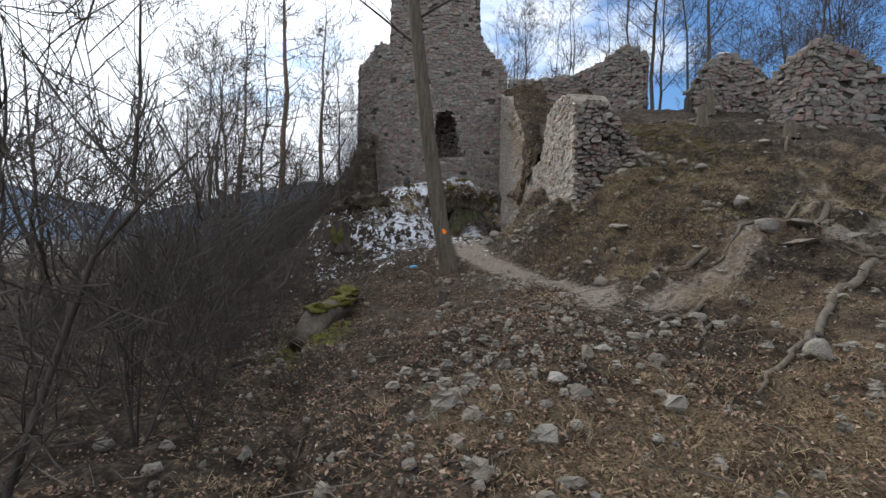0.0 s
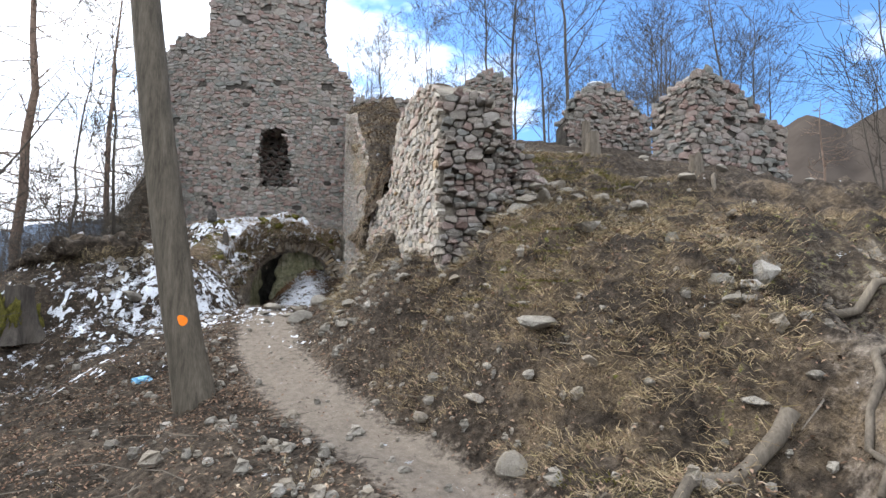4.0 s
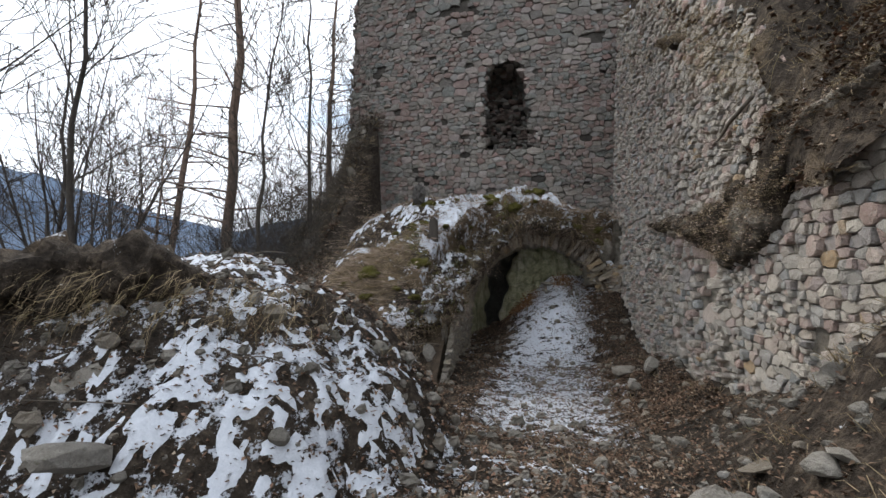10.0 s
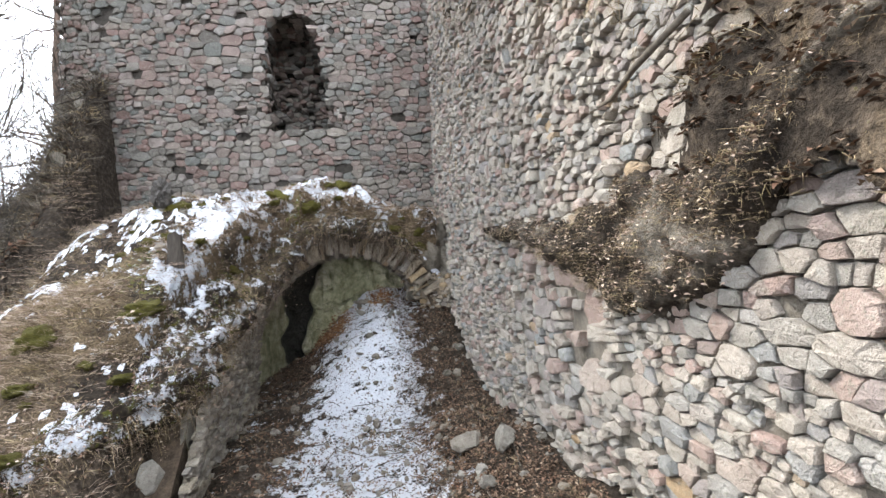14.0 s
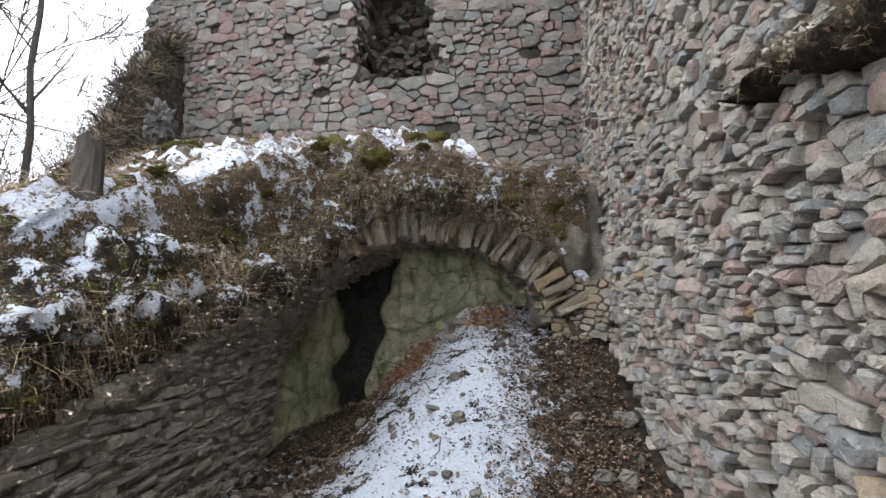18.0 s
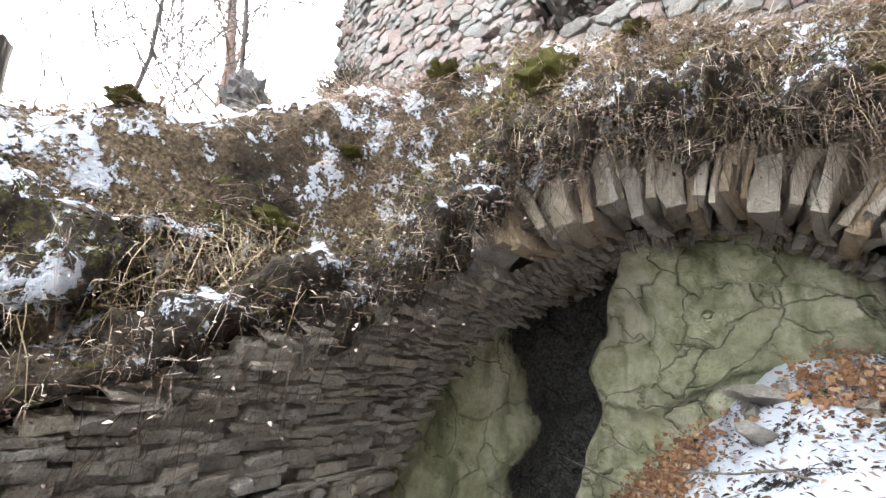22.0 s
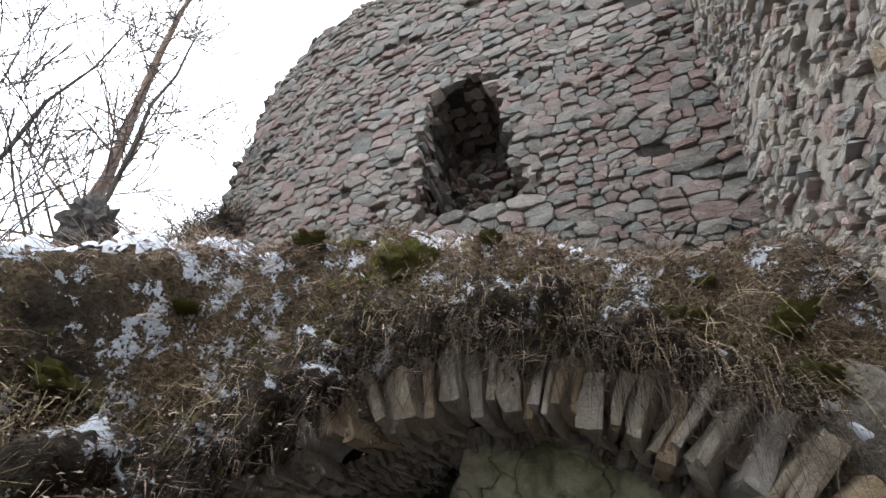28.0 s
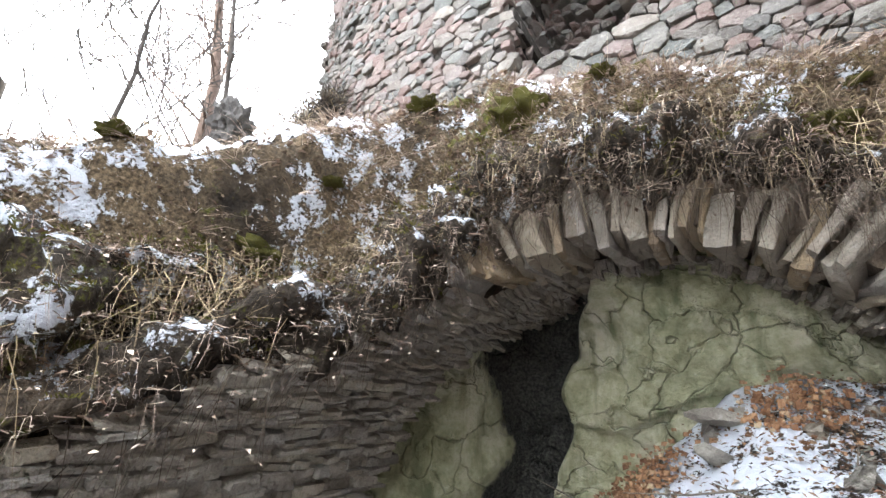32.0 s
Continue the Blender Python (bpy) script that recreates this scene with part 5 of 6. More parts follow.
DRAPE = soil_drape()
earth_band("soil_corner", [(3.3, 13.2, 5.0), (3.2, 12.4, 5.12), (3.25, 11.4, 5.05), (3.35, 10.7, 4.7), (3.8, 10.7, 4.3)], 0.2, 13, "grassy soil on the broken wall corner", (1.3, 0.8), 0, 0.2, 0.5, 0.8)
earth_band("soil_overhang", [(-3.6, 14.75, 2.35), (-3.0, 14.6, 2.62), (-2.5, 14.55, 2.78), (-1.9, 14.6, 2.82), (-1.4, 14.8, 2.8)], 0.24, 15, "dark earth overhang at the top of the snowy bank", (1.2, 0.9), 0.1, 0.15, 0.3, 0.9)
earth_band("soil_top", [(3.4, 23.5, 8.35), (3.35, 22.4, 7.65), (3.3, 20.4, 6.85), (3.25, 18.4, 6.15), (3.25, 17.2, 5.75)], 0.27, 11, "grassy soil along the top of the wall", (1.3, 0.7), 0, 0.1, 0.5, 0.8)


def shoulder():
    bm = lump(4, (0.66, 0.85, 1.12), 0.42, 5, 1.7)
    ob = part("wall_shoulder", bm, M_MORTAR_PALE, None, "", True)
    ob.location = (2.82, 23.5, 3.3)
    tagged(ob, "crumbling mortared masonry between vault and walls", "ruined wall", kind="structure")
    line = [(2.05, 23.1), (2.5, 22.9), (2.98, 22.5)]
    st = courses(line, lambda u: 2.5 + 1.2 * max(0, 0.5 - u), lambda u: 3.05 + 0.1 * u, ((0.08, 0.3), (0.05, 0.14)), None, 45, 0.97, 0.05)
    st = [(Vector(c) - Vector(ob.location), t, o, w, h, d * 0.8, q) for c, t, o, w, h, d, q in st]
    lay(ob, st, M_SLAB, 60, "rubble of the shoulder", "shoulder_stone")


shoulder()


def snow_patch(x, y, z, size, seed, label="thin drift of old snow", tilt=(0, 0, 0)):
    ob = part("snow_patch", lump(seed, size, 0.5, 3, 1.5), M_SNOW, None, "", True)
    ob.matrix_basis = pose(x, y, z, *tilt)
    return tagged(ob, label, "snow", "snow drifts")


snow_patch(2.25, 23.75, 4.08, (0.55, 0.28, 0.05), 1, "snow lying along the turf edge below the tower", (8, 6, -10))
for i, (th, k) in enumerate(((1.02, 0.44), (0.88, 0.47), (0.74, 0.45), (0.60, 0.43), (0.46, 0.45))):
    x, y, z = vault_point(th, vault_front(th) + 0.1, VR + k)
    snow_patch(x, y, z, (0.19, 0.16, 0.05), 20 + i, "snow on the shoulder of the broken arch", (0, math.degrees(math.pi / 2 - th) * 0.8, 0))
snow_patch(10.2, 17.25, 8.66, (0.34, 0.24, 0.09), 8, "rounded snow cap on the ruined wall", (0, 10, -25))
snow_patch(-0.75, 17.6, ground_z(-0.75, 17.6) + 0.02, (0.45, 0.3, 0.07), 9, "small snow drift below the mound", (0, 8, 0))
snow_patch(4.7, 17.8, ground_z(4.7, 17.8) + 0.02, (0.7, 0.9, 0.08), 10, "snow patch on the upper terrace", (20, 0, 0))


# ---- loose rocks ----
def rock_mesh(seed, cuts=6):
    rng = np.random.default_rng(seed)
    bm = bmesh.new()
    bmesh.ops.create_icosphere(bm, subdivisions=2, radius=0.62)
    for _ in range(cuts):
        nrm = Vector(rng.normal(size=3)).normalized()
        d = rng.uniform(0.22, 0.40)
        for v in bm.verts:
            e = v.co.dot(nrm) - d
            if e > 0:
                v.co -= nrm * e
    for v in bm.verts:
        v.co += v.co.normalized() * 0.03 * noise.noise(v.co * 4 + Vector((seed, 0, 0)))
    me = bpy.data.meshes.new("rock")
    bm.to_mesh(me)
    bm.free()
    me.materials.append(M_ROCK)
    return me


ROCKS = [rock_mesh(200 + i, 7 + i % 4) for i in range(12)]


def rock(x, y, size, spin=0.0, tilt=(0, 0), sink=0.25, label="pale angular rock lying on the ground", z=None, k=None):
    ob = new("rock", ROCKS[int(RNG.integers(12)) if k is None else k])
    zz = ground_z(x, y) if z is None else z
    ob.matrix_basis = pose(x, y, zz + size[2] * (0.5 - sink), tilt[0], tilt[1], spin) @ Matrix.Diagonal((size[0] * 0.95, size[1] * 0.95, size[2], 1))
    return tagged(ob, label, "rock", "loose rocks along the trail")


TRAILROCKS = "flat pale rock at the edge of the trail"
for x, y, a, b, c, spin, tl in ((1.25, 12.75, 0.42, 0.30, 0.30, 20, (10, -14)), (1.2, 13.55, 0.42, 0.34, 0.16, 60, (4, 6)), (0.74, 13.7, 0.34, 0.24, 0.12, 10, (0, 4)), (0.67, 13.3, 0.30, 0.16, 0.10, 130, (4, 0)),
                                (1.05, 13.25, 0.36, 0.18, 0.09, 170, (0, 5)), (1.55, 13.95, 0.40, 0.36, 0.30, 40, (-14, 8)), (1.79, 13.4, 0.26, 0.2, 0.14, 0, (0, 0)), (0.95, 14.1, 0.3, 0.26, 0.10, 80, (3, 3)), (1.75, 14.5, 0.24, 0.2, 0.2, 20, (0, 10)),
                                (3.08, 8.1, 0.50, 0.26, 0.16, 15, (0, 6)), (2.73, 6.2, 0.24, 0.2, 0.16, 70, (0, 0)), (2.5, 7.6, 0.34, 0.24, 0.18, 40, (6, 0)), (3.7, 3.5, 0.46, 0.36, 0.12, 30, (8, -10)), (2.9, 3.74, 0.2, 0.18, 0.2, 10, (0, 12)),
                                (3.2, 3.4, 0.24, 0.2, 0.13, 100, (0, 5)), (4.02, 5.95, 0.36, 0.3, 0.22, 0, (0, 0)), (4.31, 5.85, 0.42, 0.3, 0.10, 30, (5, 5)), (4.07, 5.5, 0.4, 0.28, 0.09, 140, (0, 8)), (1.16, 3.9, 0.2, 0.15, 0.16, 60, (10, 0)),
                                (3.9, 8.7, 0.34, 0.24, 0.2, 20, (0, 0)), (4.6, 7.4, 0.3, 0.22, 0.24, 50, (0, 8)), (2.31, 19.0, 0.42, 0.30, 0.22, 12, (0, 5)), (2.5, 18.5, 0.26, 0.2, 0.24, 70, (8, 0)), (2.2, 18.2, 0.2, 0.18, 0.14, 0, (0, 0)),
                                (2.05, 17.8, 0.16, 0.13, 0.1, 30, (0, 0)), (1.3, 22.0, 0.16, 0.12, 0.08, 0, (0, 0))):
    rock(x, y, (a, b, c), spin, tl, label=TRAILROCKS)
rock(1.45, 23.3, (0.42, 0.18, 0.10), -8, (0, 6), 0.0, "long flat tan stone on the snow in the vault", None, 2)
rock(1.38, 23.08, (0.20, 0.16, 0.14), 30, (0, 0), 0.1, "small orange-brown stone in the vault", None, 5)
boulder = rock(-1.52, 22.05, (0.32, 0.32, 0.42), 20, (0, 0), 0.3, "boulder on top of the mound, coloured dark as if backlit", 4.42, 9)
boulder.data = bpy.data.meshes.new("rock")
bm = lump(33, (0.42, 0.45, 0.46), 0.6, 4, 2.2)
bm.to_mesh(boulder.data)
bm.free()
# darker than the loose rocks: the boulder's backlit shade is put into its colour
boulder.data.materials.append(simple_material("backlit_rock", (0.045, 0.042, 0.04), (0.13, 0.12, 0.11), 8))
rock(-1.79, 14.2, (0.55, 0.45, 0.26), 10, (10, -6), 0.8, "pale bedrock ledge under the turf of the bank", 2.35, 3)
rock(-1.4, 13.7, (0.36, 0.3, 0.22), 40, (6, 0), 0.7, "pale bedrock ledge under the turf of the bank", 2.05, 4)
rock(-0.45, 19.25, (0.14, 0.5, 0.62), 8, (0, 12), 0.35, "upright brown slab leaning at the vault wall", 1.75, 6)
rock(-0.62, 18.85, (0.3, 0.36, 0.34), 50, (0, 0), 0.35, "brown block at the foot of the vault wall", 1.6, 7)
rock(0.36, 24.40, (0.20, 0.16, 0.18), 0, (0, 0), 0.1, "pale stone on the sill of the niche", 5.98, 8)
for i in range(22):
    x, y = RNG.uniform(-5.4, -3.7), RNG.uniform(23.4, 27.0)
    rock(x, y, tuple(RNG.uniform(0.3, 0.8, 3)), RNG.uniform(0, 360), (RNG.uniform(-20, 20), RNG.uniform(-20, 20)), 0.5, "weathered outcrop on the ridge beside the tower")
for i in range(40):
    u = RNG.uniform(0, 1)
    k = RNG.uniform(0.10, 0.36)
    rock(3.1 + 2.0 * u + RNG.uniform(-0.15, 0.15), 10.05 + 0.4 * u - abs(RNG.normal(0, 0.3)), (k * RNG.uniform(0.9, 1.5), k, k * RNG.uniform(0.45, 0.8)), RNG.uniform(0, 360), (RNG.uniform(-18, 18), RNG.uniform(-18, 18)), 0.25, "fallen block below the broken wall end")


def scatter_xy(n, seed, xr, yr, weight):
    rng = np.random.default_rng(seed)
    x, y = rng.uniform(*xr, n * 6), rng.uniform(*yr, n * 6)
    keep = rng.random(len(x)) < weight(x, y)
    return x[keep][:n], y[keep][:n], rng


def near_walk(x, y, reach):
    xp = np.interp(y, TRAIL_Y, TRAIL_X)
    return np.clip(1.2 - np.abs(x - xp) / reach, 0.08, 1)


def clear_of_things(x, y):
    """Outside the walls and the vault's masonry."""
    ok = ~((y > 10.1) & (x > wall_x(np.maximum(y, 10.3)) - 0.12) & (x < wall_x(np.maximum(y, 10.3)) + 0.9))
    ok &= ~((y > 19.0) & (x < -0.35) & (x > -1.0))
    return ok & (y < 23.6)


# scree at the foot of the wall corner
px, py, prng = scatter_xy(80, 45, (1.35, 2.75), (10.8, 15.2), lambda x, y: sstep(1.3, 2.2, x) * 0.9)
for a, b in zip(px, py):
    q = prng.uniform(0.06, 0.24) * prng.choice([0.6, 1.0, 1.0])
    rock(a, b, (q * prng.uniform(0.9, 1.5), q, q * prng.uniform(0.4, 0.8)), prng.uniform(0, 360), tuple(prng.uniform(-20, 20, 2)), 0.3, "angular pale stone in the scree below the wall")
# picked-out stones of the slopes
px, py, prng = scatter_xy(80, 41, (-3.5, 7.0), (2.0, 14.6), lambda x, y: near_walk(x, y, 5) * clear_of_things(x, y) * (0.25 + 0.75 * ((x > 2.2) | ((y > 10.5) & (x < 0.2)))) * (masks(x, y)["trail"] < 0.2))
for a, b in zip(px, py):
    q = prng.uniform(0.06, 0.19)
    rock(a, b, (q * prng.uniform(0.9, 1.5), q, q * prng.uniform(0.4, 0.8)), prng.uniform(0, 360), tuple(prng.uniform(-14, 14, 2)), 0.38, "weathered stone half sunk in leaf litter")


px, py, prng = scatter_xy(45, 47, (3.2, 12.5), (6.5, 16.5), lambda x, y: clear_of_things(x, y) * (height(x, y) < 6.4) * 0.8)
for a, b in zip(px, py):
    q = prng.uniform(0.10, 0.34)
    rock(a, b, (q * prng.uniform(0.9, 1.8), q, q * prng.uniform(0.3, 0.6)), prng.uniform(0, 360), tuple(prng.uniform(-16, 16, 2)), 0.35, "grey outcrop stone on the hillside")


def land_z(x, y):
    return height(x, y) + relief(x, y)


def pebbles():
    base = np.array([(math.cos(a) * math.cos(b), math.sin(a) * math.cos(b), math.sin(b)) for b in (-0.9, 0.1, 0.9) for a in np.arange(5) * 1.2566 + b])
    faces = []
    for r in (0, 5):
        faces += [(r + i, r + (i + 1) % 5, r + 5 + (i + 1) % 5, r + 5 + i) for i in range(5)]
    faces += [(10, 11, 12, 13, 14)]
    x, y, rng = scatter_xy(3800, 43, (-4, 7.5), (0, 23.5), lambda x, y: near_walk(x, y, 4.5) * clear_of_things(x, y) * (0.3 + 0.7 * (fbm(x * 0.6, y * 0.6, 77) > 0.2)) * (1 - 0.85 * sstep(0.1, 0.4, masks(x, y)["trail"])))
    z = land_z(x, y)
    n = len(x)
    s = rng.uniform(0.012, 0.05, n) * rng.choice([0.7, 1, 1, 1.6], n)
    V = base[None] * (s[:, None, None] * rng.uniform(0.6, 1.3, (n, 1, 3))) * rng.uniform(0.75, 1.15, (n, 15, 1)) + np.stack([x, y, z + s * 0.2], 1)[:, None]
    F = [tuple(int(15 * i + k) for k in f) for i in range(n) for f in faces]
    tagged(link_mesh("pebbles", V.reshape(-1, 3), F, M_ROCK), "small grey stones scattered over the soil", "pebbles", kind="stuff")


pebbles()


def leaf_batch(name, x, y, z, rng, size, label, lift=0.012, material=None):
    """Curled dead leaves lying at the given places."""
    n = len(x)
    a = rng.uniform(0, 2 * math.pi, n)
    L, W = rng.uniform(*size, n), rng.uniform(*size, n) * 0.55
    t = np.stack([np.cos(a), np.sin(a), rng.uniform(-0.55, 0.55, n)], 1)
    s = np.stack([-np.sin(a), np.cos(a), rng.uniform(-0.55, 0.55, n)], 1)
    c = np.stack([x, y, z + lift + rng.uniform(0, 0.02, n)], 1)
    up = np.array([0, 0, 1.0])
    curl = (rng.uniform(0.1, 0.5, n) * W)[:, None]
    V = np.stack([c - t * L[:, None] / 2, c + s * W[:, None] / 2 + up * curl, c + t * L[:, None] / 2, c - s * W[:, None] / 2 + up * curl], 1).reshape(-1, 3)
    i = np.arange(n)[:, None] * 4
    T = np.concatenate([i + np.array([0, 2, 1]), i + np.array([0, 3, 2])], 1).reshape(-1, 3)
    me = bpy.data.meshes.new(name)
    me.vertices.add(len(V))
    me.vertices.foreach_set("co", V.ravel())
    me.loops.add(T.size)
    me.loops.foreach_set("vertex_index", T.ravel().astype(np.int32))
    me.polygons.add(len(T))
    me.polygons.foreach_set("loop_start", np.arange(len(T)) * 3)
    me.update(calc_edges=True)
    me.materials.append(material or M_LEAF)
    return tagged(new(name, me), label, "leaves", kind="stuff")


def leaf_weight(x, y):
    m = masks(x, y)
    w = near_walk(x, y, 6) * clear_of_things(x, y)
    w = w * (1 - 0.95 * sstep(0.1, 0.65, m["trail"])) * (1 - 0.55 * sstep(0.3, 0.7, m["snow"]))
    return w * (0.35 + 0.65 * sstep(-0.6, 0.3, fbm(x * 0.8, y * 0.8, 71)))


lx, ly, lrng = scatter_xy(170000, 51, (-6.5, 8), (-0.5, 23.5), leaf_weight)
leaf_batch("leaf_litter", lx, ly, land_z(lx, ly), lrng, (0.016, 0.046), "curled brown dead leaves covering the ground")
lx, ly, lrng = scatter_xy(16000, 54, (1.7, 3.0), (16.5, 24.0), lambda x, y: clear_of_things(x, y) * sstep(1.6, 2.1, x))
leaf_batch("leaf_litter_vault", lx, ly, land_z(lx, ly), lrng, (0.014, 0.045), "dark dead leaves on the slope below the wall")
lx, ly, lrng = scatter_xy(16000, 53, (-10, -3.7), (20.5, 27.5), lambda x, y: 0.7 + 0 * x)
leaf_batch("leaf_litter_ridge", lx, ly, land_z(lx, ly), lrng, (0.06, 0.16), "dead leaves and growth on the ridge beside the tower", 0.03)
lx, ly, lrng = scatter_xy(5200, 55, (-0.4, 2.3), (16.0, 23.4), lambda x, y: 0.25 + 0.75 * sstep(0.0, 0.6, fbm(x * 3, y * 3, 73)))
leaf_batch("leaves_on_snow", lx, ly, land_z(lx, ly), lrng, (0.014, 0.04), "dark dead leaves scattered on the snow", 0.016)
lrng = np.random.default_rng(52)
cap = np.array(CAP)
cap = cap[lrng.integers(0, len(cap), 20000)] + lrng.uniform(-0.03, 0.03, (20000, 3))
leaf_batch("leaf_litter_mound", cap[:, 0], cap[:, 1], cap[:, 2], lrng, (0.02, 0.055), "dead leaves on the turf above the vault", 0.012, M_MAT)
lip = np.array(LIP + LIP2)
lip = lip[lrng.integers(0, len(lip), 9000)] + lrng.normal(size=(9000, 3)) * np.array([0.24, 0.2, 0.17])
leaf_batch("leaf_litter_lip", lip[:, 0], lip[:, 1], lip[:, 2], lrng, (0.012, 0.035), "leaves and root crumbs on the hanging turf", 0.0, M_MAT)


def strand_batch(name, base, direction, length, width, droop, rng, material, label, category="grass"):
    """Thin bent blades: base points, first directions, lengths; droop bends them down."""
    n = len(base)
    side = np.cross(direction, rng.normal(size=(n, 3)))
    side /= np.linalg.norm(side, axis=1)[:, None] + 1e-9
    down = np.array([0, 0, -1.0])
    L, W = length[:, None], width[:, None]
    mid = base + direction * L * 0.5 + down * L * 0.12 * droop
    tip = base + direction * L * 0.92 + down * L * 0.55 * droop
    V = np.stack([base - side * W, base + side * W, mid + side * W * 0.7, mid - side * W * 0.7, tip], 1).reshape(-1, 3)
    i = np.arange(n)[:, None] * 5
    T = np.concatenate([i + np.array(q) for q in ((0, 1, 2), (0, 2, 3), (3, 2, 4))], 1).reshape(-1, 3)
    me = bpy.data.meshes.new(name)
    me.vertices.add(len(V))
    me.vertices.foreach_set("co", V.ravel())
    me.loops.add(T.size)
    me.loops.foreach_set("vertex_index", T.ravel().astype(np.int32))
    me.polygons.add(len(T))
    me.polygons.foreach_set("loop_start", np.arange(len(T)) * 3)
    me.update(calc_edges=True)
    me.materials.append(material)
    return tagged(new(name, me), label, category, kind="stuff")


def tufts(name, x, y, z, rng, blades, size, label, spread=0.06, lean=0.7, droop=1.0, material=None, width=0.0017):
    n = len(x) * blades
    c = np.repeat(np.stack([x, y, z], 1), blades, 0)
    tall = np.repeat(rng.uniform(0.55, 1.2, len(x)), blades)
    a = rng.uniform(0, 2 * math.pi, n)
    r = rng.uniform(0, spread, n)
    c = c + np.stack([np.cos(a) * r, np.sin(a) * r, np.full(n, -0.01)], 1)
    d = np.stack([np.cos(a) * lean * rng.uniform(0.1, 1, n), np.sin(a) * lean * rng.uniform(0.1, 1, n), rng.uniform(0.35, 1, n)], 1)
    d /= np.linalg.norm(d, axis=1)[:, None]
    return strand_batch(name, c, d, rng.uniform(*size, n) * tall, np.full(n, width) * rng.uniform(0.7, 1.5, n), droop, rng, material or M_STRAW, label)


gx, gy, grng = scatter_xy(5200, 61, (-4.5, 7.5), (0.3, 22.5), lambda x, y: near_walk(x, y, 6) * clear_of_things(x, y) * np.clip(masks(x, y)["grass"] * 1.5 - 0.25 + 0.5 * fbm(x * 0.7, y * 0.7, 63), 0.015, 1) * (masks(x, y)["trail"] < 0.25))
tufts("dry_grass", gx, gy, land_z(gx, gy), grng, 14, (0.10, 0.28), "tufts of dry straw-coloured grass", 0.08, 1.1)
grng = np.random.default_rng(64)
cap = np.array(CAP)
cap = cap[fbm(cap[:, 0] * 1.6, cap[:, 1] * 1.6, 65) > -0.35]
cap = cap[grng.integers(0, len(cap), 900)]
tufts("dry_grass_mound", cap[:, 0], cap[:, 1], cap[:, 2], grng, 14, (0.06, 0.26), "dry grass on the turf above the vault", 0.09, 1.4)
cap = np.array(CAP)[grng.integers(0, len(CAP), 2600)]
tufts("matted_grass_mound", cap[:, 0], cap[:, 1], cap[:, 2] + 0.02, grng, 14, (0.05, 0.22), "pale matted stems lying on the turf above the vault", 0.12, 3.5, 0.5, M_MAT, 0.0015)
gx, gy, grng = scatter_xy(4200, 167, (-4.0, -0.7), (16.4, 24.0), lambda x, y: np.clip(0.6 + fbm(x, y, 68), 0.1, 1) * ~((y > 19.0) & (x > -0.75)))
tufts("matted_grass_west", gx, gy, land_z(gx, gy) + 0.02, grng, 14, (0.06, 0.24), "pale matted stems lying on the mound", 0.12, 3.0, 0.5, M_MAT, 0.0015)
gx, gy, grng = scatter_xy(2400, 67, (-4.5, -0.6), (16.0, 24.0), lambda x, y: np.clip(0.5 + fbm(x, y, 68), 0.1, 1) * ~((y > 19.0) & (x > -0.75)))
tufts("dry_grass_west", gx, gy, land_z(gx, gy), grng, 16, (0.10, 0.30), "matted dry grass on the mound", 0.1, 1.3)
gx, gy, grng = scatter_xy(1500, 69, (-9, -3.6), (20, 27.5), lambda x, y: 0.6 + 0 * x)
tufts("dry_grass_ridge", gx, gy, land_z(gx, gy), grng, 14, (0.2, 0.95), "rough dry growth on the ridge beside the tower", 0.25, 0.9, 1.0, M_WOOD, 0.005)
gx, gy, grng = scatter_xy(4600, 70, (1.7, 7.5), (6.3, 14.6), lambda x, y: clear_of_things(x, y) * np.clip(0.4 + fbm(x, y, 68), 0.05, 1) * (masks(x, y)["trail"] < 0.2))
tufts("dry_grass_bank", gx, gy, land_z(gx, gy), grng, 16, (0.08, 0.26), "matted dry grass on the bank above the trail", 0.12, 1.4)
bx, by, brng = scatter_xy(1100, 169, (-5.4, -3.5), (23.6, 27.6), lambda x, y: 0.7 + 0 * x)
tufts("brush_ridge", bx, by, land_z(bx, by) - 0.05, brng, 16, (0.2, 0.75), "dark tangled brush on the ridge beside the tower", 0.2, 1.6, 1.2, M_WOOD, 0.006)
tufts("straw_ridge", bx[:500], by[:500], land_z(bx[:500], by[:500]), brng, 16, (0.15, 0.45), "dry grass on the ridge beside the tower", 0.2, 1.6, 1.4, M_STRAW, 0.004)
gx, gy, grng = scatter_xy(260, 171, (2.2, 7.5), (6.8, 14.2), lambda x, y: clear_of_things(x, y) * np.clip(fbm(x * 0.9, y * 0.9, 172), 0, 1) * (masks(x, y)["trail"] < 0.2))
tufts("moss_on_bank", gx, gy, land_z(gx, gy), grng, 90, (0.02, 0.07), "low olive moss on the bank above the trail", 0.2, 1.0, 0.6, M_MOSS, 0.004)
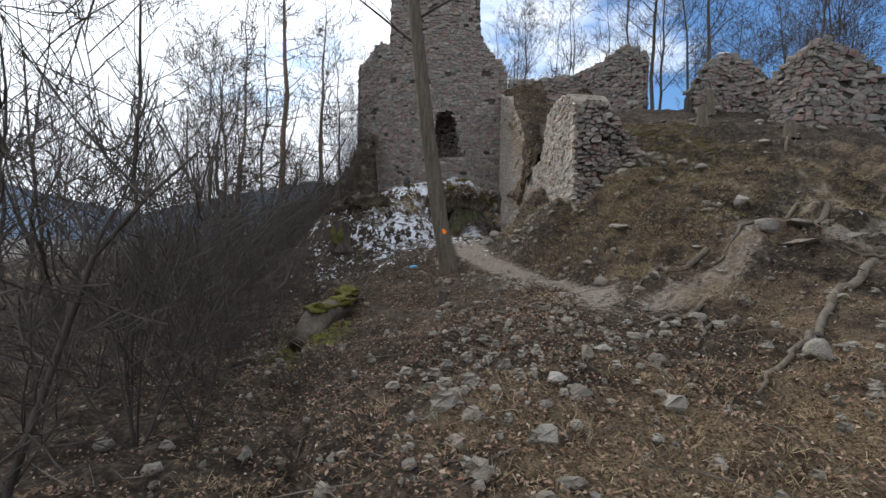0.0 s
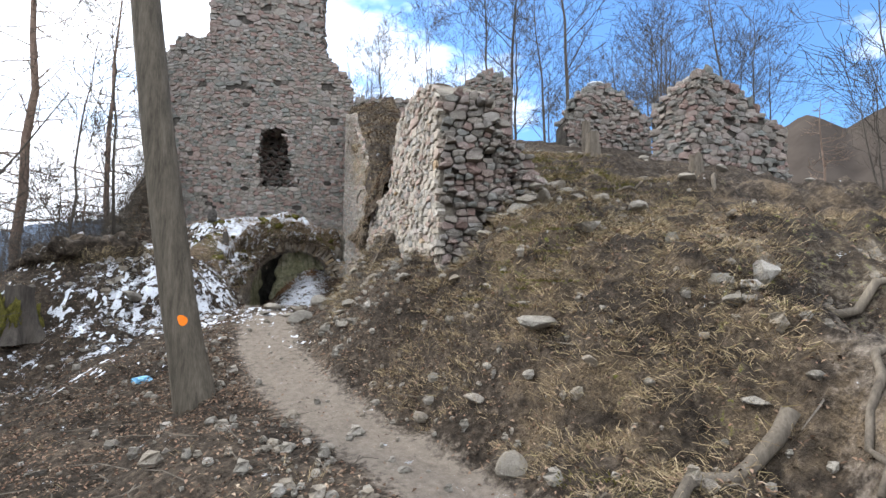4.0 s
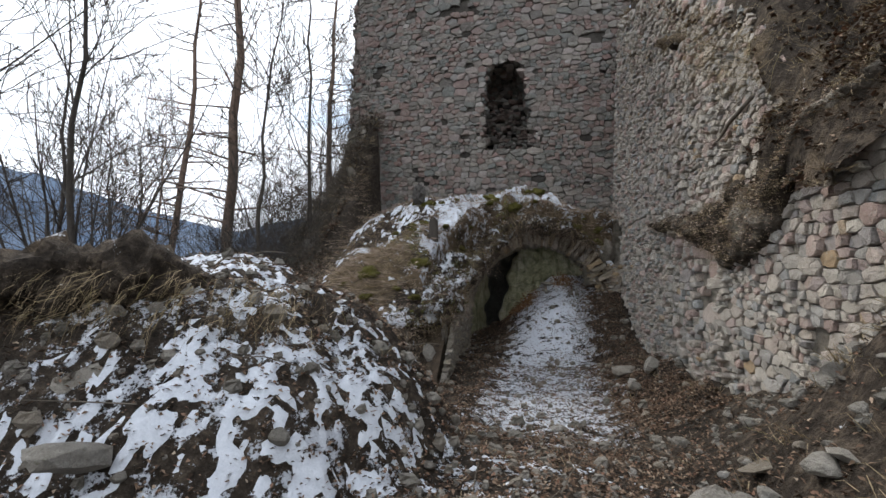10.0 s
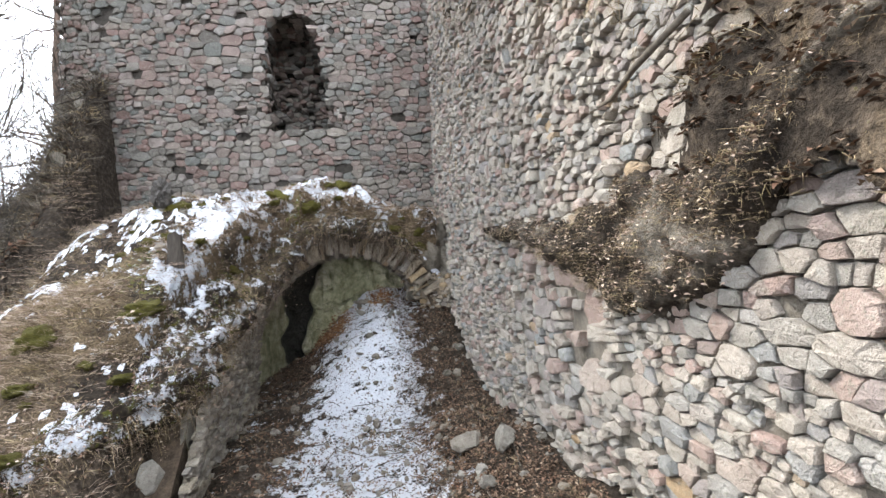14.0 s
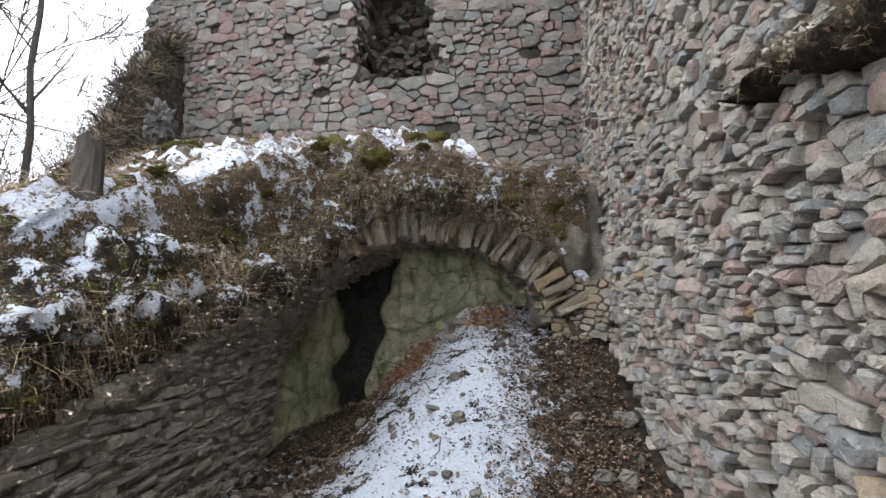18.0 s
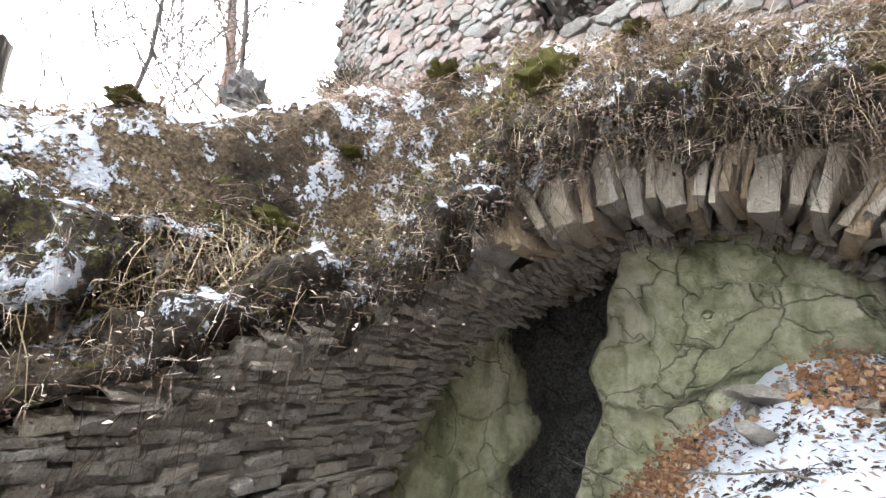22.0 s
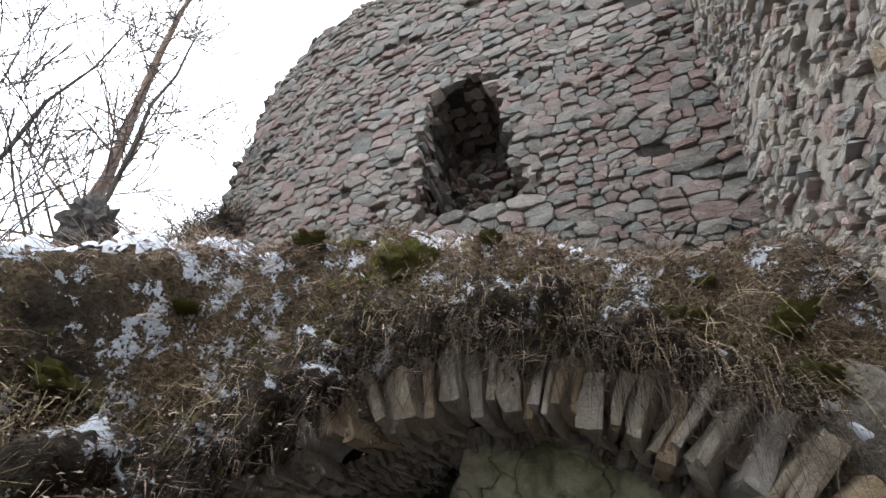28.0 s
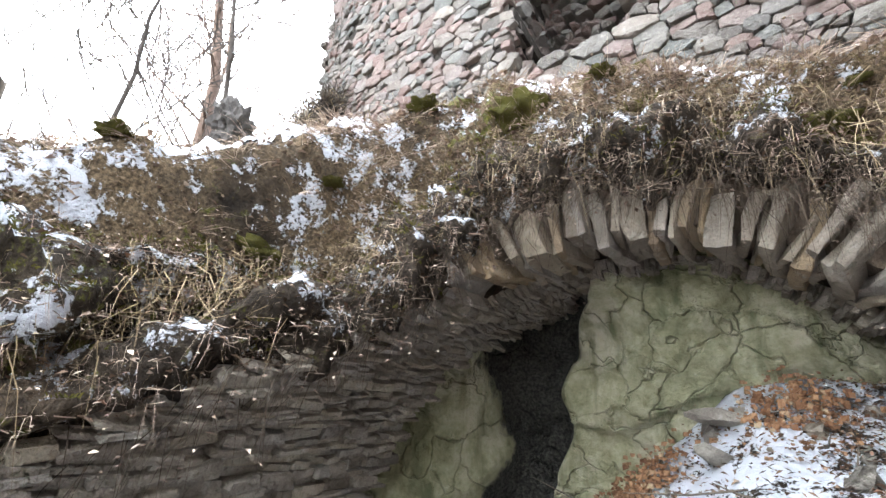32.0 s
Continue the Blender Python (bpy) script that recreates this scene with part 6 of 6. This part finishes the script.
def wall_turf():
    """Grassy earth lying along the top of the long wall."""
    n, m = 110, 16
    v = []
    seg = [0]
    for a, b in zip(WALL_LINE, WALL_LINE[1:]):
        seg.append(seg[-1] + math.hypot(b[0] - a[0], b[1] - a[1]))
    for i in range(n):
        u = 8.6 * i / (n - 1)
        x0 = float(np.interp(u, seg, [q[0] for q in WALL_LINE]))
        y0 = float(np.interp(u, seg, [q[1] for q in WALL_LINE]))
        for j in range(m):
            s = j / (m - 1)
            x = x0 - 0.06 + 1.3 * s
            z = long_top(u) + 0.05 + 0.35 * s + 0.12 * math.sin(min(1, s * 5) * 1.57) + 0.16 * float(fbm(x * 2, y0 * 2, 185)) + 0.06 * float(fbm(x * 8, y0 * 8, 186, 2)) - (0.35 if j == 0 else 0)
            v.append((x + 0.06 * float(fbm(y0 * 3, s * 4, 187)), y0, z))
    f = [tuple(int(k) for k in q)[::-1] for q in grid_faces(m, n)]
    ob = turf_attributes(link_mesh("turf_wall_top", v, f, M_GROUND, None, True), 0.1, 0.2, 0.4)
    tagged(ob, "dry grassy earth along the top of the retaining wall", "turf", kind="structure")
    rng = np.random.default_rng(189)
    a = np.array(v)
    q = a[rng.integers(0, len(a), 900)]
    tufts("dry_grass_wall_top", q[:, 0], q[:, 1], q[:, 2], rng, 14, (0.08, 0.3), "dry grass along the wall top", 0.12, 1.3, 1.4)
    q = a[rng.integers(0, len(a), 7000)]
    leaf_batch("leaf_litter_wall_top", q[:, 0], q[:, 1], q[:, 2], rng, (0.03, 0.08), "dead leaves on the earth of the wall top")


wall_turf()
# tufts on ruin tops
tops = [(x, tower_y(x) + d, tower_top(x) + 0.02) for x in np.linspace(-3.6, 3.0, 26) for d in (0.15, 0.5)]
tops += [(3.3 + 5 * s, 24.0 - 3.7 * s, 9.7) for s in np.linspace(0, 1, 16)] + [(3.15, 10.6 + 2.8 * s, 4.85 + 0.3 * s) for s in np.linspace(0, 1, 8)]
tp = np.array(tops)
tufts("dry_grass_ruins", tp[:, 0], tp[:, 1], tp[:, 2], np.random.default_rng(66), 26, (0.15, 0.42), "dry grass growing on the wall tops", 0.2, 0.9)


def turf_slope():
    """Slumped turf above the big stones, rising to the terrace."""
    n, m = 60, 40
    v = []
    for i in range(n):
        y = 14.3 + 2.9 * i / (n - 1)
        side = float(sstep(14.3, 15.0, y)) * float(sstep(17.2, 16.2, y))
        for j in range(m):
            s = j / (m - 1)
            x = 2.72 + 0.25 * (1 - side) + 1.5 * s
            z = 3.92 + 0.25 * float(fbm(y * 1.4, 0.5, 85)) + 2.3 * s ** 0.8 + 0.5 * (1 - side) * (1 - s)
            if s < 0.12:
                z -= 0.35 * (1 - s / 0.12) ** 2 * side
            v.append((x + 0.10 * float(fbm(y * 2.5, z * 2.5, 87)) - 0.08 * side * math.sin(min(1, s * 4) * math.pi), y, z + 0.2 * float(fbm(x * 2.0, y * 2.0, 89))))
    f = [tuple(int(k) for k in q) for q in grid_faces(m, n)]
    ob = turf_attributes(link_mesh("turf_slope", v, f, M_GROUND, None, True), 0, 0.2, 0.3)
    tagged(ob, "slumped dry turf above the big wall stones", "turf", kind="structure")
    a = np.array(v).reshape(n, m, 3)
    rng = np.random.default_rng(88)
    q = a[rng.integers(2, n - 2, 420), np.minimum(m - 1, (rng.beta(1.0, 1.3, 420) * m).astype(int))]
    tufts("dry_grass_slope", q[:, 0], q[:, 1], q[:, 2], rng, 15, (0.06, 0.22), "dry grass on the slumped turf", 0.10, 1.3, 1.5)
    k = rng.integers(0, n * m, 14000)
    p = a.reshape(-1, 3)[k] + rng.uniform(-0.03, 0.03, (14000, 3))
    leaf_batch("leaf_litter_slope", p[:, 0], p[:, 1], p[:, 2], rng, (0.025, 0.06), "dead leaves on the slumped turf")


turf_slope()
drng = np.random.default_rng(57)
q = DRAPE[drng.integers(0, len(DRAPE), 2600)] + drng.uniform(-0.03, 0.03, (2600, 3))
leaf_batch("leaf_litter_drape", q[:, 0] - 0.02, q[:, 1], q[:, 2], drng, (0.014, 0.042), "dead leaves and crumbs on the soil of the wall", 0.0, M_MAT)
q = DRAPE[drng.integers(0, len(DRAPE), 420)]
tufts("dry_grass_drape", q[:, 0] - 0.02, q[:, 1], q[:, 2], drng, 12, (0.03, 0.12), "dry grass and rootlets on the slumped soil", 0.06, 1.6, 2.2, M_STRAW, 0.0011)

for ob in LIPS:
    lrng = np.random.default_rng(58)
    q = np.array([v.co for v in ob.data.vertices])
    k = q[lrng.integers(0, len(q), 5000)] + lrng.uniform(-0.05, 0.05, (5000, 3))
    leaf_batch("leaf_litter_lip", k[:, 0], k[:, 1], k[:, 2], lrng, (0.015, 0.045), "dead leaves and crumbs on the overhanging turf", 0.0)
    k = q[lrng.integers(0, len(q), 900)] + lrng.uniform(-0.03, 0.03, (900, 3))
    tufts("matted_grass_lip", k[:, 0], k[:, 1], k[:, 2], lrng, 9, (0.05, 0.2), "matted stems and roots over the turf edge", 0.06, 2.0, 2.0, M_MAT, 0.0015)
    k = q[lrng.integers(0, len(q), 260)]
    tufts("moss_fuzz", k[:, 0], k[:, 1], k[:, 2] + 0.03, lrng, 22, (0.02, 0.06), "short yellow-green moss shoots", 0.06, 1.0, 0.6, M_MOSS, 0.003)


def hanging(name, line, n, out, length, seed, label, material, width=0.0018, jitter=0.16):
    rng = np.random.default_rng(seed)
    P = np.array(line, float)
    k = rng.uniform(0, len(P) - 1.001, n)
    i = k.astype(int)
    c = P[i] + (P[i + 1] - P[i]) * (k - i)[:, None] + rng.uniform(-jitter, jitter, (n, 3))
    d = np.array(out, float) + rng.normal(size=(n, 3)) * 0.45
    d /= np.linalg.norm(d, axis=1)[:, None]
    return strand_batch(name, c, d, rng.uniform(*length, n), np.full(n, width), 1.6, rng, material, label, "roots")


hanging("hanging_roots", [(x, y - 0.12, z - 0.12) for x, y, z in LIP], 2600, (0, -0.8, -0.5), (0.08, 0.30), 71, "fine dark roots hanging from the turf", M_EARTH, 0.002)
hanging("hanging_grass_lip", [(x, y - 0.1, z + 0.14) for x, y, z in LIP], 1500, (0, -0.9, 0.1), (0.12, 0.34), 72, "dry grass drooping over the vault's edge", M_STRAW)
hanging("hanging_roots_west", [(x + 0.15, y, z) for x, y, z in LIP2], 1500, (0.8, -0.3, -0.3), (0.08, 0.3), 73, "roots and dry grass hanging beside the vault", M_STRAW)
hanging("hanging_grass_top", [(3.2, 22.5, 7.8), (3.1, 20.0, 6.85), (3.0, 18.0, 6.15), (3.05, 17.2, 5.8)], 1500, (-0.6, 0, 0.3), (0.10, 0.30), 76, "dry grass along the top of the retaining wall", M_STRAW, 0.002, 0.3)
hanging("hanging_grass_mid", [(3.0, 18.2, 6.0), (2.9, 17.4, 5.6), (2.8, 16.7, 5.1), (2.8, 16.0, 4.8)], 1400, (-0.6, -0.2, 0.2), (0.08, 0.28), 78, "dry grass on the soil along the wall", M_STRAW, 0.002, 0.3)
hanging("hanging_grass_bank", [(-3.2, 14.6, 2.6), (-2.2, 14.3, 2.7), (-1.4, 14.4, 2.75), (-0.6, 14.8, 2.6)], 900, (0, -0.8, 0), (0.1, 0.3), 77, "dry grass over the edge of the snowy bank", M_STRAW)


def twigs():
    x, y, rng = scatter_xy(900, 81, (-4, 7), (0, 23), lambda x, y: near_walk(x, y, 5) * clear_of_things(x, y) * (masks(x, y)["trail"] < 0.4))
    z = land_z(x, y)
    out = []
    for a, b, c in zip(x, y, z):
        t, l = rng.uniform(0, 6.28), rng.uniform(0.12, 0.6)
        d = Vector((math.cos(t), math.sin(t), rng.uniform(-0.1, 0.3))) * l
        p = Vector((a, b, c + 0.02))
        out.append(tube([p, p + d * 0.5 + Vector(rng.uniform(-0.04, 0.04, 3)), p + d], (0.006, 0.005, 0.002), 3))
    tagged(link_mesh("twigs", *join(out), M_WOOD), "fallen twigs and dry stems on the ground", "twigs", kind="stuff")


twigs()


# ---- roots, stumps, logs ----
def ground_root(name, line, r, label, seed):
    pts, radii = [], []
    rng = np.random.default_rng(seed)
    for (x0, y0), (x1, y1) in zip(line, line[1:]):
        for s in np.linspace(0, 1, 6)[:-1]:
            pts.append((x0 + (x1 - x0) * s + rng.uniform(-0.03, 0.03), y0 + (y1 - y0) * s + rng.uniform(-0.03, 0.03)))
    pts.append(line[-1])
    n = len(pts)
    P = [(x, y, ground_z(x, y) + r * 0.45 + rng.uniform(-0.01, 0.02)) for x, y in pts]
    radii = [r * (1.1 - 0.75 * i / n) for i in range(n)]
    tagged(link_mesh(name, *tube(P, radii, 8, seed, 0.12), M_WOOD, None, True), label, "root", "roots across the ground")


ground_root("tree_root", [(4.5, 5.0), (3.9, 4.75), (3.2, 4.15), (2.75, 3.85), (2.26, 3.5)], 0.042, "thick bare root winding over the hillside", 1)
ground_root("tree_root", [(3.6, 6.5), (2.9, 6.5), (2.4, 6.3)], 0.04, "dark root lying across the trail's edge", 2)
ground_root("tree_root", [(3.1, 5.2), (2.5, 4.95), (2.0, 4.8)], 0.03, "thin root at the trail's edge", 3)
ground_root("tree_root", [(2.9, 4.8), (2.5, 4.6), (2.2, 4.2)], 0.03, "thin forked root in dry grass", 4)
ground_root("tree_root", [(5.3, 6.6), (4.6, 6.2), (3.9, 6.3), (3.4, 6.0)], 0.035, "weathered root among stones", 5)
ground_root("tree_root", [(5.6, 5.4), (4.9, 5.2), (4.4, 5.3)], 0.035, "weathered root among stones", 6)
for i, (x, y, a) in enumerate(((5.2, 8.2, 20), (6.0, 9.4, 60), (6.8, 8.6, -20), (7.6, 10.6, 35), (5.8, 10.8, 10), (8.6, 11.4, 70), (4.9, 7.2, -35), (6.4, 7.2, 15))):
    dx, dy = math.cos(radians(a)), math.sin(radians(a))
    ground_root("tree_root", [(x, y), (x + 0.5 * dx - 0.1 * dy, y + 0.5 * dy), (x + 1.1 * dx, y + 1.1 * dy + 0.1)], 0.035, "weathered root across the stony hillside", 20 + i)
ground_root("fallen_branch", [(1.25, 5.5), (0.95, 5.62), (0.6, 5.85)], 0.022, "short fallen branch on the leaves", 7)
ground_root("fallen_branch", [(2.75, 12.9), (2.3, 12.5), (2.1, 12.1)], 0.018, "dead stick on the bank", 8)
tagged(link_mesh("wall_root", *tube([(2.66, 16.95, 4.35), (2.60, 16.7, 4.32), (2.58, 16.45, 4.4), (2.62, 16.1, 4.52)], (0.010, 0.014, 0.018, 0.018), 7, 2, 0.1), M_WOOD, None, True), "bare root growing out of the wall", "root")
tagged(link_mesh("vault_root", *tube([(-0.42, 21.06, 3.02), (-0.42, 21.04, 2.95), (-0.42, 21.02, 2.84), (-0.42, 20.98, 2.79), (-0.42, 20.94, 2.74), (-0.42, 20.87, 2.72)], (0.02, 0.021, 0.02, 0.018, 0.016, 0.012), 8, 3, 0.2), M_BARK, None, True), "pale root curling out of the turf", "root")


def stump(x, y, r, h, label, seed, mossy=False, flare=1.7, z=None):
    rng = np.random.default_rng(seed)
    root = new("tree_stump")
    root.location = (x, y, (ground_z(x, y) if z is None else z) - 0.08)
    n, v, f = 22, [], []
    lobes = rng.integers(4, 6)
    ph = rng.uniform(0, 6)
    levels = (0, 0.12, 0.3, 0.55, 0.8, 1.0)
    for s in levels:
        for k in range(n):
            a = 2 * math.pi * k / n
            fl = 1 + (flare - 1) * (1 - s) ** 3 * (0.65 + 0.5 * math.cos(lobes * a + ph))
            rr = r * fl * (1 - 0.12 * s) * (1 + 0.06 * rng.uniform(-1, 1))
            zz = h * s + (0.12 * h * noise.noise((math.cos(a) * 1.5, math.sin(a) * 1.5, seed)) if s == 1 else 0)
            v.append((rr * math.cos(a), rr * math.sin(a), zz))
    for j in range(len(levels) - 1):
        f += [(j * n + k, j * n + (k + 1) % n, (j + 1) * n + (k + 1) % n, (j + 1) * n + k) for k in range(n)]
    v.append((0, 0, h * 0.93))
    f += [((len(levels) - 1) * n + k, (len(levels) - 1) * n + (k + 1) % n, len(v) - 1) for k in range(n)]
    link_mesh("stump_body", v, f, M_BARK_DARK if r < 0.1 or mossy else M_WOOD, root)
    if mossy:
        for k in range(5):
            a = rng.uniform(0, 6.28)
            ob = part("moss_cushion", lump(seed + k, (0.12 * r / 0.3, 0.12 * r / 0.3, 0.2), 0.8, 3, 2.4), M_MOSS, root, "green moss cushion", True)
            ob.location = (math.cos(a) * r * 1.05, math.sin(a) * r * 1.05, h * rng.uniform(0.15, 0.6))
    return tagged(root, label, "tree stump")


stump(-2.75, 13.3, 0.19, 0.85, "mossy weathered tree stump at the slope's edge", 1, True, 2.1)
stump(0.05, 7.85, 0.085, 0.30, "small grey cut stump in the leaves", 2)
stump(-0.92, 20.62, 0.09, 0.42, "short dark stump on the grassy mound", 3, False, 1.2)
stump(9.4, 16.7, 0.14, 0.9, "tall jagged stump beside the ruined wall", 4, False, 1.25)
stump(7.3, 13.4, 0.15, 0.6, "broken grey stump on the hillside", 5, False, 1.3)
stump(8.9, 12.2, 0.14, 0.45, "low broken stump on the hillside", 6, False, 1.3)


def mossy_log():
    root = new("mossy_log")
    P = [(-2.05, 7.2), (-1.95, 7.9), (-1.85, 8.7), (-1.8, 9.5)]
    Q = [(x, y, ground_z(x, y) + 0.16) for x, y in P]
    link_mesh("log_body", *tube(Q, (0.22, 0.24, 0.2, 0.14), 12, 5, 0.1), M_WOOD, root, True)
    for i, (x, y, z) in enumerate(Q[1:] + [(-1.8, 8.7, Q[1][2])]):
        ob = part("moss_cushion", lump(30 + i, (0.22, 0.34, 0.09), 0.75, 3), M_MOSS, root, "yellow-green moss cushion", True)
        ob.location = (x, y, z + 0.13)
    tagged(root, "rotting log under yellow-green moss at the slope's edge", "log")


mossy_log()


def moss_tufts():
    rng = np.random.default_rng(91)
    cap = np.array(CAP)
    spots = [tuple(q) for q in cap[rng.integers(0, len(cap), 64)]]
    spots += [(x, y, ground_z(x, y)) for x, y in zip(rng.uniform(-2.6, -0.9, 26), rng.uniform(18.3, 22.8, 26))]
    spots += [(x + rng.uniform(-0.1, 0.1), y, z + 0.12) for x, y, z in LIP + LIP2]
    protos = []
    for i in range(6):
        bm = lump(60 + i, (1, 1, 0.6), 0.7, 3, 2.2)
        me = bpy.data.meshes.new("moss_cushion")
        bm.to_mesh(me)
        bm.free()
        me.materials.append(M_MOSS)
        me.polygons.foreach_set("use_smooth", [True] * len(me.polygons))
        protos.append(me)
    base = []
    for i, (x, y, z) in enumerate(spots):
        ob = new("moss_cushion", protos[i % 6])
        r = rng.uniform(0.05, 0.12) * rng.choice([0.8, 1.0, 1.7])
        ob.matrix_basis = pose(x, y, z + 0.01, rng.uniform(-20, 20), rng.uniform(-20, 20), rng.uniform(0, 360)) @ Matrix.Diagonal((r, r * rng.uniform(0.7, 1.3), r * 0.8, 1))
        tagged(ob, "yellow-green moss cushion on the turf", "moss", "moss on the mound")
        base += [(x + r * math.cos(a) * k, y + r * math.sin(a) * k, z + r * 0.35 * (1 - k * k)) for a, k in zip(rng.uniform(0, 6.28, 8), rng.uniform(0, 1, 8))]
    p = np.array(base)
    tufts("moss_fuzz", p[:, 0], p[:, 1], p[:, 2], rng, 14, (0.02, 0.05), "short yellow-green moss shoots", 0.035, 1.0, 0.6, M_MOSS, 0.0035)


moss_tufts()


def snow_sheet(name, X, Y, Z, cover, seed, label, fine=17):
    """Thin snow that lies above the ground where the cover is high and dips under it elsewhere."""
    f1 = 0.55 * fbm(X * 1.5, Y * 1.5, seed, 2) + 0.7 * fbm(X * 6, Y * 6, seed + 5, 3) + 0.95 * fbm(X * fine, Y * fine, seed + 9, 2)
    lift = np.clip(0.03 * (f1 - 1 + 1.6 * cover), -0.05, 0.016)
    V = np.stack([X, Y, Z + lift + 0.004 * fbm(X * 30, Y * 30, seed + 2, 1)], -1)
    nx, ny = X.shape[1], X.shape[0]
    F = grid_faces(nx, ny)
    keep = lift.ravel()[F].max(1) > -0.004
    used, F = np.unique(F[keep], return_inverse=True)
    F = F.reshape(-1, 4)
    tagged(link_mesh(name, V.reshape(-1, 3)[used], [tuple(int(k) for k in q) for q in F], M_SNOW, None, True), label, "snow", kind="stuff")


def snow_cover():
    X, Y = np.meshgrid(np.arange(-1.0, 2.7, 0.03), np.arange(21.2, 24.6, 0.03))
    th = np.arccos(np.clip((X - VX) / (VR + 0.5), -1, 1))
    front = np.interp(th, [-0.3, 0.3, 1.2, 1.9, 2.4, 2.8, 3.14, 3.6], [22.5, 22.65, 22.85, 22.65, 22.15, 20.9, 19.3, 18.4])
    Z = np.maximum(mound_height(X, Y), VS + (VR + 0.4) * np.sin(th) + 0.12) + 0.17 * fbm(X * 2.7, Y * 2.7, 43, 4) + 0.05 * fbm(X * 11, Y * 11, 49, 2)
    snow_sheet("snow_on_mound", X, Y, Z + 0.045, 0.62 - 2.0 * sstep(front + 0.25, front, Y) - 0.2 * sstep(23.6, 24.2, Y), 301, "thin patchy snow on the turf over the vault")
    X, Y = np.meshgrid(np.arange(-3.2, -0.75, 0.035), np.arange(17.2, 24.2, 0.035))
    snow_sheet("snow_on_west_turf", X, Y, land_z(X, Y) + 0.022, -0.32 + 0.10 * sstep(-3.3, -1.6, X) + 0.46 * sstep(19.8, 21.6, Y) - 0.5 * sstep(-0.95, -0.8, X), 303, "thin patchy snow on the mound beside the vault", 24)
    X, Y = np.meshgrid(np.arange(-4.2, 1.6, 0.028), np.arange(11.6, 16.8, 0.028))
    cover = 0.50 * np.exp(-(np.abs((X + 0.75 + 0.25 * (Y - 14)) / 1.5) ** 3) - np.abs((Y - 14.2) / 1.8) ** 3) - 0.6 * sstep(-0.2, 0.5, X) * sstep(13.6, 12.8, Y) + 0.15 * np.exp(-((X + 2.6) / 0.9) ** 2 - ((Y - 12.6) / 1.3) ** 2)
    cover = cover * sstep(12.2, 13.6, Y + 0.35 * X)
    snow_sheet("snow_on_bank", X, Y, land_z(X, Y), cover, 305, "old patchy snow on the bank beside the trail", 25)


snow_cover()


def litter_bag():
    bm = lump(77, (0.11, 0.08, 0.05), 0.7, 2, 2.5)
    ob = part("plastic_scrap", bm, simple_material("blue_plastic", (0.10, 0.30, 0.50), (0.25, 0.50, 0.70), 20, 0.4), None)
    ob.location = (-0.6, 11.4, ground_z(-0.6, 11.4) + 0.04)
    tagged(ob, "crumpled light blue plastic scrap on the leaves", "litter")


litter_bag()


def orange_earth():
    m = island_material("rusty_earth", [(0, (0.11, 0.055, 0.03)), (0.5, (0.22, 0.12, 0.065)), (0.9, (0.30, 0.18, 0.10)), (1, (0.40, 0.32, 0.22))])
    rng = np.random.default_rng(15)
    base = np.array([(math.cos(a) * math.cos(b), math.sin(a) * math.cos(b), math.sin(b)) for b in (-0.6, 0.5) for a in np.arange(5) * 1.2566 + b])
    faces = [(i, (i + 1) % 5, 5 + (i + 1) % 5, 5 + i) for i in range(5)] + [(5, 6, 7, 8, 9)]
    n = 2400
    x = np.concatenate([rng.normal(0.85, 0.17, n - 700), rng.normal(1.75, 0.14, 700)])
    y = rng.normal(23.3, 0.13, n)
    z = np.array([ground_z(a, b) for a, b in zip(x, y)]) + 0.35 * np.maximum(0, y - 23.1) * rng.uniform(0.2, 1.0, n)
    s = rng.uniform(0.004, 0.014, n) * rng.choice([0.6, 1, 1.8], n)
    V = base[None] * s[:, None, None] * rng.uniform(0.6, 1.3, (n, 10, 1)) + np.stack([x, y, z], 1)[:, None]
    tagged(link_mesh("rusty_earth", V.reshape(-1, 3), [tuple(10 * i + k for k in f) for i in range(n) for f in faces], m), "rusty brown earth crumbs fallen from the vault's back wall", "earth", kind="stuff")


orange_earth()
